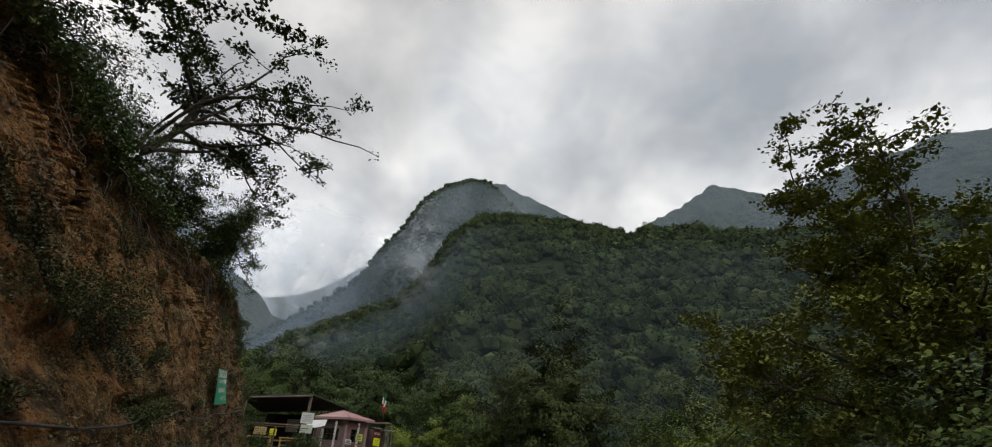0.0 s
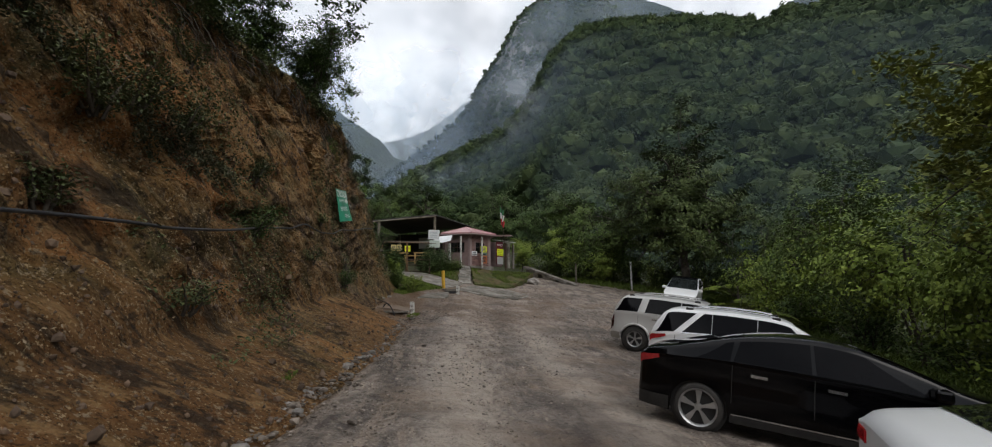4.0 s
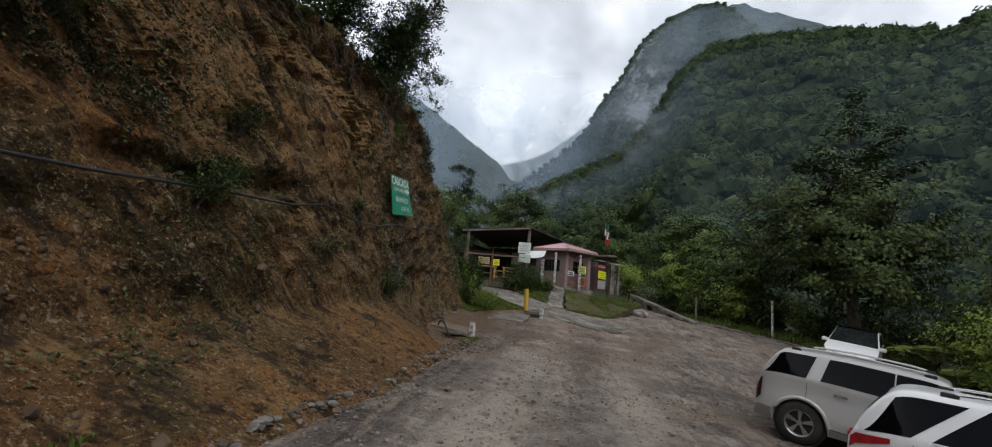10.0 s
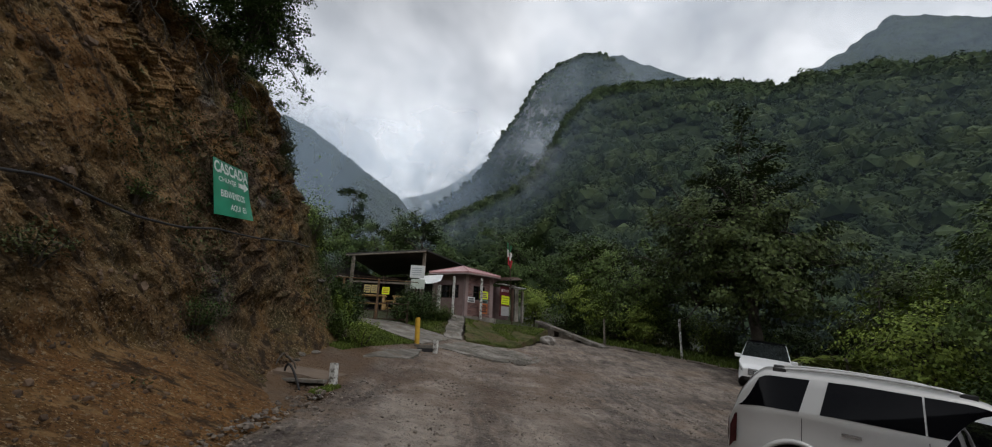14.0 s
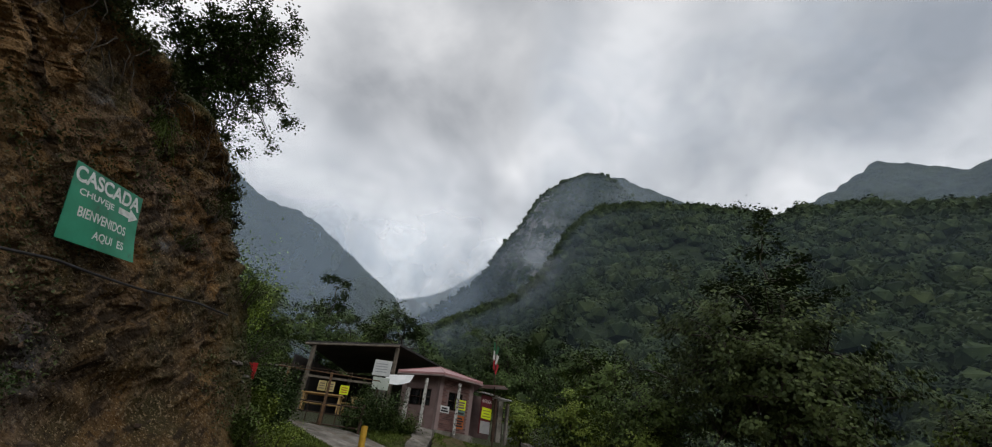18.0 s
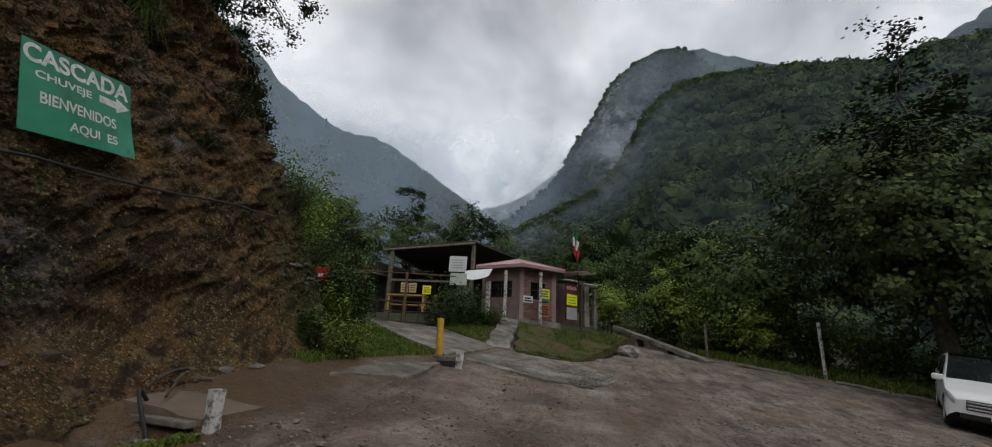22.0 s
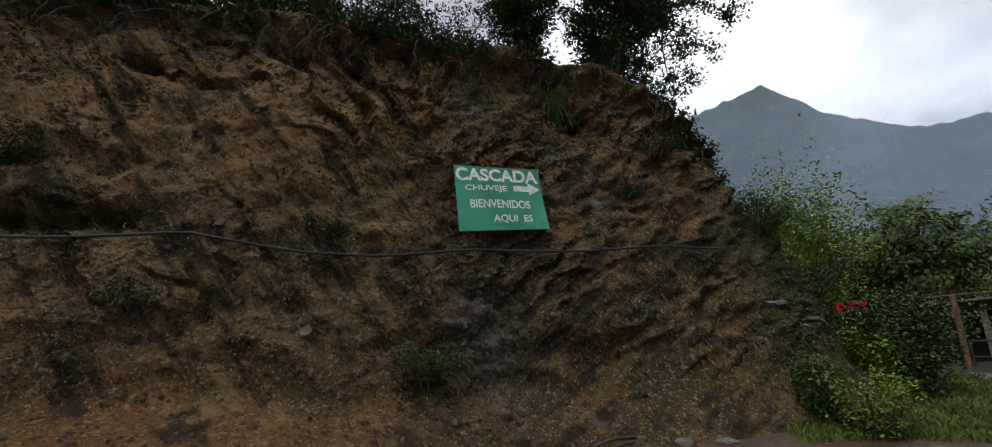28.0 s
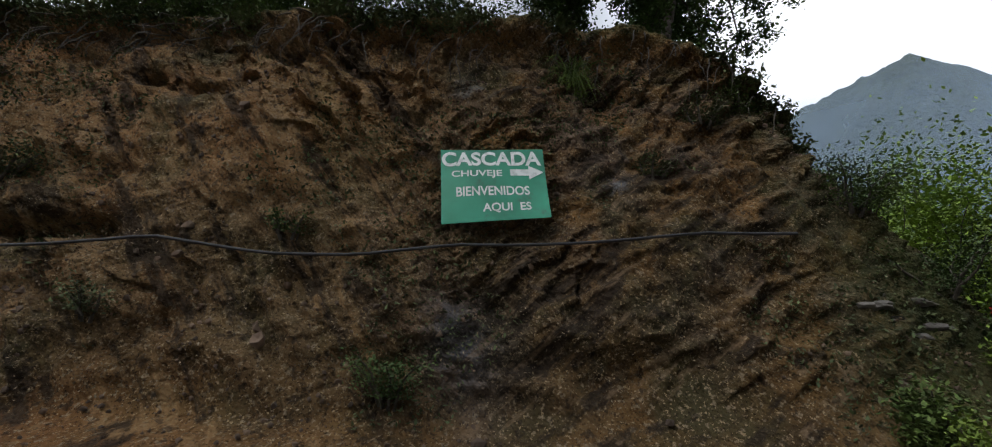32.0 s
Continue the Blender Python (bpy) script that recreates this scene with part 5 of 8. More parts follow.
plate("footpath", ((-8.5, 30.6), (-7.8, 31.0), (-9.0, 34.9), (-9.7, 34.8)), 0.12, CONCRETE, "narrow grey concrete footpath to the kiosk", "path", (0.08, 0.08, 0.78, 0.78), kind="structure")
plate("drain_slab", ((-8.25, 23.0), (-8.3, 24.5), (-7.75, 26.25), (-7.3, 24.2)), 0.14, CONCRETE, "thin broken concrete slab over the drain", "slab", 0.035, kind="structure")
plate("drain_cover", ((-8.7, 19.85), (-8.75, 20.6), (-7.4, 20.9), (-7.36, 20.0)), 0.09, material("muddy_concrete", ((0.12, 0.085, 0.06), (0.2, 0.15, 0.11)), scale=1.5, rough=0.9, bump=0.4, bump_scale=30),
      "mud-stained concrete cover over the roadside drain", "slab", 0.03, kind="structure")


def marker(name, at, r, h, mat, label, lean=(0, 0), category="post", square=False):
    bm = bmesh.new()
    if square:
        box(r * 2, r * 2, h + 0.3, (0, 0, -0.3), 0.012, bm=bm)
        for v in bm.verts:
            v.co.x += lean[0] * v.co.z
            v.co.y += lean[1] * v.co.z
    else:
        rod((0, 0, -0.3), (lean[0] * h, lean[1] * h, h), r, sides=16, bm=bm)
        edges = [e for e in bm.edges if all(v.co.z > h - 0.05 for v in e.verts)]
        bmesh.ops.bevel(bm, geom=edges, offset=0.015, segments=2, affect="EDGES")
    ob = new(name, to_mesh(name, bm, mat))
    ob.matrix_basis = pose(*at)
    return tagged(ob, label, category)


marker("marker_post", (-7.27, 20.05, 0.50), 0.072, 0.47, WHITE, "short weathered white concrete marker post at the drain", (-0.05, 0.0), square=True)
marker("marker_post", (-7.35, 26.55, 1.18), 0.075, 0.46, WHITE, "short white concrete marker post on the slab edge", square=True)
marker("bollard", (-8.42, 27.4, 1.42), 0.095, 1.05, YELLOW, "round yellow painted steel bollard beside the drive", (-0.05, 0.02), "bollard")
# culvert below the first marker; a flat black panel paints its shaded mouth
cul = thing("culvert", (-7.9, 19.82, 0.30), "concrete culvert head with a black panel for its shaded square mouth", "culvert")
part("headwall", box(1.15, 0.16, 0.08, (0, 0, 0.24), 0.015), CONCRETE, cul)
part("side_wall", box(0.12, 0.7, 0.5, (-0.55, 0.3, -0.32), 0.012), CONCRETE, cul)
part("side_wall", box(0.12, 0.7, 0.5, (0.55, 0.3, -0.32), 0.012), CONCRETE, cul)
part("mouth", box(0.98, 0.05, 0.52, (0, 0.08, -0.29)), INK_SHADE, cul)
cul2 = thing("culvert", (-7.95, 26.95, 1.22), "broken culvert under the drive edge, black panel for its shaded mouth", "culvert")
part("headwall", box(1.0, 0.14, 0.14, (0, 0.1, 0.1), 0.015), CONCRETE, cul2)
# black panel again in place of the shade inside the opening
part("mouth", box(0.9, 0.06, 0.34, (0, 0.03, -0.22)), INK_SHADE, cul2)
hose = curve_pts((-8.5, 20.0, 0.75), (-7.75, 19.75, 0.1), (0.05, -0.25, 0.45), np.random.default_rng(3), 14, 0.03)
tagged(new("hose", mesh_np("hose", *tube_np(hose, np.full(14, 0.025), 8), INK_SHADE)), "black hose arching over the drain mouth", "hose")

# the six-sided kiosk
KX, KY, KZ, EAVE = -8.85, 35.0, 3.12, 5.5
D1 = np.array([0.571, 0.821])
INN = np.array([-0.425, 0.905])
SIDE = 2.4
CX, CY = KX + INN[0] * SIDE, KY + INN[1] * SIDE
kiosk = thing("kiosk", (CX, CY, KZ), "six-sided mauve brick ticket kiosk with a pink sheet roof", "kiosk")
A0 = math.atan2(-INN[1], -INN[0])


def hexp(r, k, z):
    a = A0 + k * math.pi / 3
    return Vector((r * math.cos(a), r * math.sin(a), z))


bm = bmesh.new()
lo = [bm.verts.new(hexp(2.2, k, -0.9)) for k in range(6)]
hi = [bm.verts.new(hexp(2.2, k, 0.0)) for k in range(6)]
bm.faces.new(hi)
for k in range(6):
    bm.faces.new((lo[k], lo[(k + 1) % 6], hi[(k + 1) % 6], hi[k]))
part("plinth", bm, CONCRETE, kiosk)
RW = 1.92
H_W = EAVE - KZ
wall_m = MORTAR


def wall_frame(k):
    """Matrix of a wall: x along it, z up, y outward, origin at its left foot seen from outside."""
    a, b = hexp(RW, k, 0), hexp(RW, k + 1, 0)
    x = (b - a).normalized()
    y = Vector((x.y, -x.x, 0))
    m = Matrix((x, y, (0, 0, 1))).transposed().to_4x4()
    return Matrix.Translation(a) @ m, (b - a).length


for k in range(-3, 3):
    m, ln = wall_frame(k)
    bm = bmesh.new()
    if k in (0, -1):
        wx0, wx1, wz0, wz1 = (0.5, 1.35, 0.95, 1.75) if k == 0 else (0.35, 1.45, 1.0, 1.75)
        for sx, x, sz, z in ((wx0, wx0 / 2, H_W, 0), (ln - wx1, (ln + wx1) / 2, H_W, 0), (wx1 - wx0, (wx0 + wx1) / 2, wz0, 0), (wx1 - wx0, (wx0 + wx1) / 2, H_W - wz1, wz1)):
            box(sx, 0.14, sz, (x, -0.07, z), bm=bm)
    else:
        box(ln, 0.14, H_W, (ln / 2, -0.07, 0), bm=bm)
    bmesh.ops.transform(bm, matrix=m, verts=bm.verts)
    w_ob = part("wall", bm, wall_m, kiosk)
    if k in (0, -1):
        wbm = box(wx1 - wx0, 0.02, wz1 - wz0, ((wx0 + wx1) / 2, -0.09, wz0))
        bmesh.ops.transform(wbm, matrix=m, verts=wbm.verts)
        win = part("window", wbm, GLASS, kiosk, "dark window pane")
        for nb, (bx_, bz_, sx_, sz_) in enumerate(((wx0, wz0, 0.05, wz1 - wz0), (wx1, wz0, 0.05, wz1 - wz0), ((wx0 + wx1) / 2, wz0, 0.04, wz1 - wz0), ((wx0 + wx1) / 2, wz0 - 0.02, wx1 - wx0, 0.05), ((wx0 + wx1) / 2, (wz0 + wz1) / 2, wx1 - wx0, 0.03), ((wx0 + wx1) / 2, wz1 - 0.03, wx1 - wx0, 0.05))):
            fbm_ = box(sx_, 0.05, sz_, (bx_, -0.03, bz_), 0.004)
            bmesh.ops.transform(fbm_, matrix=m, verts=fbm_.verts)
            part("window_bar", fbm_, RUST, win)
    # corner column
    cb = box(0.2, 0.2, H_W, (0, -0.06, 0), 0.01)
    bmesh.ops.transform(cb, matrix=m, verts=cb.verts)
    part("corner_column", cb, material("plaster_column_%d" % (k + 3), ((0.24, 0.175, 0.165), (0.30, 0.22, 0.21)), scale=3, rough=0.9), kiosk)
# hipped sheet roof, a thick edge board and a small lip
bm = bmesh.new()
RE = SIDE + 0.02
eave_lo = [bm.verts.new(hexp(RE, k, H_W - 0.02)) for k in range(6)]
eave_hi = [bm.verts.new(hexp(RE, k, H_W + 0.06)) for k in range(6)]
apex = bm.verts.new((0, 0, H_W + 0.72))
for k in range(6):
    n_ = (k + 1) % 6
    bm.faces.new((eave_lo[k], eave_lo[n_], eave_hi[n_], eave_hi[k]))
    bm.faces.new((eave_hi[k], eave_hi[n_], apex))
bm.faces.new(eave_lo[::-1])
part("roof", bm, PINK_ROOF, kiosk, "pink painted sheet roof")
for k in range(6):
    part("hip_cap", rod(hexp(RE, k, H_W + 0.07), (0, 0, H_W + 0.73), 0.025, sides=6), PINK_ROOF, kiosk)
    a, b = hexp(RE - 0.01, k, H_W - 0.07), hexp(RE - 0.01, k + 1, H_W - 0.07)
    part("fascia", rod(a, b, 0.035, sides=6), FASCIA, kiosk, "thin grey-pink edge strip")
part("roof_flap", box(1.5, 0.9, 0.02, (0, 0, 0), turn=Matrix.Rotation(A0 + 1.05, 4, "Z")), PINK_ROOF, kiosk).matrix_basis = pose(*hexp(RE + 0.35, 1.2, H_W - 0.02))
# posts before the walls
for s, dvec in ((0.83, np.array([-0.995, 0.084])), (1.0, D1)):
    x, y = KX + s * dvec[0] - CX, KY + s * dvec[1] - CY
    part("porch_post", box(0.125, 0.125, H_W + 0.12 - 0.25, (x, y, -0.1), 0.02), WHITE, kiosk, "flaking white painted post")
x, y = KX + 1.75 * -0.995 - CX, KY + 1.75 * 0.084 - CY + 0.1
part("porch_post", box(0.17, 0.17, 1.6, (x, y, 0.1), 0.02), WHITE, kiosk, "short stained white post")


def card(parent, frame_m, x, z, sx, sz, mat, name="notice", label="", bars=0, bar_mat=None, out=0.02):
    bm = box(sx, 0.012, sz, (x, out, z))
    bmesh.ops.transform(bm, matrix=frame_m, verts=bm.verts)
    ob = part(name, bm, mat, parent, label)
    for i in range(bars):
        bb = box(sx * (0.78 - 0.17 * (i % 2)), 0.006, sz * 0.5 / max(bars, 1), (x, out + 0.009, z + sz * (0.14 + 0.76 * i / max(bars, 1))))
        bmesh.ops.transform(bb, matrix=frame_m, verts=bb.verts)
        part("writing", bb, bar_mat or INK_SHADE, ob)
    return ob


m0, l0 = wall_frame(0)
card(kiosk, m0, 0.35, 0.78, 0.55, 0.3, WHITE_PANEL, "notice", "white notice with dark writing", 2)
card(kiosk, m0, 1.25, 1.05, 0.62, 0.44, NEON, "notice", "fluorescent yellow card", 3, MORTAR, 0.05)
card(kiosk, m0, 1.28, 0.82, 0.6, 0.2, material("teal_card", ((0.10, 0.20, 0.18), (0.14, 0.26, 0.23)), rough=0.7), "notice", "teal card", 1)
card(kiosk, m0, 1.28, 0.22, 0.6, 0.58, ORANGE, "notice", "faded orange card", 4)
# bricks of the right-hand wall
bb = bmesh.new()
box(0.235, 0.02, 0.062, (0, 0, 0), 0.004, bm=bb, segments=1)
brick_me = to_mesh("brick", bb, BRICK)
for r_ in range(30):
    for c_ in range(8):
        x = 0.16 + c_ * 0.25 + (0.125 if r_ % 2 else 0)
        z = 0.04 + r_ * 0.077
        if x > l0 - 0.15 or z > H_W - 0.12 or (0.36 < x < 1.5 and 0.86 < z < 1.78):
            continue
        ob = new("brick", brick_me)
        ob.parent = kiosk
        ob.matrix_basis = m0 @ pose(x, 0.008, z)

# the toilet booth with its entrance panel beside the kiosk
ex, ey = KX + 2.75 * D1[0], KY + 2.75 * D1[1]
booth = thing("entry_booth", (ex, ey, KZ + 0.05), "small booth with a dark entry panel and a bright yellow card", "booth", rz=math.degrees(math.atan2(D1[1], D1[0])))
bf = pose(0, 0, 0)
part("back_wall", box(1.7, 0.1, 1.95, (0.55, 1.2, 0)), MORTAR, booth)
part("door_panel", box(0.72, 0.05, 1.75, (0.05, 0.0, 0.1), 0.01), WINE, booth, "wine-red upper panel")
part("lower_panel", box(0.62, 0.03, 0.55, (0.05, -0.045, 0.12), 0.008), material("grey_panel", ((0.3, 0.3, 0.3), (0.38, 0.38, 0.38)), rough=0.6), booth)
part("yellow_card", box(0.62, 0.02, 0.5, (0.05, -0.05, 0.78), turn=Matrix.Rotation(0.05, 4, "Y")), NEON, booth, "fluorescent yellow card")
for i in range(3):
    part("writing", box(0.48 - 0.1 * (i % 2), 0.01, 0.05, (0.05, -0.064, 0.86 + 0.13 * i)), material("olive_ink_%d" % i, ((0.3, 0.33, 0.02), (0.35, 0.38, 0.03)), rough=0.7), booth)
PALE_INK = material("pale_ink", ((0.55, 0.45, 0.45), (0.68, 0.58, 0.58)), scale=30, rough=0.7)


def word(text, x0, x1, z0, z1, y, mat, parent):
    """Built-in font text standing on a panel that faces -y, in the parent's own metres."""
    cu = bpy.data.curves.new("lettering", "FONT")
    cu.body, cu.size, cu.offset = text, 1.0, 0.02
    ob = bpy.data.objects.new("lettering", cu)
    scene.collection.objects.link(ob)
    me = bpy.data.meshes.new_from_object(ob.evaluated_get(bpy.context.evaluated_depsgraph_get()))
    bpy.data.objects.remove(ob)
    co = np.array([p.co[:] for p in me.vertices])
    lo_, hi_ = co.min(0), co.max(0)
    for p in me.vertices:
        p.co = (x0 + (x1 - x0) * (p.co.x - lo_[0]) / (hi_[0] - lo_[0]), y, z0 + (z1 - z0) * (p.co.y - lo_[1]) / (hi_[1] - lo_[1]))
    me.materials.clear()
    me.materials.append(mat)
    return part_me("lettering", me, parent, "pale painted word")


word("ENTRADA", -0.25, 0.35, 1.5, 1.66, -0.034, PALE_INK, booth)
part("roof_strip", box(1.2, 0.5, 0.05, (0.15, 0.05, 1.93), turn=Matrix.Rotation(0.12, 4, "X")), WHITE, booth, "white tin roof strip")
part("roof_strip", box(1.0, 0.9, 0.04, (1.15, 0.3, 1.86)), WHITE_PANEL, booth)
part("dark_post", box(0.13, 0.13, 1.95, (0.55, -0.12, -0.15), 0.01), RUST, booth)
part("grey_post", box(0.3, 0.14, 1.9, (0.95, -0.02, -0.15), 0.01), CONCRETE, booth)
part("grey_post", box(0.14, 0.14, 1.9, (1.5, 0.0, -0.2), 0.01), CONCRETE, booth)
flag = thing("flagpole", (-7.15, 37.4, 3.0), "thin leaning steel flagpole with a limp tricolour flag", "flagpole")
part("pole", rod((0.35, 0, -0.2), (0.05, 0, 4.85), 0.03, 0.022), RUST, flag)
for nm, col, x0, z0 in (("green_stripe", (0.02, 0.12, 0.05), 0.0, 4.55), ("white_stripe", (0.6, 0.6, 0.58), 0.02, 4.1), ("red_stripe", (0.4, 0.02, 0.03), 0.06, 3.65)):
    n_ = 8
    u, w = np.meshgrid(np.linspace(0, 1, n_), np.linspace(0, 1, n_), indexing="ij")
    u, w = u.ravel(), w.ravel()
    v = np.stack([x0 - 0.05 + 0.30 * u * (0.6 + 0.4 * w), 0.05 * np.sin(u * 9 + z0), z0 - 0.32 * u + 0.45 * w - 0.25], 1)
    part_me(nm, mesh_np(nm, v, grid_faces(n_, n_), material("cloth_" + nm, (col, tuple(c * 1.2 for c in col)), rough=0.8)), flag)

# open shed with a low pitched sheet roof
shed = thing("open_shed", (-14.6, 36.6, 3.0), "open timber shed with a dark sheet roof and ochre tables", "shed")
SA, SB, SC, SD = (-2.35, -1.0, 3.82), (2.25, 0.6, 4.32), (3.7, 6.2, 4.05), (-3.4, 5.8, 3.6)
bm = bmesh.new()
tops = [bm.verts.new(p) for p in (SA, SB, SC, SD)]
lows = [bm.verts.new((p[0], p[1], p[2] - 0.1)) for p in (SA, SB, SC, SD)]
bm.faces.new(tops)
bm.faces.new(lows[::-1])
for i in range(4):
    bm.faces.new((tops[i], lows[i], lows[(i + 1) % 4], tops[(i + 1) % 4]))
part("roof", bm, DARK_ROOF, shed, "dark corrugated sheet roof")
sa, sb, sc, sd = [Vector(p) for p in (SA, SB, SC, SD)]
for i in range(18):
    u = (i + 0.5) / 18
    part("roof_rib", rod(sa.lerp(sb, u) + Vector((0, 0, 0.015)), sd.lerp(sc, u) + Vector((0, 0, 0.015)), 0.03, sides=5), DARK_ROOF, shed)
part("edge_beam", rod(sa - Vector((0, 0, 0.14)), sb - Vector((0, 0, 0.14)), 0.06, sides=6), TIMBER, shed)
for px_, py_, h_ in ((-1.95, -0.75, 3.7), (2.1, 0.75, 4.1), (-2.9, 5.4, 3.4), (3.3, 5.8, 3.8)):
    part("post", box(0.17, 0.17, h_ + 0.3, (px_, py_, -0.3), 0.012), TIMBER, shed)
part("back_wall", box(6.6, 0.12, 3.6, (0.1, 5.7, -0.2)), SHADE_WALL, shed)
part("side_wall", box(0.12, 6.2, 3.4, (-3.1, 2.6, -0.2)), SHADE_WALL, shed)
part("floor", box(7.0, 7.0, 0.6, (0.1, 2.7, -0.22)), CONCRETE, shed)
part("front_rail", box(4.0, 0.06, 0.1, (0.1, -0.25, 2.05), turn=Matrix.Rotation(0.35, 4, "Z")), TIMBER, shed)
part("signboard", box(0.9, 0.06, 0.9, (0.2, 3.4, 1.9)), material("pale_board", ((0.22, 0.22, 0.2), (0.3, 0.3, 0.27)), rough=0.7), shed)
lean = thing("lean_to", (-18.6, 35.2, 3.0), "low lean-to with a grey sheet roof beside the shed", "lean-to")
part("roof", box(3.6, 3.2, 0.06, (0, 0, 2.35), turn=Matrix.Rotation(radians(18), 4, "Z") @ Matrix.Rotation(radians(6), 4, "X")), CONCRETE, lean)
part("wall", box(3.4, 0.12, 2.4, (0, 1.2, -0.1), turn=Matrix.Rotation(radians(18), 4, "Z")), SHADE_WALL, lean)
for px_, py_ in ((-1.5, -1.6), (1.6, -0.8)):
    part("post", box(0.12, 0.12, 2.5, (px_, py_, -0.15)), TIMBER, lean)


def table(at, rz, length):
    ob = thing("table", at, "ochre timber market table", "table", "tables in the shed", rz=rz)
    part("tabletop", box(length, 0.7, 0.06, (0, 0, 0.74), 0.008), TABLE, ob)
    for sx in (-1, 1):
        for sy in (-1, 1):
            part("leg", box(0.09, 0.09, 0.74, (sx * (length / 2 - 0.12), sy * 0.27, 0)), TABLE, ob)
    part("shelf", box(length - 0.2, 0.5, 0.04, (0, 0, 0.3)), TABLE, ob)
    return ob


table((-14.7, 34.9, 3.38), 20, 1.9)
table((-12.9, 35.6, 3.38), 20, 1.2)
table((-14.2, 38.2, 3.38), 10, 2.2)
for k, (x, y, mt, lb, w_, h_) in enumerate(((-14.9, 35.05, NEON, "fluorescent yellow card on the shed front", 0.42, 0.42), (-14.72, 34.6, POSTER, "ochre poster on the shed front", 0.36, 0.46), (-14.35, 34.75, POSTER, "ochre poster on the shed front", 0.36, 0.46))):
    off = (0.95, 0.0, 0.0)[k]
    ob = thing("poster", (x + off, y + 0.35 * off, 4.28), lb, "poster", rz=20)
    part("sheet", box(w_, 0.02, h_), mt, ob)
    for i in range(3):
        part("writing", box(w_ * 0.7, 0.008, h_ * 0.1, (0, -0.014, h_ * (0.2 + 0.24 * i))), TIMBER if mt is POSTER else ORANGE, ob)

# white board on posts before the kiosk
board = thing("notice_board", (-11.0, 32.9, 2.75), "white two-panel notice board on a tall post", "sign", rz=12)
part("post", box(0.07, 0.07, 2.9, (0, 0.06, -0.3)), RUST, board)
part("upper_panel", box(0.76, 0.04, 0.66, (0, 0, 2.1), 0.006, turn=Matrix.Rotation(0.03, 4, "Y")), WHITE_PANEL, board)
part("lower_panel", box(0.72, 0.04, 0.5, (0.06, 0, 1.54), 0.006, turn=Matrix.Rotation(0.03, 4, "Y")), material("pale_green_panel", ((0.46, 0.52, 0.46), (0.56, 0.62, 0.56)), rough=0.6), board)
for i in range(4):
    part("writing", box(0.5, 0.01, 0.03, (-0.02, -0.026, 2.25 + 0.11 * i)), material("faint_ink_%d" % i, ((0.3, 0.33, 0.36), (0.38, 0.4, 0.43)), rough=0.7), board)
awn = thing("awning", (-10.9, 34.4, 4.85), "small white plastic awning at the kiosk side", "awning", rz=5)
u, w = np.meshgrid(np.linspace(0, 1, 10), np.linspace(0, 1, 8), indexing="ij")
u, w = u.ravel(), w.ravel()
part_me("sheet", mesh_np("sheet", np.stack([-0.65 + 1.3 * u, 0.5 * w, 0.42 * w - 0.12 * np.sin(u * 3.1) * (1 - w) + 0.08 * u], 1), grid_faces(10, 8), WHITE_PANEL), awn)
part("support", rod((-0.55, 0.1, 0), (-0.45, 0.2, -1.75), 0.03), TIMBER, awn)

# gate across the drive
gate = thing("gate", (-12.1, 30.9, 2.5), "low rusty steel gate with a yellow overhead bar", "gate", rz=33)
for x in (-1.6, -0.0, 1.5):
    part("post", box(0.1, 0.1, 2.2 if x == 0 else (2.15 if x < 0 else 1.2), (x, 0, -0.2), 0.008), OCHRE if x <= 0 else RUST, gate)
part("overhead_bar", rod((-2.0, 0, 1.95), (1.9, 0, 1.98), 0.022), OCHRE, gate)
part("spike_rail", rod((-2.0, 0.0, 2.06), (0.9, 0.0, 2.08), 0.012), RUST, gate)
for i in range(16):
    part("spike", rod((-1.9 + 0.19 * i, 0, 1.98), (-1.9 + 0.19 * i, 0, 2.16), 0.014, 0.004, 5), RUST, gate)
for leaf_x0, leaf_x1 in ((-1.5, -0.08), (0.08, 1.45)):
    leaf = part("leaf", rod((leaf_x0, 0, 0.86), (leaf_x1, 0, 0.86), 0.025), RUST, gate)
    part("rail", rod((leaf_x0, 0, 0.12), (leaf_x1, 0, 0.12), 0.025), RUST, leaf)
    part("rail", rod((leaf_x0, 0, 0.5), (leaf_x1, 0, 0.5), 0.018), RUST, leaf)
    for i in range(4):
        x = leaf_x0 + (leaf_x1 - leaf_x0) * i / 3
        part("bar", rod((x, 0, 0.1), (x, 0, 0.88), 0.018), RUST, leaf)
redp = thing("red_sign", (-12.9, 27.1, 3.44), "red tin sign with white writing among the shrubs", "sign", rz=20)
part("panel", box(0.68, 0.03, 0.56, (0, 0, 0), 0.01), RED, redp)
part("writing", box(0.45, 0.01, 0.1, (0, -0.022, 0.26)), WHITE_PANEL, redp)
part("post", box(0.07, 0.07, 1.6, (0, 0.06, -1.2)), TIMBER, redp)

# climbing shrubs by the gate and before the kiosk
bush((-10.7, 32.6, 2.45), 1.9, 1.05, 141, LEAF_DARK, 8500, 0.09, "dense climbing shrub beside the gate", stems=16)
bush((-9.9, 33.3, 2.45), 1.15, 0.95, 142, LEAF_MID, 6000, 0.08, "leafy shrub before the kiosk", stems=14)
bush((-11.3, 32.0, 2.4), 1.3, 0.8, 143, LEAF_DARK, 5000, 0.09, "leafy shrub at the gate post", stems=12)

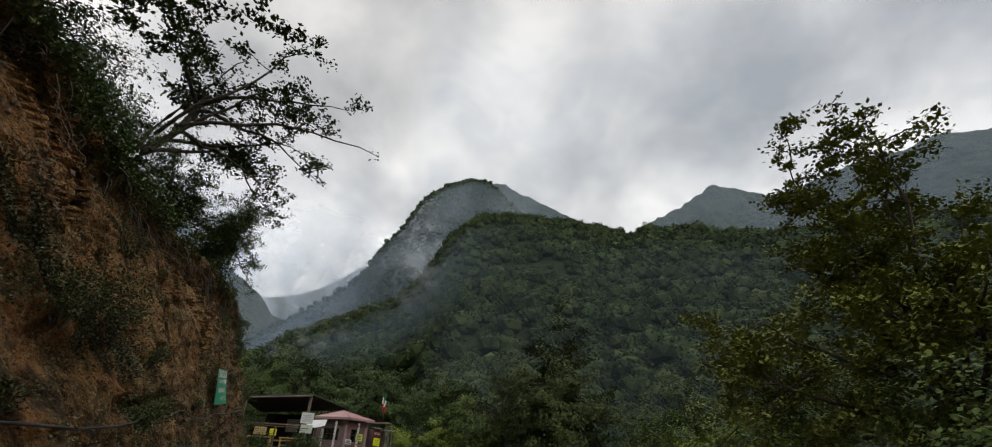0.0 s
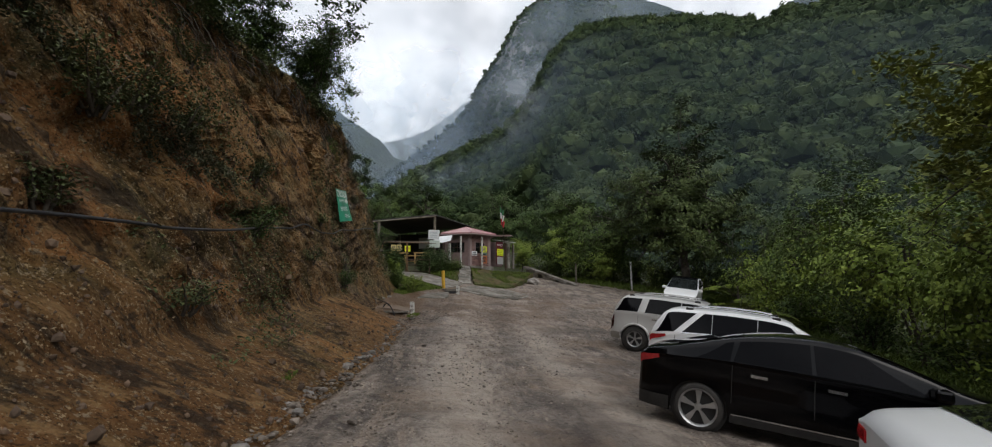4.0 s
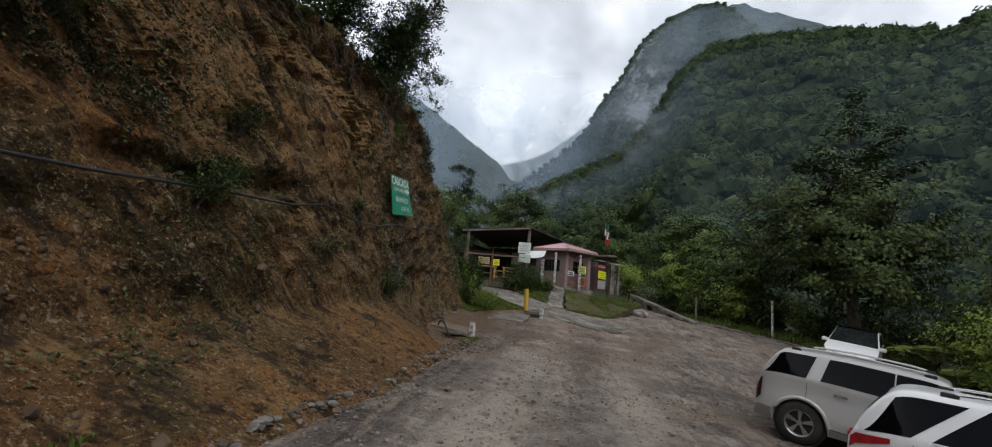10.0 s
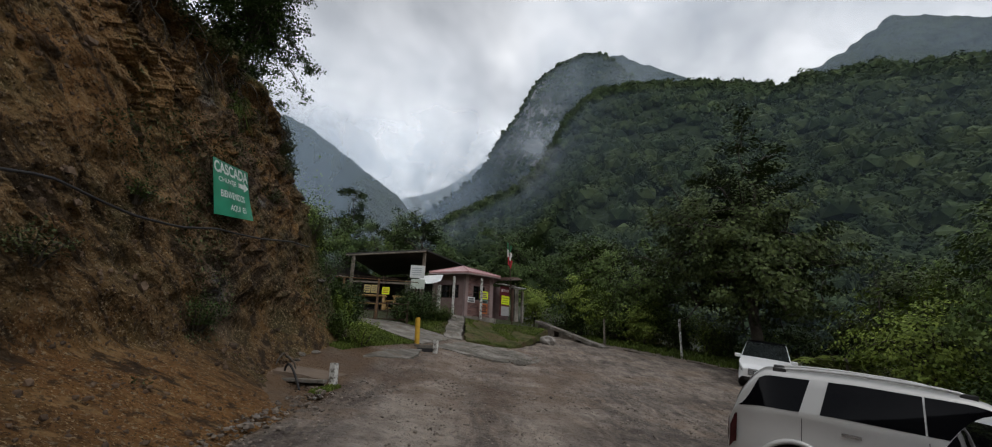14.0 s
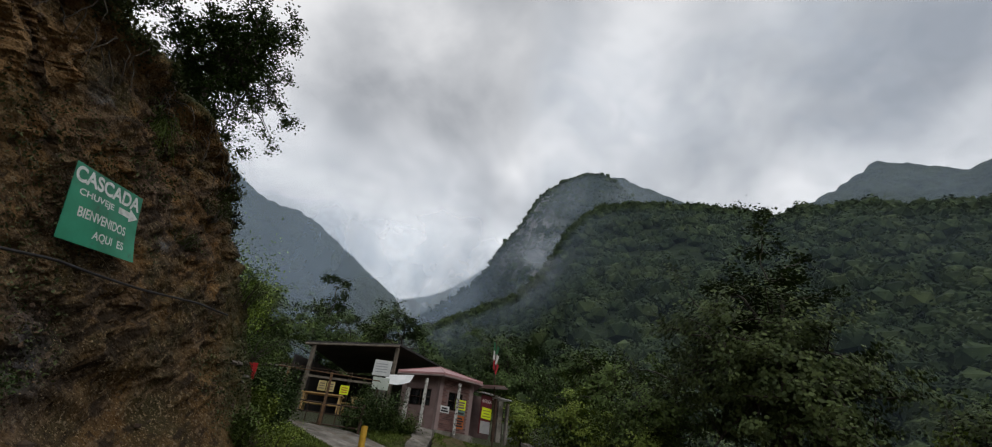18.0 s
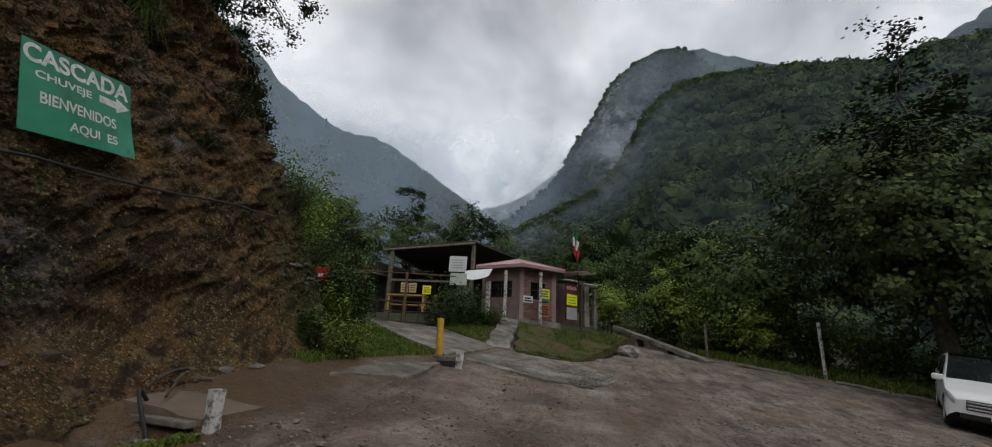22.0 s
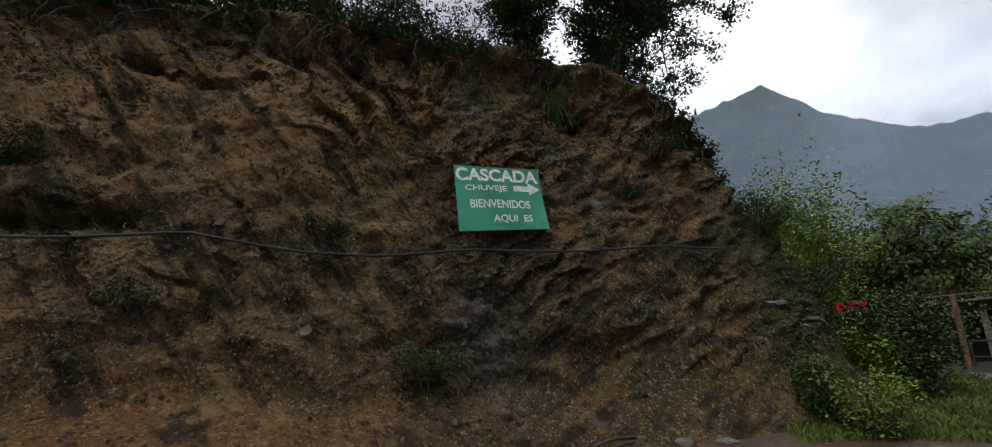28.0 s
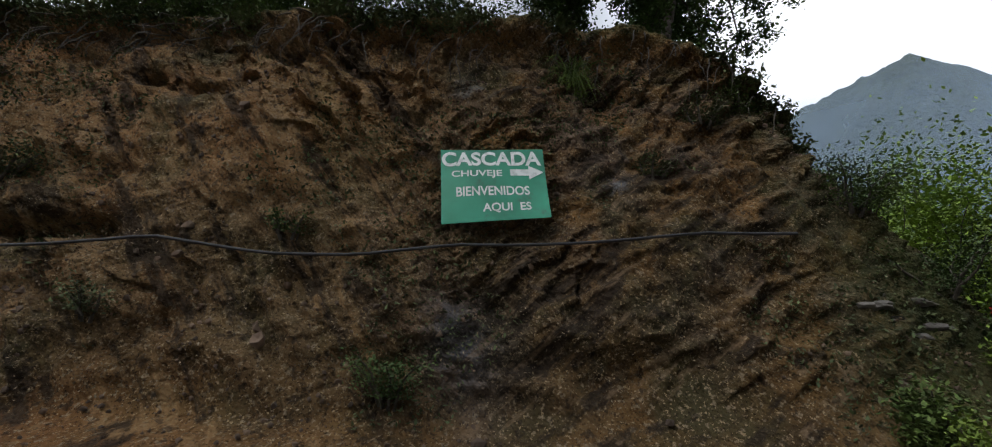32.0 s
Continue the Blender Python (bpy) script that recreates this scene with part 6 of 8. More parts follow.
# ramp wall and boulders below the kiosk
RAMP = ((-5.7, 40.4), (-4.3, 39.4), (-2.9, 38.35), (-1.5, 37.35))
rw = thing("ramp", (0, 0, 0), "low concrete ramp edge running down to the lot", "ramp", kind="structure")
for (xa, ya), (xb, yb) in zip(RAMP, RAMP[1:]):
    za, zb = 3.27 - 0.372 * (xa + 5.7), 3.27 - 0.372 * (xb + 5.7)
    bm = bmesh.new()
    d = Vector((xb - xa, yb - ya, 0)).normalized()
    nrm = Vector((-d.y, d.x, 0)) * 0.3
    top4 = [Vector((xa, ya, za)) - nrm, Vector((xb, yb, zb)) - nrm, Vector((xb, yb, zb)) + nrm, Vector((xa, ya, za)) + nrm]
    vt = [bm.verts.new(p) for p in top4]
    vb = [bm.verts.new(p - Vector((0, 0, 0.16))) for p in top4]
    bm.faces.new(vt)
    bm.faces.new(vb[::-1])
    for i in range(4):
        bm.faces.new((vt[i], vb[i], vb[(i + 1) % 4], vt[(i + 1) % 4]))
    part("ramp_slab", bm, CONCRETE, rw)
    # added darker inset wall imitates the shaded gap below the slab
    bm = bmesh.new()
    up4 = [p.lerp(top4[(i + 2) % 4], 0.12) - Vector((0, 0, 0.17)) for i, p in enumerate(top4)]
    vt = [bm.verts.new(p) for p in up4]
    vb = [bm.verts.new((p.x, p.y, g(p.x, p.y) - 0.2)) for p in up4]
    bm.faces.new(vt)
    for i in range(4):
        bm.faces.new((vt[i], vb[i], vb[(i + 1) % 4], vt[(i + 1) % 4]))
    part("retaining_wall", bm, TIMBER, rw, "darker inset wall standing in for the shaded gap under the ramp")
STONE = material("grey_stone", ((0.11, 0.10, 0.09), (0.19, 0.175, 0.16), (0.27, 0.25, 0.23)), scale=3, rough=0.9, bump=0.5, bump_scale=25, per="object")


def boulder(at, size, seed, mat=STONE, label="rough grey boulder half sunk in the bank", name="boulder", group="boulders"):
    v, f = ico(3)
    v = v * (1 + 0.35 * fbm(v * 1.3 + seed * 7.1, 3, seed)[:, None] + 0.13 * facets(v[:, 0] + 0.6 * v[:, 2] + seed, v[:, 1] + 0.4 * v[:, 2], 1.7, seed % 9)[:, None]) * np.array(size)
    ob = new(name, mesh_np(name, v, f, mat, False))
    ob.matrix_basis = pose(*at, 0, 0, seed * 57 % 360)
    return tagged(ob, label, "rock", group)


for k, (x, y, s) in enumerate(((-6.0, 36.6, 0.75), (-5.2, 36.4, 0.55), (-6.6, 37.2, 0.5), (-4.6, 35.9, 0.45), (-7.0, 36.4, 0.4), (-5.5, 35.6, 0.3))):
    boulder((x, y, g(x, y) + 0.12), (s, s * 0.8, s * 0.6), 3 + k)
plate("mound", ((-7.7, 31.2), (-8.9, 35.0), (-4.6, 36.8), (-5.7, 32.4)), 0.3, MOSS_SOIL, "patchy grass mound below the kiosk", "mound", (0.06, 0.72, 0.62, 0.08), 24, 0.12, kind="structure")

plate("lawn", ((-10.9, 31.8), (-8.6, 31.2), (-9.75, 34.9), (-11.6, 34.4)), 0.3, MOSS_SOIL, "small green lawn before the kiosk", "lawn", (0.05, 0.05, 0.74, 0.6), 14, 0.05, kind="structure")
# far edge of the lot: fence stakes, wires and lying logs
for k, (x, y, h, mt, lb) in enumerate(((2.35, 37.3, 2.1, WHITE, "tall pale split timber fence stake"), (-1.6, 38.6, 1.5, TIMBER, "short grey weathered fence stake"), (5.6, 35.6, 1.5, TIMBER, "short grey weathered fence stake"), (8.2, 33.2, 1.4, TIMBER, "short grey weathered fence stake"), (9.0, 26.5, 1.4, TIMBER, "short grey weathered fence stake"))):
    marker("fence_post", (x, y, g(x, y)), 0.06, h, mt, lb, (0.0, 0.01))
posts = ((-1.6, 38.6), (2.35, 37.3), (5.6, 35.6), (8.2, 33.2), (9.0, 26.5))
for hgt in (0.6, 1.1):
    wire = thing("fence_wire", (0, 0, 0), "thin sagging fence wire", "wire")
    for (xa, ya), (xb, yb) in zip(posts, posts[1:]):
        part("strand", rod((xa, ya, g(xa, ya) + hgt), (xb, yb, g(xb, yb) + hgt), 0.006, sides=5), RUST, wire)
for k, (xa, ya, xb, yb) in enumerate(((-0.6, 37.5, 1.0, 36.9), (2.5, 36.6, 3.8, 35.9), (4.2, 35.9, 6.4, 34.3), (6.3, 34.2, 7.7, 32.9))):
    p = curve_pts((xa, ya, g(xa, ya) + 0.05), (xb, yb, g(xb, yb) + 0.05), (0, 0, 0.01), np.random.default_rng(k), 8, 0.03)
    tagged(new("log", mesh_np("log", *tube_np(p, np.full(8, 0.07), 8), TIMBER)), "pale weathered log lying along the lot edge", "log", "edging logs")

# ---- parked cars ----
def paint(name, base, rough=0.28, metal=0.0, coat=0.6, spec=0.5):
    m = material(name, (tuple(c * 0.94 for c in base), base), scale=1.2, rough=rough, metal=metal)
    b = m.node_tree.nodes["Principled BSDF"]
    b.inputs["Coat Weight"].default_value, b.inputs["Coat Roughness"].default_value = coat, 0.06
    b.inputs["Specular IOR Level"].default_value = spec
    return m


CAR_BLACK = paint("black_car_paint", (0.002, 0.002, 0.0025), 0.10, 0.0, 0.2, 0.14)
CAR_WHITE = paint("white_car_paint", (0.88, 0.89, 0.90))
CAR_SILVER = paint("silver_car_paint", (0.54, 0.535, 0.52), 0.32, 0.15)
CAR_GLASS = material("tinted_car_glass", ((0.002, 0.002, 0.003), (0.004, 0.004, 0.005)), rough=0.02, spec=0.10)
CLEAR_GLASS = material("windscreen_glass", ((0.012, 0.015, 0.015), (0.025, 0.03, 0.03)), scale=2, rough=0.03, spec=0.4)
TYRE = material("tyre_rubber", ((0.018, 0.017, 0.016), (0.04, 0.036, 0.032)), scale=9, rough=0.85, bump=0.3, bump_scale=60)
ALLOY = material("alloy_rim", ((0.34, 0.34, 0.34), (0.5, 0.5, 0.5)), scale=5, rough=0.35, metal=0.8)
TRIM = material("black_plastic_trim", ((0.012, 0.012, 0.012), (0.025, 0.024, 0.023)), scale=12, rough=0.6)
CHROME = material("chrome", ((0.55, 0.56, 0.57), (0.62, 0.63, 0.64)), rough=0.18, metal=0.9)
LAMP_RED = material("red_tail_lamp", ((0.32, 0.008, 0.012), (0.52, 0.014, 0.02)), scale=14, rough=0.08)
LAMP_DARK = material("smoked_tail_lamp", ((0.03, 0.006, 0.007), (0.06, 0.01, 0.012)), scale=6, rough=0.15)
LAMP_CLEAR = material("clear_lamp", ((0.35, 0.37, 0.38), (0.55, 0.57, 0.58)), scale=8, rough=0.12)


def car(at, rz, label, paint_m, L, W, H, wb, wheel_r, rim_r, roofline, hood_belt, sill, windows, rails, two_tone=None, glass_roof=False, spokes=5, cladding=True, screen=(0, 0), rear=(0, 0), scr_mat=None, lamp=(0.015, 0.26, 0.80, 0.97), tumble=0.26, arches=None, lamp_mat=None, handle_mat=None, belt_mat=None, round_roof=0.10):
    """roofline: (x, z) of the top silhouette from tail to nose, x from the middle; hood_belt: (x, z) of the shoulder line; windows: (x0, x1, x0top, x1top) of the side panes."""
    ob = thing("car", at, label, "car", "parked cars", rz=rz)
    ch, sh = math.cos(radians(rz)), math.sin(radians(rz))

    def under(lx, ly):
        return g(at[0] + lx * ch - ly * sh, at[1] + lx * sh + ly * ch)
    tr = W / 2 - 0.11
    zf, zr, zl, zrt = (under(wb / 2, tr) + under(wb / 2, -tr)) / 2, (under(-wb / 2, tr) + under(-wb / 2, -tr)) / 2, (under(wb / 2, tr) + under(-wb / 2, tr)) / 2, (under(wb / 2, -tr) + under(-wb / 2, -tr)) / 2
    ob.matrix_basis = pose(at[0], at[1], (zf + zr) / 2 + at[2], 0, 0, rz) @ pose(0, 0, 0, math.degrees(math.atan2(zl - zrt, 2 * tr)), -math.degrees(math.atan2(zf - zr, wb)), 0)
    xs = np.unique(np.concatenate([np.linspace(-L / 2, L / 2, 90)] + [w_ + np.linspace(-wheel_r * 1.16, wheel_r * 1.16, 25) for w_ in (-wb / 2, wb / 2)]))
    rx, rz_ = [p[0] for p in roofline], [p[1] for p in roofline]

    def soft(xq, px, pz):
        """Rounded interpolation."""
        s = np.zeros(len(xq))
        for o in np.linspace(-round_roof, round_roof, 9):
            s += np.interp(xq + o, px, pz)
        return s / 9

    def top_z(xq):
        return soft(np.atleast_1d(np.asarray(xq, float)), rx, rz_)

    def belt_z(xq):
        return np.minimum(soft(np.atleast_1d(np.asarray(xq, float)), [p[0] for p in hood_belt], [p[1] for p in hood_belt]), top_z(xq) - 0.02)

    def plan(xq):
        xq = np.atleast_1d(np.asarray(xq, float))
        e = np.clip((np.abs(xq) - L / 2 * 0.72) / (L / 2 * 0.28), 0, 1)
        return W / 2 * (1 - 0.20 * e ** 3.4)

    def low_z(xq):
        z = np.full(len(xq), sill)
        e = np.clip((np.abs(xq) - L / 2 * 0.80) / (L / 2 * 0.20), 0, 1)
        z = z + 0.20 * e ** 1.5
        for w_ in (-wb / 2, wb / 2):
            d = np.abs(xq - w_)
            arch = wheel_r * 1.14
            z = np.where(d < arch, np.maximum(z, wheel_r + np.sqrt(np.clip(arch ** 2 - d ** 2, 0, None)) * 0.98), z)
        return z

    def side(xq, z):
        """Half width at height z."""
        w = plan(xq)
        b, t = belt_z(xq), top_z(xq)
        k = np.clip((z - b) / np.maximum(H - b, 0.2), 0, 1)
        lowk = np.clip((0.55 * b + 0.45 * sill - z) / 0.5, 0, 1)
        bulge = 0.018 * np.sin(np.clip((z - sill) / np.maximum(b - sill, 0.1), 0, 1) * math.pi * 2.0)
        return w * (1 - tumble * k - 0.04 * lowk) + bulge

    lowz, bz, tz = low_z(xs), belt_z(xs), top_z(xs)
    rows = []
    for f in (0, 0.12, 0.3, 0.5, 0.66, 0.8, 0.92, 1.0):
        z = lowz + (bz - lowz) * f
        rows.append((side(xs, z), z))
    for f in (0.12, 0.4, 0.7, 0.9):
        z = bz + (tz - 0.035 - bz) * f
        rows.append((side(xs, z), z))
    wt = side(xs, tz - 0.035)
    for f, dz in ((0.97, 0.018), (0.9, 0.008), (0.7, 0.002), (0.4, 0.0), (0.0, 0.0)):
        rows.append((wt * f, tz - dz * 1.2 - 0.025 * (f > 0.5) * (f - 0.5)))
    half = np.stack([np.stack([xs, -w, z], 1) for w, z in rows], 1)
    other = half[:, -2::-1] * np.array([1, -1, 1])
    full = np.concatenate([half, other], 1)
    nx, nr = full.shape[:2]
    faces = grid_faces(nx, nr)
    caps_v = full.reshape(-1, 3)
    body = mesh_np("body", caps_v, faces, paint_m)
    bm = bmesh.new()
    bm.from_mesh(body)
    bm.verts.ensure_lookup_table()
    for i in (0, nx - 1):
        ring = [bm.verts[i * nr + j] for j in range(nr)]
        try:
            bm.faces.new(ring)
        except ValueError:
            pass
    bmesh.ops.recalc_face_normals(bm, faces=bm.faces)
    bm.to_mesh(body)
    bm.free()
    part_me("body", body, ob)
    # underbody and wheel wells
    part("underbody", box(L * 0.94, W * 0.80, 0.32, (0, 0, sill + 0.02)), TRIM, ob)
    for s in (-1, 1):
        for w_ in (-wb / 2, wb / 2):
            part("wheel_well", rod((w_, s * W * 0.22, wheel_r), (w_, s * W * 0.455, wheel_r), wheel_r * 1.13, sides=28), TRIM, ob)

    def patch(name, x0, x1, x0t, x1t, f0, f1, mat, s, out=0.006, n=10, parent=None, label=""):
        """A pane or panel on the car's side between shares f0 and f1 of the glass height, slanted ends."""
        u, v = np.meshgrid(np.linspace(0, 1, n), np.linspace(0, 1, 6), indexing="ij")
        u, v = u.ravel(), v.ravel()
        x = (x0 + (x1 - x0) * u) * (1 - v) + (x0t + (x1t - x0t) * u) * v
        z = belt_z(x) + (top_z(x) - 0.07 - belt_z(x)) * (f0 + (f1 - f0) * v)
        y = side(x, z) + out
        me = mesh_np(name, np.stack([x, s * y, z], 1), grid_faces(n, 6)[:, ::(1 if s > 0 else -1)], mat)
        return part_me(name, me, parent or ob, label)

    def low_patch(name, x0, x1, f0, f1, mat, s, out=0.006, n=12, rise=0.0, label="", taper=0.0):
        u, v = np.meshgrid(np.linspace(0, 1, n), np.linspace(0, 1, 4), indexing="ij")
        u, v = u.ravel(), v.ravel()
        x = x0 + (x1 - x0) * u
        z = sill + (belt_z(x) - sill) * (f0 + (f1 - f0) * (v + (1 - v) * taper * u)) + rise * (u - 0.5)
        me = mesh_np(name, np.stack([x, s * (side(x, z) + out), z], 1), grid_faces(n, 4)[:, ::(1 if s > 0 else -1)], mat)
        return part_me(name, me, ob, label)

    def top_patch(name, x0, x1, frac, mat, out=0.008, n=14, label=""):
        u, v = np.meshgrid(np.linspace(0, 1, n), np.linspace(-1, 1, 9), indexing="ij")
        u, v = u.ravel(), v.ravel()
        x = x0 + (x1 - x0) * u
        y = v * side(x, top_z(x) - 0.035) * frac
        z = top_z(x) + out - 0.02 * np.clip(np.abs(v) * frac - 0.5, 0, 1)
        me = mesh_np(name, np.stack([x, y, z], 1), grid_faces(n, 9), mat)
        return part_me(name, me, ob, label)

    for s in (-1, 1):
        for x0, x1, x0t, x1t in windows:
            patch("side_window", x0, x1, x0t, x1t, 0.10, 0.96, CAR_GLASS, s)
        if belt_mat:
            patch("belt_trim", windows[1][0], windows[-1][1], windows[1][0], windows[-1][1], 0.055, 0.10, belt_mat, s, 0.009, 24)
        for x in (windows[0][1] + 0.03, windows[1][1] + 0.03 if len(windows) > 2 else windows[0][1] + 0.03, windows[-1][1] + 0.12):
            low_patch("door_seam", x - 0.004, x + 0.004, 0.08, 0.97, TRIM, s, 0.003, 3)
        for x in (windows[-1][0] + 0.12, windows[-2][0] + 0.22):
            low_patch("door_handle", x, x + 0.2, 0.82, 0.87, handle_mat or paint_m, s, 0.028, 5)
        if cladding:
            low_patch("sill_trim", -wb / 2 + wheel_r * 1.2, wb / 2 - wheel_r * 1.2, 0.0, 0.12, two_tone or TRIM, s, 0.010)
        low_patch("chrome_strip", -wb / 2 + wheel_r * 1.25, wb / 2 - wheel_r * 1.25, 0.13, 0.155, CHROME, s, 0.012)
        low_patch("tail_lamp", -L / 2 + lamp[0], -L / 2 + lamp[1], lamp[2], lamp[3], lamp_mat or LAMP_RED, s, 0.014, 8, rise=0.03, taper=0.0 if lamp_mat else 0.6)
        lz = sill + (float(belt_z(-L / 2 + 0.1)[0]) - sill) * lamp[2]
        part("rear_lamp", box(0.05, 0.30, (float(belt_z(-L / 2 + 0.1)[0]) - sill) * (lamp[3] - lamp[2]) * 0.8, (-L / 2 + 0.012, s * (W * 0.40 - 0.17), lz), 0.012), lamp_mat or LAMP_RED, ob)
        for w_ in (-wb / 2, wb / 2) if arches else ():
            ar = np.linspace(0.1, math.pi - 0.1, 16)
            ax, az = w_ + wheel_r * 1.19 * np.cos(ar), wheel_r + wheel_r * 1.19 * np.sin(ar)
            part_me("wheel_arch", mesh_np("wheel_arch", *tube_np(np.stack([ax, s * (side(ax, az) + 0.004), az], 1), np.full(16, 0.034), 8), arches), ob)
        low_patch("headlamp", L / 2 - 0.42, L / 2 - 0.04, 0.72, 0.9, LAMP_CLEAR, s, 0.010, 6)
        low_patch("bumper", -L / 2 + 0.01, -wb / 2 - wheel_r * 1.2, 0.02, 0.26, two_tone or TRIM, s, 0.012, 8)
        mx = windows[-1][1] - 0.02
        mz = float(belt_z(mx)[0])
        mir = part("mirror", box(0.17, 0.24, 0.15, (mx, s * (W / 2 + 0.09), mz + 0.02), 0.04), paint_m, ob)
        part("mirror_stalk", box(0.08, 0.14, 0.05, (mx, s * (W / 2 - 0.02), mz + 0.01), 0.01), TRIM, mir)
        if rails:
            y = s * float(side(0, H - 0.03)[0]) * 0.93
            rxs = np.linspace(rails[0], rails[1], 14)
            rzs = top_z(rxs) + 0.035 - 0.05 * np.abs(np.linspace(-1, 1, 14)) ** 6
            part_me("roof_rail", mesh_np("roof_rail", *tube_np(np.stack([rxs, np.full(14, y), rzs], 1), np.full(14, 0.02), 8), CHROME if two_tone is None else paint_m), ob)
            for x in (rails[0] + 0.06, rails[1] - 0.06):
                part("rail_foot", box(0.16, 0.045, 0.07, (x, y, float(top_z(x)[0]) - 0.045), 0.015), TRIM, ob)
        for w_ in (-wb / 2, wb / 2):
            yo = s * (W / 2 - 0.11)
            wheel = thing("wheel", (w_, yo, wheel_r), "", "")
            wheel.parent = ob
            v, f = [], []
            prof = ((rim_r, -0.10), (wheel_r * 0.93, -0.105), (wheel_r, -0.07), (wheel_r, 0.07), (wheel_r * 0.93, 0.105), (rim_r, 0.10))
            n_ = 30
            ang = np.linspace(0, 2 * np.pi, n_, endpoint=False)
            v = np.concatenate([np.stack([r * np.cos(ang), np.full(n_, s * y), r * np.sin(ang)], 1) for r, y in prof])
            f = [(i * n_ + j, i * n_ + (j + 1) % n_, (i + 1) * n_ + (j + 1) % n_, (i + 1) * n_ + j) for i in range(len(prof) - 1) for j in range(n_)]
            part_me("tyre", mesh_np("tyre", v, np.array(f), TYRE), wheel)
            ring = ((rim_r, 0.10), (rim_r * 0.90, 0.085), (rim_r * 0.90, -0.06))
            rv = np.concatenate([np.stack([r * np.cos(ang), np.full(n_, s * y), r * np.sin(ang)], 1) for r, y in ring])
            rf = [(i * n_ + j, i * n_ + (j + 1) % n_, (i + 1) * n_ + (j + 1) % n_, (i + 1) * n_ + j) for i in range(2) for j in range(n_)]
            part_me("rim", mesh_np("rim", rv, np.array(rf), ALLOY), wheel)
            part("brake_disc", rod((0, s * -0.02, 0), (0, s * -0.01, 0), rim_r * 0.85, sides=24), TRIM, wheel)
            hub = bmesh.new()
            rod((0, s * 0.02, 0), (0, s * 0.075, 0), rim_r * 0.22, rim_r * 0.16, 16, bm=hub)
            for k in range(spokes):
                a = 2 * math.pi * k / spokes + 0.3
                da = 0.16 if spokes > 5 else 0.24
                p = []
                for rr_, dd, yy in ((0.15, da * 1.3, 0.07), (0.92, da, 0.085)):
                    for sg in (-1, 1):
                        p.append((rim_r * rr_ * math.cos(a + sg * dd * (1 if rr_ < 0.5 else 0.8)), s * yy, rim_r * rr_ * math.sin(a + sg * dd * (1 if rr_ < 0.5 else 0.8))))
                q = [hub.verts.new(c) for c in (p[0], p[1], p[3], p[2])]
                q2 = [hub.verts.new((c[0], c[1] - s * 0.035, c[2])) for c in (p[0], p[1], p[3], p[2])]
                hub.faces.new(q)
                for i in range(4):
                    hub.faces.new((q[i], q2[i], q2[(i + 1) % 4], q[(i + 1) % 4]))
            part("spokes", hub, ALLOY, wheel)
    top_patch("windscreen", screen[0], screen[1], 0.95 if glass_roof else 0.88, scr_mat or CLEAR_GLASS)
    top_patch("rear_window", rear[0], rear[1], 0.84, CAR_GLASS)
    if glass_roof:
        top_patch("glass_roof", rear[1] + 0.25, screen[0] - 0.012, 0.95, CAR_GLASS, 0.010)
    nz = float(belt_z(L / 2 - 0.1)[0])
    gr = part("grille", box(0.05, W * 0.62, 0.24, (L / 2 - 0.005, 0, sill + 0.28), 0.015), TRIM, ob)
    for k in range(3):
        part("grille_bar", box(0.03, W * 0.60, 0.045, (L / 2 + 0.015, 0, sill + 0.30 + 0.075 * k), 0.01), CHROME, gr)
    part("front_bumper", box(0.10, W * 0.74, 0.16, (L / 2 - 0.045, 0, sill + 0.06), 0.03), two_tone or TRIM, ob)
    part("number_plate", box(0.015, 0.32, 0.12, (L / 2 + 0.015, 0, sill + 0.12)), WHITE_PANEL, ob)
    part("number_plate", box(0.015, 0.32, 0.12, (-L / 2 - 0.005, 0, 0.5 * nz + 0.25)), WHITE_PANEL, ob)
    return ob


def park(hub, heading, wb, W):
    """The middle of a car whose near rear hub stands at hub."""
    a = radians(heading)
    lx, ly = wb / 2, W / 2 - 0.11
    x, y = hub[0] + lx * math.cos(a) - ly * math.sin(a), hub[1] + lx * math.sin(a) + ly * math.cos(a)
    return x, y


HEAD = -17
SEDAN = dict(tumble=0.17, L=4.62, W=1.92, H=1.48, wb=2.9, wheel_r=0.335, rim_r=0.262, sill=0.22,
             round_roof=0.16, roofline=((-2.42, 0.78), (-2.36, 1.02), (-2.2, 1.10), (-1.9, 1.15), (-1.5, 1.26), (-1.0, 1.40), (-0.5, 1.47), (0.0, 1.49), (0.4, 1.44), (0.9, 1.28), (1.4, 1.08), (1.8, 1.01), (2.3, 0.88), (2.5, 0.66)),
             hood_belt=((-2.5, 0.98), (-1.0, 1.02), (1.0, 0.95), (2.0, 0.84), (2.5, 0.66)),
             windows=((-1.52, -1.06, -1.12, -1.02), (-1.02, -0.10, -0.94, -0.12), (-0.05, 1.16, -0.08, 0.46)), rails=None, screen=(0.42, 1.34), rear=(-1.80, -0.92))
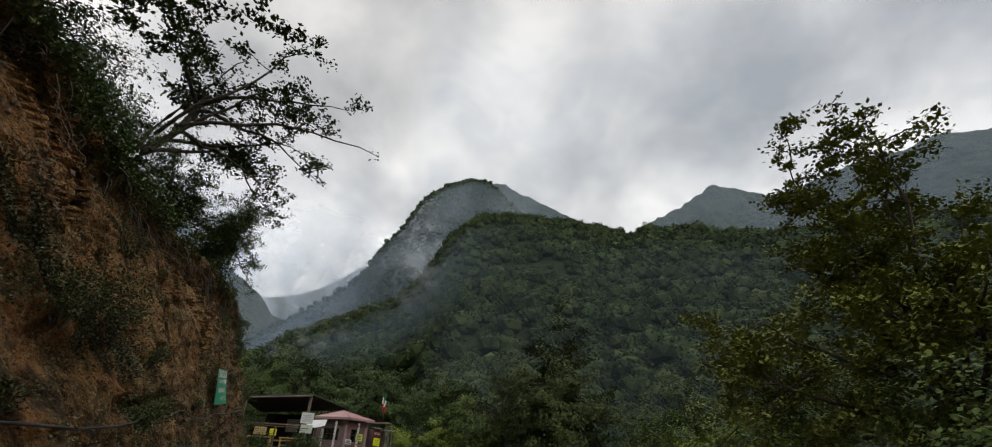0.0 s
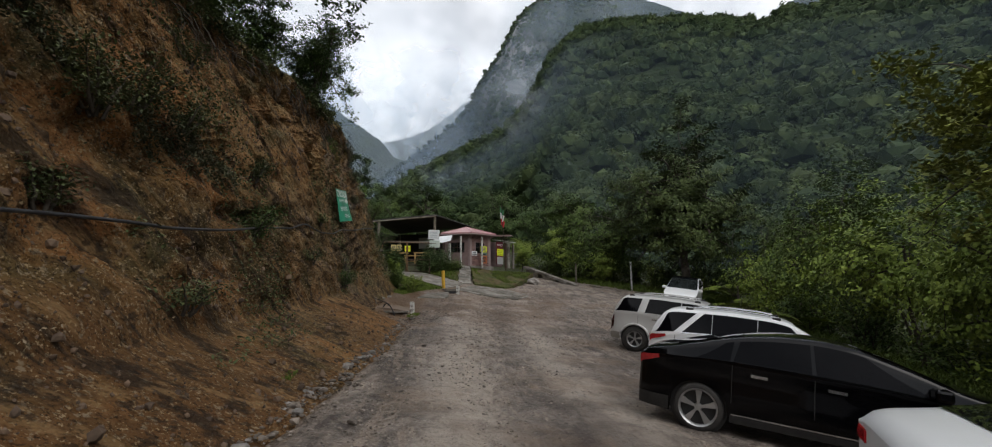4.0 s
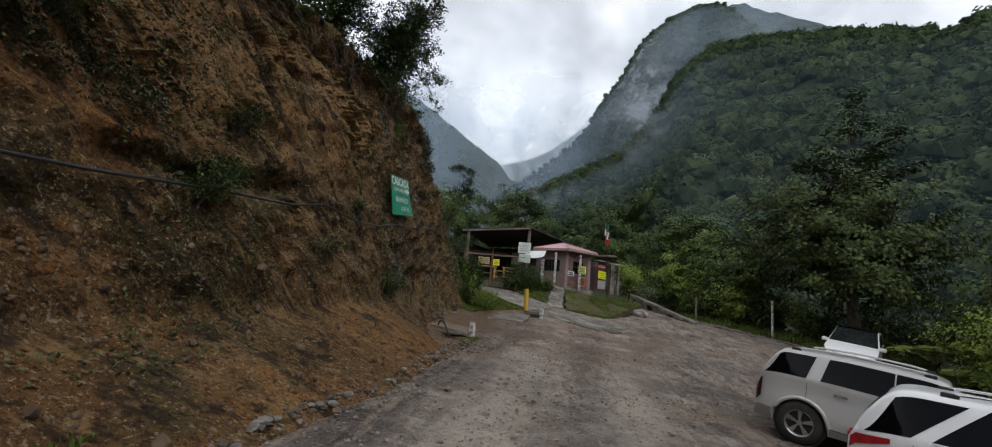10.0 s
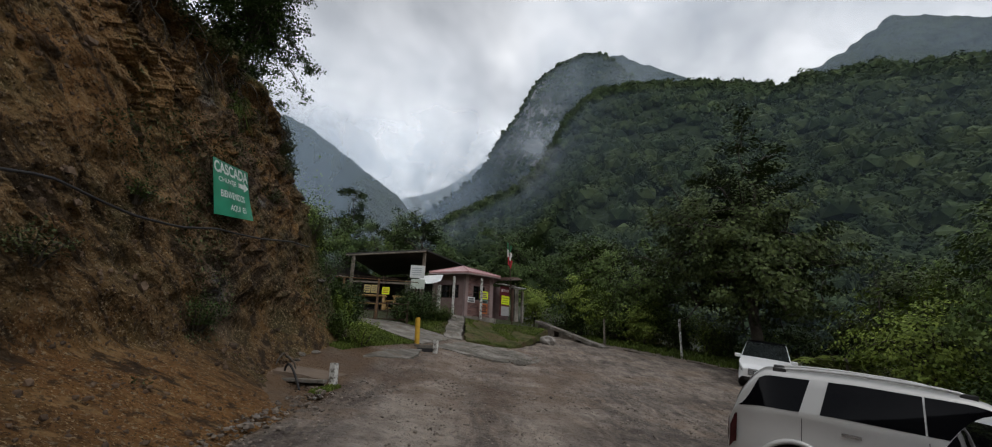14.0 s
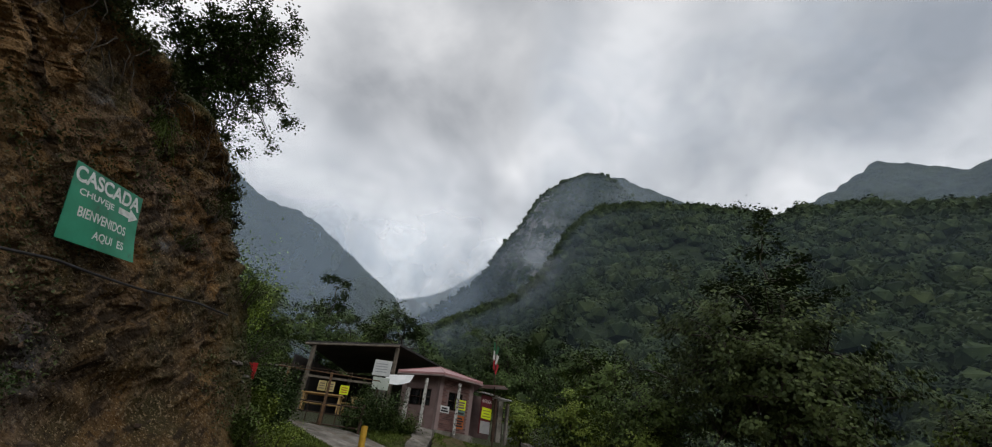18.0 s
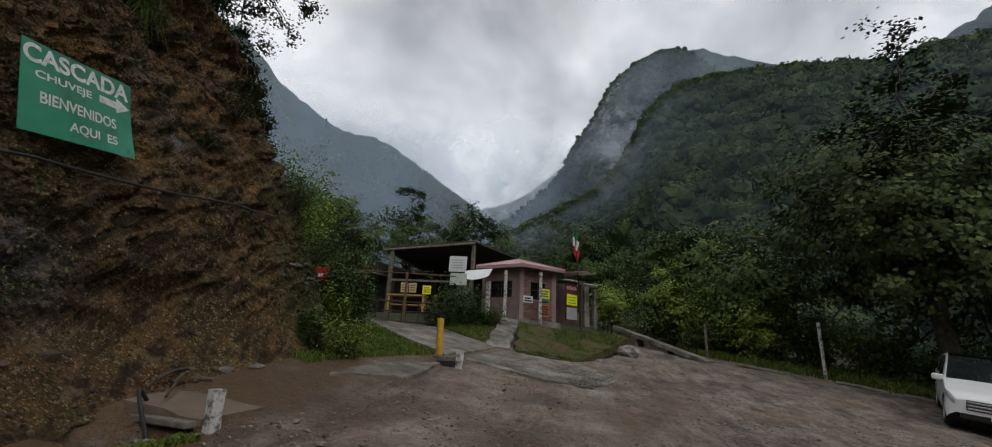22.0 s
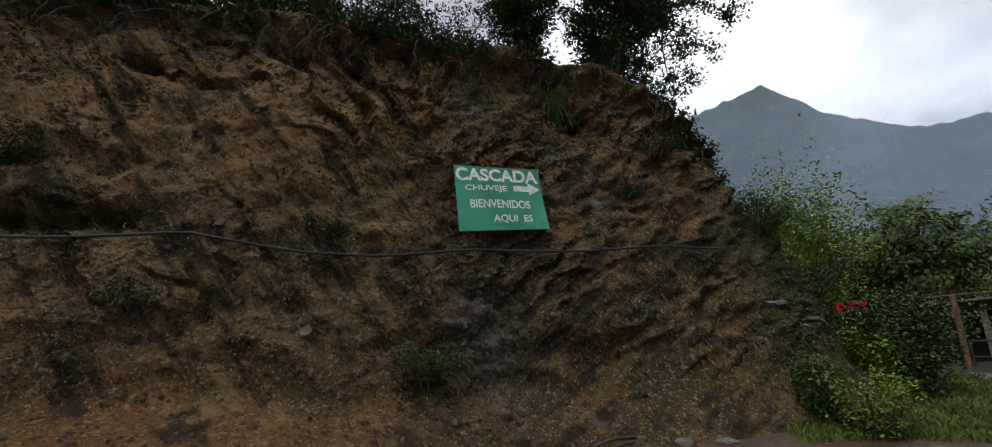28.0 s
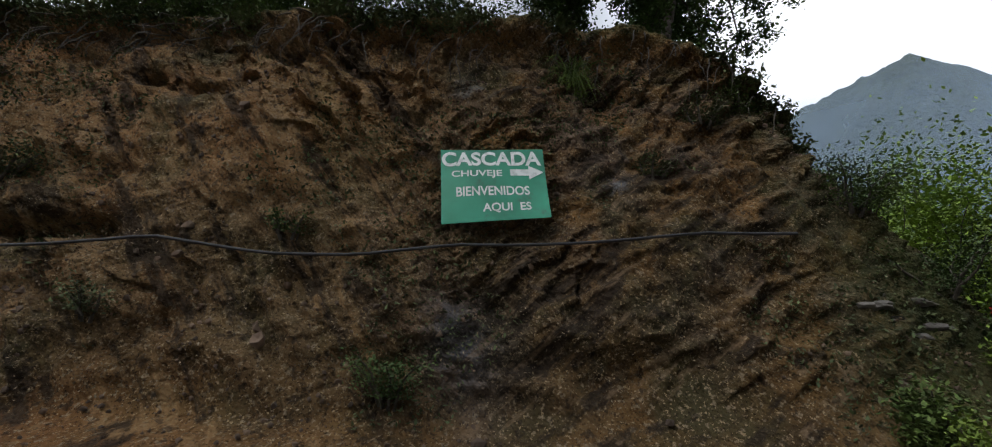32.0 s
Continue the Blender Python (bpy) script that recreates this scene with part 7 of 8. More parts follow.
SUV = dict(tumble=0.18, L=4.62, W=1.88, H=1.68, wb=2.75, wheel_r=0.36, rim_r=0.255, sill=0.26,
           roofline=((-2.33, 0.72), (-2.28, 1.10), (-2.2, 1.22), (-1.96, 1.58), (-1.75, 1.64), (-0.6, 1.68), (0.2, 1.66), (0.55, 1.60), (1.35, 1.14), (1.6, 1.09), (2.2, 0.98), (2.38, 0.72)),
           hood_belt=((-2.38, 1.0), (-1.0, 1.10), (1.0, 1.03), (2.0, 0.95), (2.38, 0.7)),
           windows=((-2.16, -1.74, -1.90, -1.28), (-1.56, -0.95, -1.12, -0.95), (-0.94, -0.06, -0.94, -0.06), (-0.05, 1.2, -0.05, 0.55)), rails=(-1.5, 0.35), screen=(0.62, 1.32), rear=(-2.18, -1.98))
BOXY = dict(tumble=0.16, L=4.46, W=1.86, H=1.72, wb=2.9, wheel_r=0.375, rim_r=0.235, sill=0.30,
            roofline=((-2.25, 0.72), (-2.2, 1.15), (-2.06, 1.42), (-1.86, 1.68), (-0.8, 1.72), (0.25, 1.70), (0.45, 1.66), (1.15, 1.20), (1.35, 1.15), (2.12, 1.02), (2.25, 0.75)),
            hood_belt=((-2.43, 1.13), (-1.0, 1.16), (1.0, 1.12), (2.0, 1.0), (2.43, 0.8)),
            windows=((-2.12, -1.42, -1.88, -1.30), (-1.20, -0.19, -1.10, -0.19), (-0.17, 1.04, -0.17, 0.50)), rails=(-1.7, 0.3), screen=(0.50, 1.12), rear=(-2.17, -1.90))

hub = (1.17, 9.95)
x, y = park(hub, HEAD, 2.9, 1.92)
car((x, y, 0.02), HEAD, "glossy black four-door sedan parked nose to the trees", CAR_BLACK, **SEDAN, spokes=5, cladding=True, scr_mat=CAR_GLASS, lamp=(0.0, 0.30, 0.82, 0.985), handle_mat=CHROME)
hub = (1.8, 14.1)
x, y = park(hub, HEAD, 2.75, 1.88)
car((x, y, 0.0), HEAD, "white crossover with dark windows and red tail lamps", CAR_WHITE, **SUV, spokes=5, lamp=(0.02, 0.40, 0.78, 0.97), arches=TRIM, handle_mat=CHROME, belt_mat=CHROME)
hub = (0.9, 17.65)
x, y = park(hub, HEAD, 2.9, 1.88)
GREY_TRIM = paint("champagne_lower_trim", (0.26, 0.245, 0.215), 0.5, 0.1, 0.1)
car((x, y, 0.0), HEAD, "silver boxy off-road wagon with white roof rails", CAR_SILVER, **BOXY, two_tone=GREY_TRIM, spokes=5, lamp_mat=LAMP_DARK, lamp=(0.01, 0.10, 0.42, 0.86), arches=CAR_SILVER, handle_mat=CHROME)
car((3.85, 5.75, 0.0), HEAD, "white sedan with a dark rear window", CAR_WHITE, **SEDAN, spokes=10)
HATCH = dict(SUV, H=1.70, W=1.82, rails=None, screen=(0.02, 1.22), rear=(-2.10, -1.80), tumble=0.2,
             roofline=((-2.38, 0.72), (-2.33, 1.1), (-2.12, 1.30), (-1.78, 1.58), (-0.6, 1.70), (-0.1, 1.68), (1.28, 1.12), (1.6, 1.06), (2.2, 0.92), (2.38, 0.68)),
             windows=((-1.75, -1.15, -1.5, -1.15), (-1.05, -0.2, -1.02, -0.2), (-0.12, 1.12, -0.12, 0.12)))
car((5.05, 33.3, 0.02), -107, "white crossover with a dark glass roof facing the lot", CAR_WHITE, **HATCH, glass_roof=True)

# ---- painted sign on the bank ----
SIGN_GREEN = material("green_enamel_sign", ((0.012, 0.16, 0.085), (0.022, 0.25, 0.135), (0.03, 0.30, 0.17)), scale=1.2, rough=0.45, bump=0.08, bump_scale=12)
layer(SIGN_GREEN, (0.05, 0.07, 0.05), 4.0, 0.6, 0.75, 5.0, 0.7)
SIGN_WHITE = material("white_sign_paint", ((0.45, 0.5, 0.46), (0.72, 0.75, 0.72)), scale=9, rough=0.6, positions=(0.32, 0.5))
TL, TR, BR, BL = [Vector(p) for p in ((-9.62, 18.06, 5.24), (-10.08, 19.56, 5.46), (-9.86, 19.80, 4.26), (-9.52, 18.28, 4.00))]
s_n = (TR - TL).cross(TL - BL).normalized()
if s_n.x < 0:
    s_n = -s_n


def on_sign(u, v, out):
    p = (TL.lerp(TR, u)).lerp(BL.lerp(BR, u), 1 - v)
    return p + s_n * (out + 0.03 * math.sin(u * 5) * math.sin(v * 3.5))


sign = thing("sign", tuple(BL.lerp(BR, 0.5)), "green sheet-metal sign with white painted writing on the bank", "sign")
off = BL.lerp(BR, 0.5)
n_ = 16
u, v = np.meshgrid(np.linspace(0, 1, n_), np.linspace(0, 1, n_), indexing="ij")
front = np.array([on_sign(a, b, 0.0) - off for a, b in zip(u.ravel(), v.ravel())])
rear_v = front - np.array(s_n) * 0.012
f = grid_faces(n_, n_)
part_me("panel", mesh_np("panel", np.concatenate([front, rear_v]), np.concatenate([f, f[:, ::-1] + n_ * n_]), SIGN_GREEN), sign)


def letters(text, u0, v0, u1, v1, parent, bold=0.004):
    """Built-in font text laid on the sign between two corners given as shares of its sides."""
    cu = bpy.data.curves.new("lettering", "FONT")
    cu.body, cu.size, cu.offset = text, 1.0, bold
    ob = bpy.data.objects.new("lettering", cu)
    scene.collection.objects.link(ob)
    me = bpy.data.meshes.new_from_object(ob.evaluated_get(bpy.context.evaluated_depsgraph_get()))
    bpy.data.objects.remove(ob)
    co = np.array([p.co[:] for p in me.vertices])
    lo_, hi_ = co.min(0), co.max(0)
    for p in me.vertices:
        a = u0 + (u1 - u0) * (p.co.x - lo_[0]) / (hi_[0] - lo_[0])
        b = v0 + (v1 - v0) * (p.co.y - lo_[1]) / (hi_[1] - lo_[1])
        p.co = on_sign(a, b, 0.006) - off
    # one mesh a letter
    bm = bmesh.new()
    bm.from_mesh(me)
    left = set(bm.faces)
    while left:
        todo, found = [left.pop()], []
        while todo:
            fc = todo.pop()
            found.append(fc)
            for vert in fc.verts:
                for nb in vert.link_faces:
                    if nb in left:
                        left.remove(nb)
                        todo.append(nb)
        piece, seen = bmesh.new(), {}
        for fc in found:
            for vert in fc.verts:
                if vert not in seen:
                    seen[vert] = piece.verts.new(vert.co)
            piece.faces.new([seen[vert] for vert in fc.verts])
        part("letter", piece, SIGN_WHITE, parent)
    bm.free()


letters("CASCADA", 0.01, 0.755, 0.97, 0.965, sign, 0.03)
letters("CHUVEJE", 0.10, 0.575, 0.58, 0.69, sign, 0.02)
letters("BIENVENIDOS", 0.14, 0.33, 0.83, 0.46, sign, 0.02)
letters("AQUI  ES", 0.38, 0.10, 0.83, 0.23, sign, 0.02)
bm = bmesh.new()
arrow = [(0.66, 0.61), (0.66, 0.70), (0.84, 0.70), (0.84, 0.755), (0.985, 0.655), (0.84, 0.555), (0.84, 0.61)]
bm.faces.new([bm.verts.new(on_sign(a, b, 0.006) - off) for a, b in arrow])
part("arrow", bm, SIGN_WHITE, sign)

# ---- black hose pinned along the bank ----
CABLE = ((4.0, 2.0), (6.3, 2.25), (7.7, 2.3), (9.5, 2.5), (11.6, 2.84), (13.5, 3.08), (14.7, 3.38), (16.2, 3.3), (17.4, 3.42), (18.6, 3.72), (20.3, 3.92), (22.0, 4.25), (23.4, 4.4))
pts = []
for aa in np.arange(4.0, 23.3, 0.3):
    zc = np.interp(aa, [c[0] for c in CABLE], [c[1] for c in CABLE])
    i = int(round((aa + 12) / du))
    col = bank_grid[i]
    j = NT + int(np.argmin(np.abs(col[NT:NT + NF, 2] - zc)))
    pts.append((col[j, 0], col[j, 1], zc))
pts = np.array(pts)
for _ in range(3):
    pts[1:-1, :2] = (pts[:-2, :2] + 2 * pts[1:-1, :2] + pts[2:, :2]) / 4
pts[:, 0] += 0.16
tagged(new("hose", mesh_np("hose", *tube_np(pts, np.full(len(pts), 0.022), 8), INK_SHADE)), "long black hose slung along the face of the bank", "hose")

# ---- loose growth and rubble on the bank ----
brng = np.random.default_rng(5)
flat_bank = bank_grid[:, :NT + NF]
LITTER = leaf_material("dry_litter", (0.10, 0.07, 0.038), (0.27, 0.21, 0.135))
CLOD = material("clod_earth", ((0.06, 0.04, 0.028), (0.15, 0.10, 0.065)), scale=3, rough=0.95, per="island")
SPRIG = leaf_material("bank_sprig", (0.04, 0.055, 0.022), (0.11, 0.13, 0.055))


def strewn(count, a_lo, a_hi, v_lo, v_hi, seed, cut):
    """Places on the bank, gathered in patches."""
    r = np.random.default_rng(seed)
    i = r.integers(int((a_lo + 12) / du), min(int((a_hi + 12) / du), flat_bank.shape[0] - 1), count)
    j = r.integers(np.argmin(np.abs(vs - v_lo)), np.argmin(np.abs(vs - v_hi)), count)
    p = flat_bank[i, j] + r.normal(0, 0.04, (count, 3))
    keep = fbm(p * 0.55, 3, seed) > cut
    return p[keep] + np.array([0.03, 0, 0.01])


p = strewn(52000, -2, 27, 0.02, 0.97, 201, 0.0)
tagged(new("dry_litter", mesh_np("dry_litter", *leaves_np(p, 0.042, brng), LITTER, False)), "dry leaves and pale chips clinging to the bank", "litter", kind="stuff")
p = strewn(60000, -2, 27, -0.1, 1.0, 202, 0.12)
tagged(new("sprigs", mesh_np("sprigs", *leaves_np(p, 0.075, brng), SPRIG, False)), "small dark weeds sprouting in patches on the bank", "weeds", kind="stuff")
# overhanging turf and creepers on the lip
p = strewn(17000, -6, 28, 0.94, 1.0, 203, -0.1)
p = p + np.abs(brng.normal(0, 0.18, p.shape)) * np.array([0.4, 0.2, 0.6])
tagged(new("turf_fringe", mesh_np("turf_fringe", *leaves_np(p, 0.10, brng), SPRIG, False)), "overhanging dark turf and creepers along the bank's lip", "turf", kind="stuff")
# clods and stones stuck in the face
p = strewn(11000, -2, 26, -0.25, 0.96, 204, -0.1)
iv, jf = ico(1)
cs = 0.017 * brng.lognormal(0, 0.55, len(p))
cv = iv[None] * (1 + 0.25 * brng.normal(size=(len(p), len(iv), 1))) * cs[:, None, None] + (p - np.array([0.03, 0, 0]))[:, None]
tagged(new("clods", mesh_np("clods", cv.reshape(-1, 3), (jf[None] + (np.arange(len(p)) * len(iv))[:, None, None]).reshape(-1, 3), CLOD, False)), "clods and broken stones stuck in the bank", "rubble", kind="stuff")
roots = []
for _ in range(150):
    aa = brng.uniform(2, 24)
    q = on_bank(aa, brng.uniform(0.9, 0.985))
    e = q + np.array([0.25 + 0.15 * brng.normal(), 0.2 * brng.normal(), -brng.uniform(0.3, 1.1)])
    roots.append(tube_np(curve_pts(q, e, (0.12, 0, 0), brng, 7, 0.2), np.linspace(0.016, 0.004, 7), 4))
tagged(new("roots", mesh_np("roots", *join_np(roots), BARK)), "thin bare roots hanging below the bank's lip", "roots", kind="stuff")


def bank_bush(aa, vv, h, w, seed, n, sz, mat, label):
    q = on_bank(aa, vv)
    return bush((q[0] + 0.05, q[1], q[2] - 0.15), h, w, seed, mat, n, sz, label, "bank_shrub", "shrubs on the bank")


for k, (aa, vv, h, w, n, m_) in enumerate(((7.0, 0.42, 0.8, 0.85, 2600, SPRIG), (7.9, 0.46, 0.7, 0.8, 2400, SPRIG), (9.0, 0.47, 0.7, 0.7, 2200, SPRIG), (11.1, 0.24, 0.75, 0.75, 3000, LEAF_DARK), (6.4, 0.22, 0.5, 0.5, 1400, SPRIG), (7.8, 0.06, 0.4, 0.6, 1200, SPRIG),
                                            (12.2, 0.45, 0.6, 0.6, 1500, SPRIG), (10.6, 0.75, 0.6, 0.7, 1500, SPRIG), (16.4, 0.36, 0.4, 0.4, 900, LEAF_DARK), (20.4, 0.8, 0.5, 0.4, 900, LEAF_YELLOW), (21.5, 0.52, 0.4, 0.4, 900, SPRIG), (18.1, 0.05, 0.6, 0.7, 1800, LEAF_DARK),
                                            (22.4, 0.7, 0.5, 0.5, 1200, SPRIG), (23.5, 0.85, 0.7, 0.7, 1600, LEAF_MID), (24.3, 0.55, 0.9, 0.9, 2600, LEAF_MID), (25.2, 0.35, 1.0, 1.0, 2600, LEAF_DARK), (25.6, 0.75, 1.2, 1.0, 3000, LEAF_MID), (14.5, 0.18, 0.4, 0.5, 900, SPRIG), (4.6, 0.3, 0.7, 0.8, 2000, SPRIG))):
    bank_bush(aa, vv, h, w, 300 + k, n, 0.055, m_, "small dark shrub rooted in the face of the bank")

# stones along the ditch and gravel on the lot
def pebbles(name, xy, size, seed, mat, label):
    r = np.random.default_rng(seed)
    iv, jf = ico(1)
    n = len(xy)
    s = size * r.lognormal(0, 0.45, n)
    v = iv[None] * (1 + 0.25 * r.normal(size=(n, len(iv), 1))) * s[:, None, None] * np.array([1, 0.8, 0.55])
    c = np.stack([xy[:, 0], xy[:, 1], gz(xy[:, 0], xy[:, 1]) + s * 0.15], 1)
    v = v + c[:, None]
    f = (jf[None] + (np.arange(n) * len(iv))[:, None, None]).reshape(-1, 3)
    return tagged(new(name, mesh_np(name, v.reshape(-1, 3), f, mat, False)), label, "gravel", kind="stuff")


GRAVEL = material("mixed_gravel", ((0.12, 0.10, 0.082), (0.30, 0.255, 0.215)), scale=6, rough=0.9, per="island")
r = np.random.default_rng(9)
yy = 2.5 + 28 * r.uniform(0, 1, 22000) ** 1.25
xx = r.uniform(-7, 6.5, 22000)
ok = xx > ditch_x(yy) + 0.2
pebbles("gravel", np.stack([xx, yy], 1)[ok], 0.016, 10, GRAVEL, "loose gravel scattered over the dirt lot")
yy = r.uniform(4, 19.2, 900)
xx = ditch_x(yy) + r.normal(0, 0.2, 900)
pebbles("ditch_rubble", np.stack([xx, yy], 1), 0.026, 11, material("ditch_stone", ((0.06, 0.048, 0.038), (0.2, 0.165, 0.135)), scale=6, rough=0.9, per="island"), "broken stones and rubble lining the roadside ditch")
for k in range(40):
    y = 5 + 14 * r.uniform()
    x = float(ditch_x(y)) + r.normal(0.05, 0.14)
    s = r.uniform(0.03, 0.09)
    boulder((x, y, g(x, y) + s * 0.1), (s, s * 0.8, s * 0.5), 100 + k, STONE, "loose angular stone in the roadside ditch", "stone", "stones in the ditch")

# grass
def grass(name, xy, h, seed, label, mat=GRASS_BLADE, lift=0.0):
    r = np.random.default_rng(seed)
    n = len(xy)
    z = gz(xy[:, 0], xy[:, 1]) + (lift(xy) if callable(lift) else lift)
    a, hh = r.uniform(0, 6.28, n), h * r.uniform(0.5, 1.3, n)
    bend = r.normal(0, 0.45, (n, 2)) * hh[:, None]
    base = np.stack([xy[:, 0], xy[:, 1], z], 1)
    wv = np.stack([np.cos(a), np.sin(a), 0 * a], 1) * (0.012 + 0.05 * h)
    tip = base + np.stack([bend[:, 0], bend[:, 1], hh], 1)
    mid_ = base + np.stack([bend[:, 0] * 0.35, bend[:, 1] * 0.35, hh * 0.6], 1)
    v = np.stack([base - wv, base + wv, mid_ + wv * 0.7, mid_ - wv * 0.7, tip], 1).reshape(-1, 3)
    k = np.arange(n)[:, None] * 5
    f = np.concatenate([k + np.array([[0, 1, 2]]), k + np.array([[0, 2, 3]]), k + np.array([[3, 2, 4]])])
    return tagged(new(name, mesh_np(name, v, f, mat, False)), label, "grass", kind="stuff")


def patch_xy(n, quad, seed, cut=-1.0):
    r = np.random.default_rng(seed)
    a, b, c, d = [np.array(q, float) for q in quad]
    u, w = r.uniform(size=(n, 1)), r.uniform(size=(n, 1))
    q = (a * (1 - u) + b * u) * (1 - w) + (d * (1 - u) + c * u) * w
    keep = fbm(np.stack([q[:, 0], q[:, 1], 0 * q[:, 0]], 1) * 0.9, 3, seed) > cut
    return q[keep]


grass("grass", patch_xy(12000, ((-11.6, 23.4), (-9.0, 23.2), (-8.4, 27.2), (-12.4, 29.2)), 21), 0.09, 22, "bright green grass verge beside the drive")
grass("grass", patch_xy(5000, ((-10.8, 31.7), (-8.5, 31.2), (-9.6, 34.6), (-11.2, 33.8)), 23), 0.08, 24, "short bright green lawn before the kiosk", lift=lambda q: 0.05 + 0.66 * np.clip((q[:, 1] - 31.6) / 3.1, 0, 1))
grass("grass", patch_xy(9000, ((-7.7, 31.2), (-8.9, 35.0), (-4.6, 36.8), (-5.7, 32.4)), 25, -0.05), 0.075, 26, "patchy rough grass on the mound", lift=lambda q: 0.05 + 0.62 * np.clip((q[:, 1] - 0.5 * (q[:, 0] + 8) - 31.5) / 3.4, 0, 1))
grass("grass", patch_xy(16000, ((6.8, 4), (9.8, 4), (10.5, 32), (7.4, 30)), 27), 0.4, 28, "rough grass and weeds behind the parked cars")
grass("grass", patch_xy(7000, ((-3, 39.6), (7.6, 34.6), (9.5, 38), (-2, 43)), 29), 0.28, 30, "rough weeds along the fence")
grass("grass", patch_xy(500, ((-6.95, 18.7), (-6.7, 18.7), (-6.8, 19.6), (-7.0, 19.5)), 31), 0.07, 32, "grass tuft at the drain edge")
grass("grass", patch_xy(420, ((-4.8, 8.4), (-4.45, 8.5), (-4.7, 9.1), (-5.05, 9.0)), 33), 0.07, 34, "lone green grass tuft at the ditch", lift=0.1)
# low understorey that fills the thicket
urng = np.random.default_rng(77)
for k in range(26):
    y = 3 + 32 * k / 26 + urng.uniform(-0.5, 0.5)
    x = 8.2 + urng.uniform(0, 2.4) + 0.02 * y
    bush((x, y, g(x, y) - 0.2), urng.uniform(1.6, 3.0), urng.uniform(1.1, 1.6), 400 + k, (LEAF_MID, LEAF_YELLOW, LEAF_MID, LEAF_DARK)[k % 4], 2600, 0.13, "leafy undergrowth shrub behind the parked cars", "shrub", "undergrowth", stems=12)
for k in range(14):
    x = -4 + 14 * k / 14 + urng.uniform(-0.4, 0.4)
    y = 40.6 - 0.45 * max(x - 2, 0) + urng.uniform(0, 1.5)
    bush((x, y, g(x, y) - 0.1), urng.uniform(1.6, 3.2), urng.uniform(1.2, 1.8), 440 + k, (LEAF_MID, LEAF_DARK, LEAF_YELLOW)[k % 3], 2600, 0.15, "leafy undergrowth shrub behind the fence", "shrub", "undergrowth", stems=12)

# ---- frond plant behind the parked cars ----
def frond_plant(at, count, length, seed, label):
    """Arching fronds with paired leaflets rising from one root."""
    r = np.random.default_rng(seed)
    ob = thing("frond_plant", at, label, "plant", "frond plants")
    for k in range(count):
        a = 6.283 * k / count + r.uniform(-0.25, 0.25)
        ln, rise = length * r.uniform(0.75, 1.1), r.uniform(0.55, 1.0)
        t = np.linspace(0, 1, 22)
        out = ln * t
        z = ln * (1.25 * rise * t - 0.95 * rise * t ** 2.4)
        pts = np.stack([np.cos(a) * out, np.sin(a) * out, z + 0.05], 1)
        stem = tube_np(pts, np.linspace(0.022, 0.005, 22), 5)
        leaf = part_me("frond", mesh_np("frond", *stem, BARK), ob)
        v, f, n = [], [], 0
        side = np.array([-math.sin(a), math.cos(a), 0.0])
        for i in range(3, 22):
            w = ln * 0.30 * math.sin(math.pi * min(1.0, (t[i] * 0.92 + 0.06))) + 0.04
            for s in (-1, 1):
                d = side * s * 0.85 + np.array([math.cos(a), math.sin(a), -0.25 + r.normal(0, 0.12)]) * 0.45
                p0, p1 = pts[i], pts[i] + d * w
                m = (p0 + p1) / 2
                b = np.array([math.cos(a), math.sin(a), 0.15]) * w * 0.16
                v += [p0, m - b, p1, m + b + np.array([0, 0, 0.02])]
                f.append((n, n + 1, n + 2, n + 3))
                n += 4
        part_me("leaf_spray", mesh_np("leaf_spray", np.array(v), np.array(f), LEAF_YELLOW, False), leaf)
    return ob


frond_plant((8.3, 34.2, g(8.3, 34.2) + 0.5), 13, 2.0, 5, "light-green feathery frond plant at the lot edge")
frond_plant((7.6, 30.6, g(7.6, 30.6) + 0.2), 11, 1.6, 6, "light-green feathery frond plant behind the parked cars")
frond_plant((8.8, 25.4, g(8.8, 25.4) + 0.2), 12, 1.9, 7, "light-green feathery frond plant behind the parked cars")

# ---- flat stones at the foot of the bank ----
LEDGE = material("flat_field_stone", ((0.07, 0.06, 0.05), (0.16, 0.145, 0.125)), scale=3, rough=0.9, bump=0.5, bump_scale=22, per="object")
for k, (x, y, s) in enumerate(((-9.45, 21.7, 0.26), (-9.3, 22.3, 0.18), (-9.7, 22.6, 0.22), (-9.1, 21.2, 0.12))):
    boulder((x, y, g(x, y) + 0.02), (s * 0.8, s * 0.6, s * 0.3), 70 + k, LEDGE, "flat grey-brown stone lying at the foot of the bank", "stone", "flat stones")
# fallen sticks at the foot of the bank
for k, (xa, ya, xb, yb) in enumerate(((-9.2, 20.9, -8.3, 20.1), (-9.4, 21.1, -8.9, 20.2))):
    p = curve_pts((xa, ya, g(xa, ya) + 0.14), (xb, yb, g(xb, yb) + 0.1), (0, 0, 0.05), np.random.default_rng(30 + k), 8, 0.08)
    tagged(new("stick", mesh_np("stick", *tube_np(p, np.linspace(0.03, 0.018, 8), 6), BARK)), "dark fallen stick at the foot of the bank", "stick", "fallen sticks")
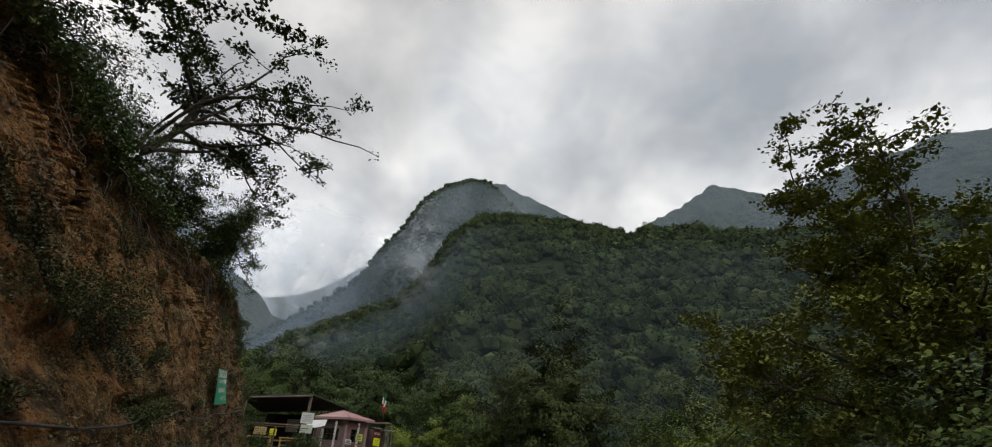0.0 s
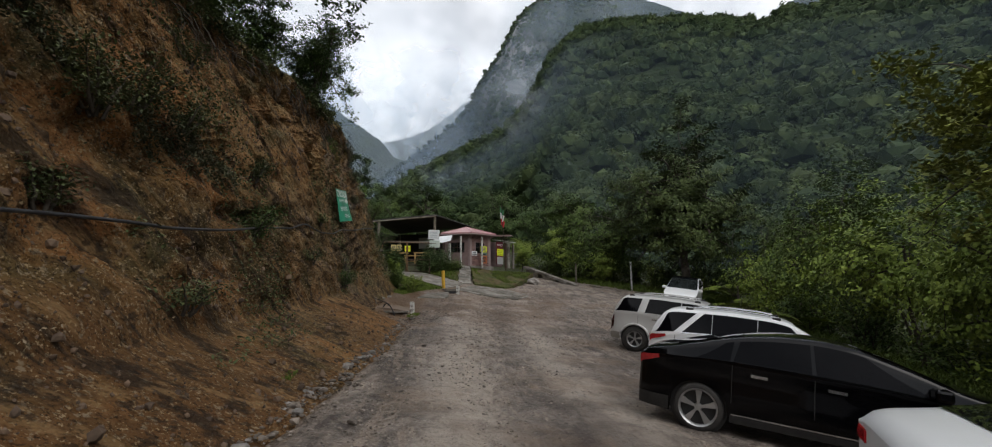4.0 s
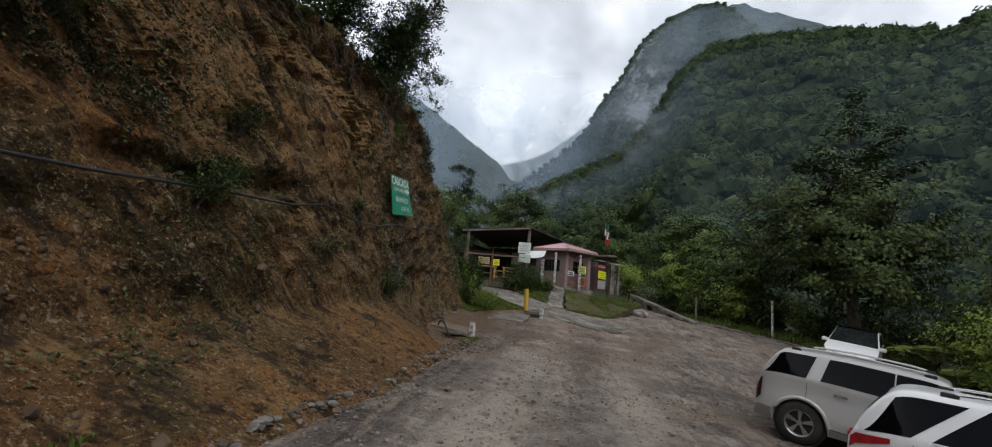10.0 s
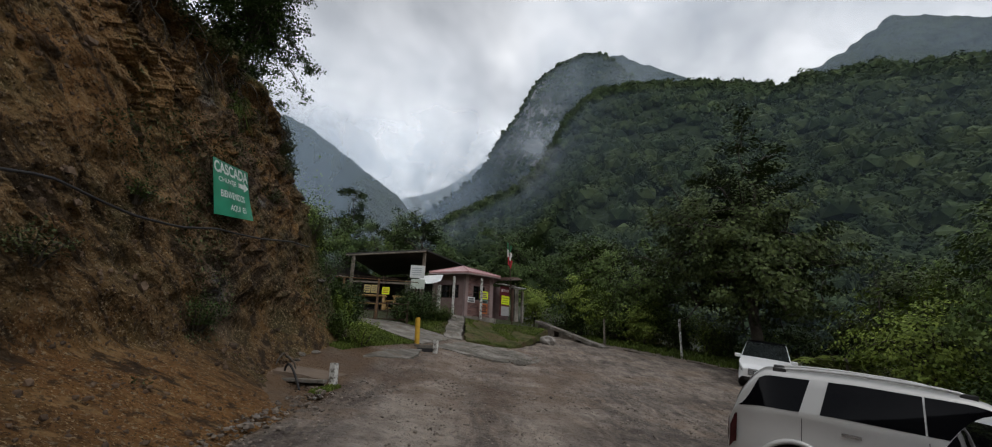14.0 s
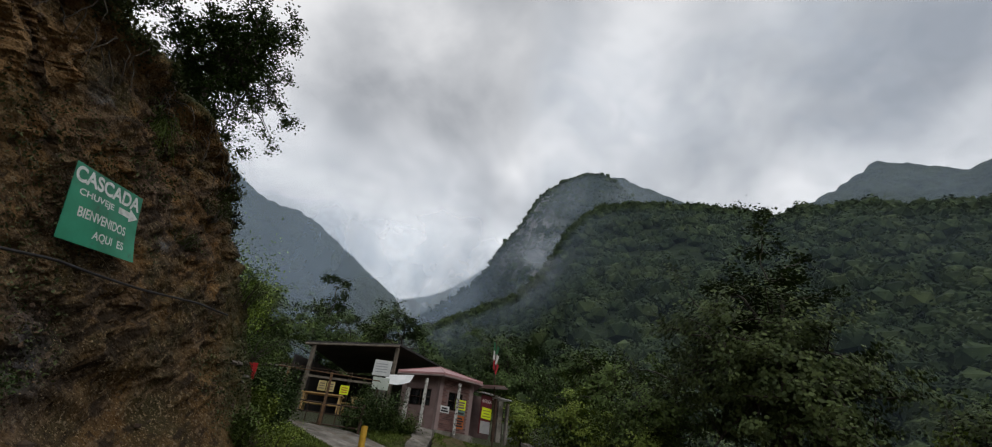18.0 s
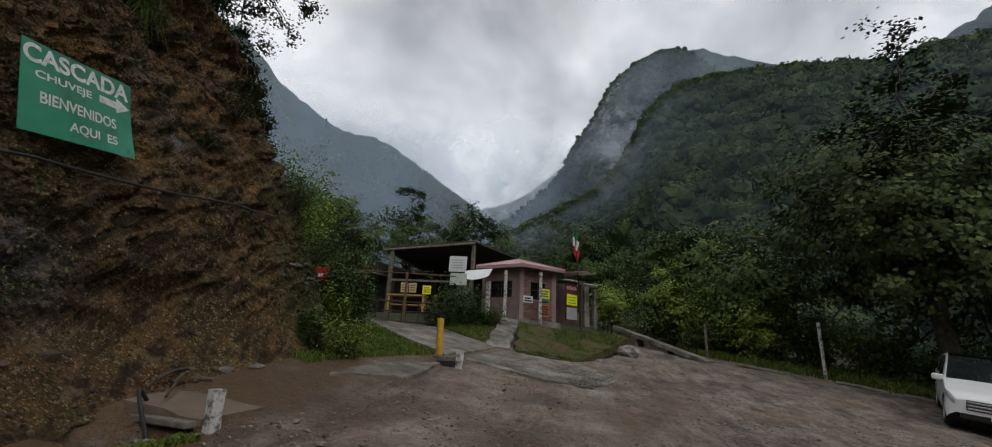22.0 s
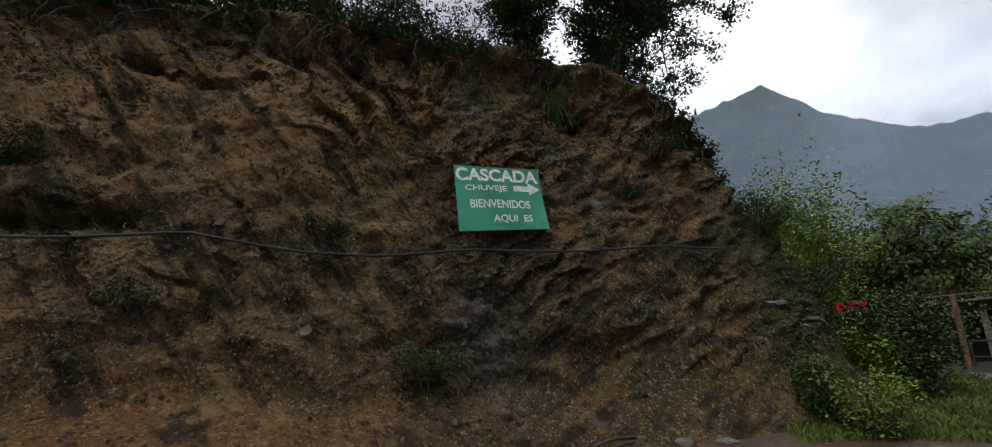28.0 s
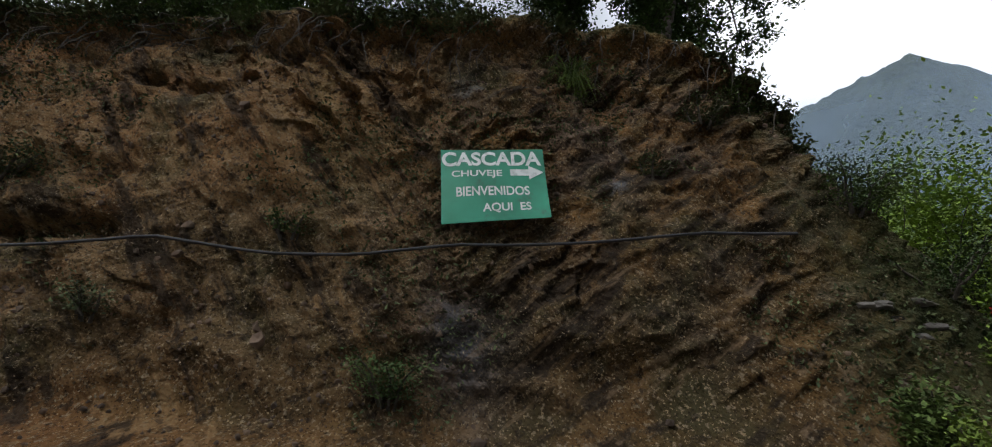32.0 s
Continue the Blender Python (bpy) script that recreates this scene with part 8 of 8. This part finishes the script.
# a dark creeper straggling down across the bank
CREEPER = leaf_material("dark_creeper_leaf", (0.035, 0.042, 0.022), (0.105, 0.105, 0.06))
crng = np.random.default_rng(88)
VINE_A, VINE_V = (4.6, 6.0, 7.75, 9.0, 10.75, 11.9), (0.66, 0.54, 0.42, 0.42, 0.40, 0.28)
ka = crng.uniform(4.6, 11.9, 11000)
kv = np.interp(ka, VINE_A, VINE_V) + crng.normal(0, 0.035, 11000) * (0.6 + 0.8 * crng.uniform(size=11000))
ka = ka + crng.normal(0, 0.2, 11000)
ii = np.clip(((ka + 12) / du).astype(int), 0, len(arc) - 1)
jj = np.clip(NT + (kv * NF).astype(int), 0, len(vs) - 1)
cp = bank_grid[ii, jj]
cp = cp[fbm(cp * 1.1, 3, 301) > -0.12]
cp = cp + np.array([0.06, 0, 0.0]) + np.abs(crng.normal(0, 0.06, cp.shape)) * np.array([1.0, 0.2, 0.4])
tagged(new("creeper", mesh_np("creeper", *leaves_np(cp, 0.065, crng), CREEPER, False)), "dark leafy creeper straggling across the bank", "creeper", kind="stuff")
# flat stones showing in the end of the bank
wall_rng = np.random.default_rng(91)
near = bank_grid.reshape(-1, 3)
for k in range(8):
    q = np.array([-10.95, 24.2, 3.05]) + np.array([0.0, wall_rng.uniform(-0.3, 0.75), 0.16 * (k % 4) + wall_rng.uniform(-0.04, 0.04)])
    q[:2] = near[np.argmin(((near - q) ** 2).sum(1)), :2] - np.array([0.06, 0.0])
    boulder(tuple(q), (wall_rng.uniform(0.14, 0.24), wall_rng.uniform(0.1, 0.2), wall_rng.uniform(0.05, 0.09)), 200 + k, LEDGE, "flat grey stone bedded in the end of the bank", "stone", "bedded stones")
# a light tuft of long grass hanging from the upper face
tuft_at = on_bank(20.3, 0.84)
tuft = thing("grass_tuft", tuple(tuft_at), "light-green tuft of long grass hanging from the bank", "grass")
trng = np.random.default_rng(97)
blades = []
for k in range(90):
    e = np.array([trng.uniform(0.15, 0.6), trng.normal(0, 0.4), trng.uniform(-0.75, 0.15)])
    blades.append(tube_np(curve_pts(trng.normal(0, 0.08, 3), e, (0.1, 0, 0.28), trng, 6, 0.08), np.linspace(0.012, 0.003, 6), 3))
part_me("foliage", mesh_np("foliage", *join_np(blades), GRASS_BLADE), tuft)
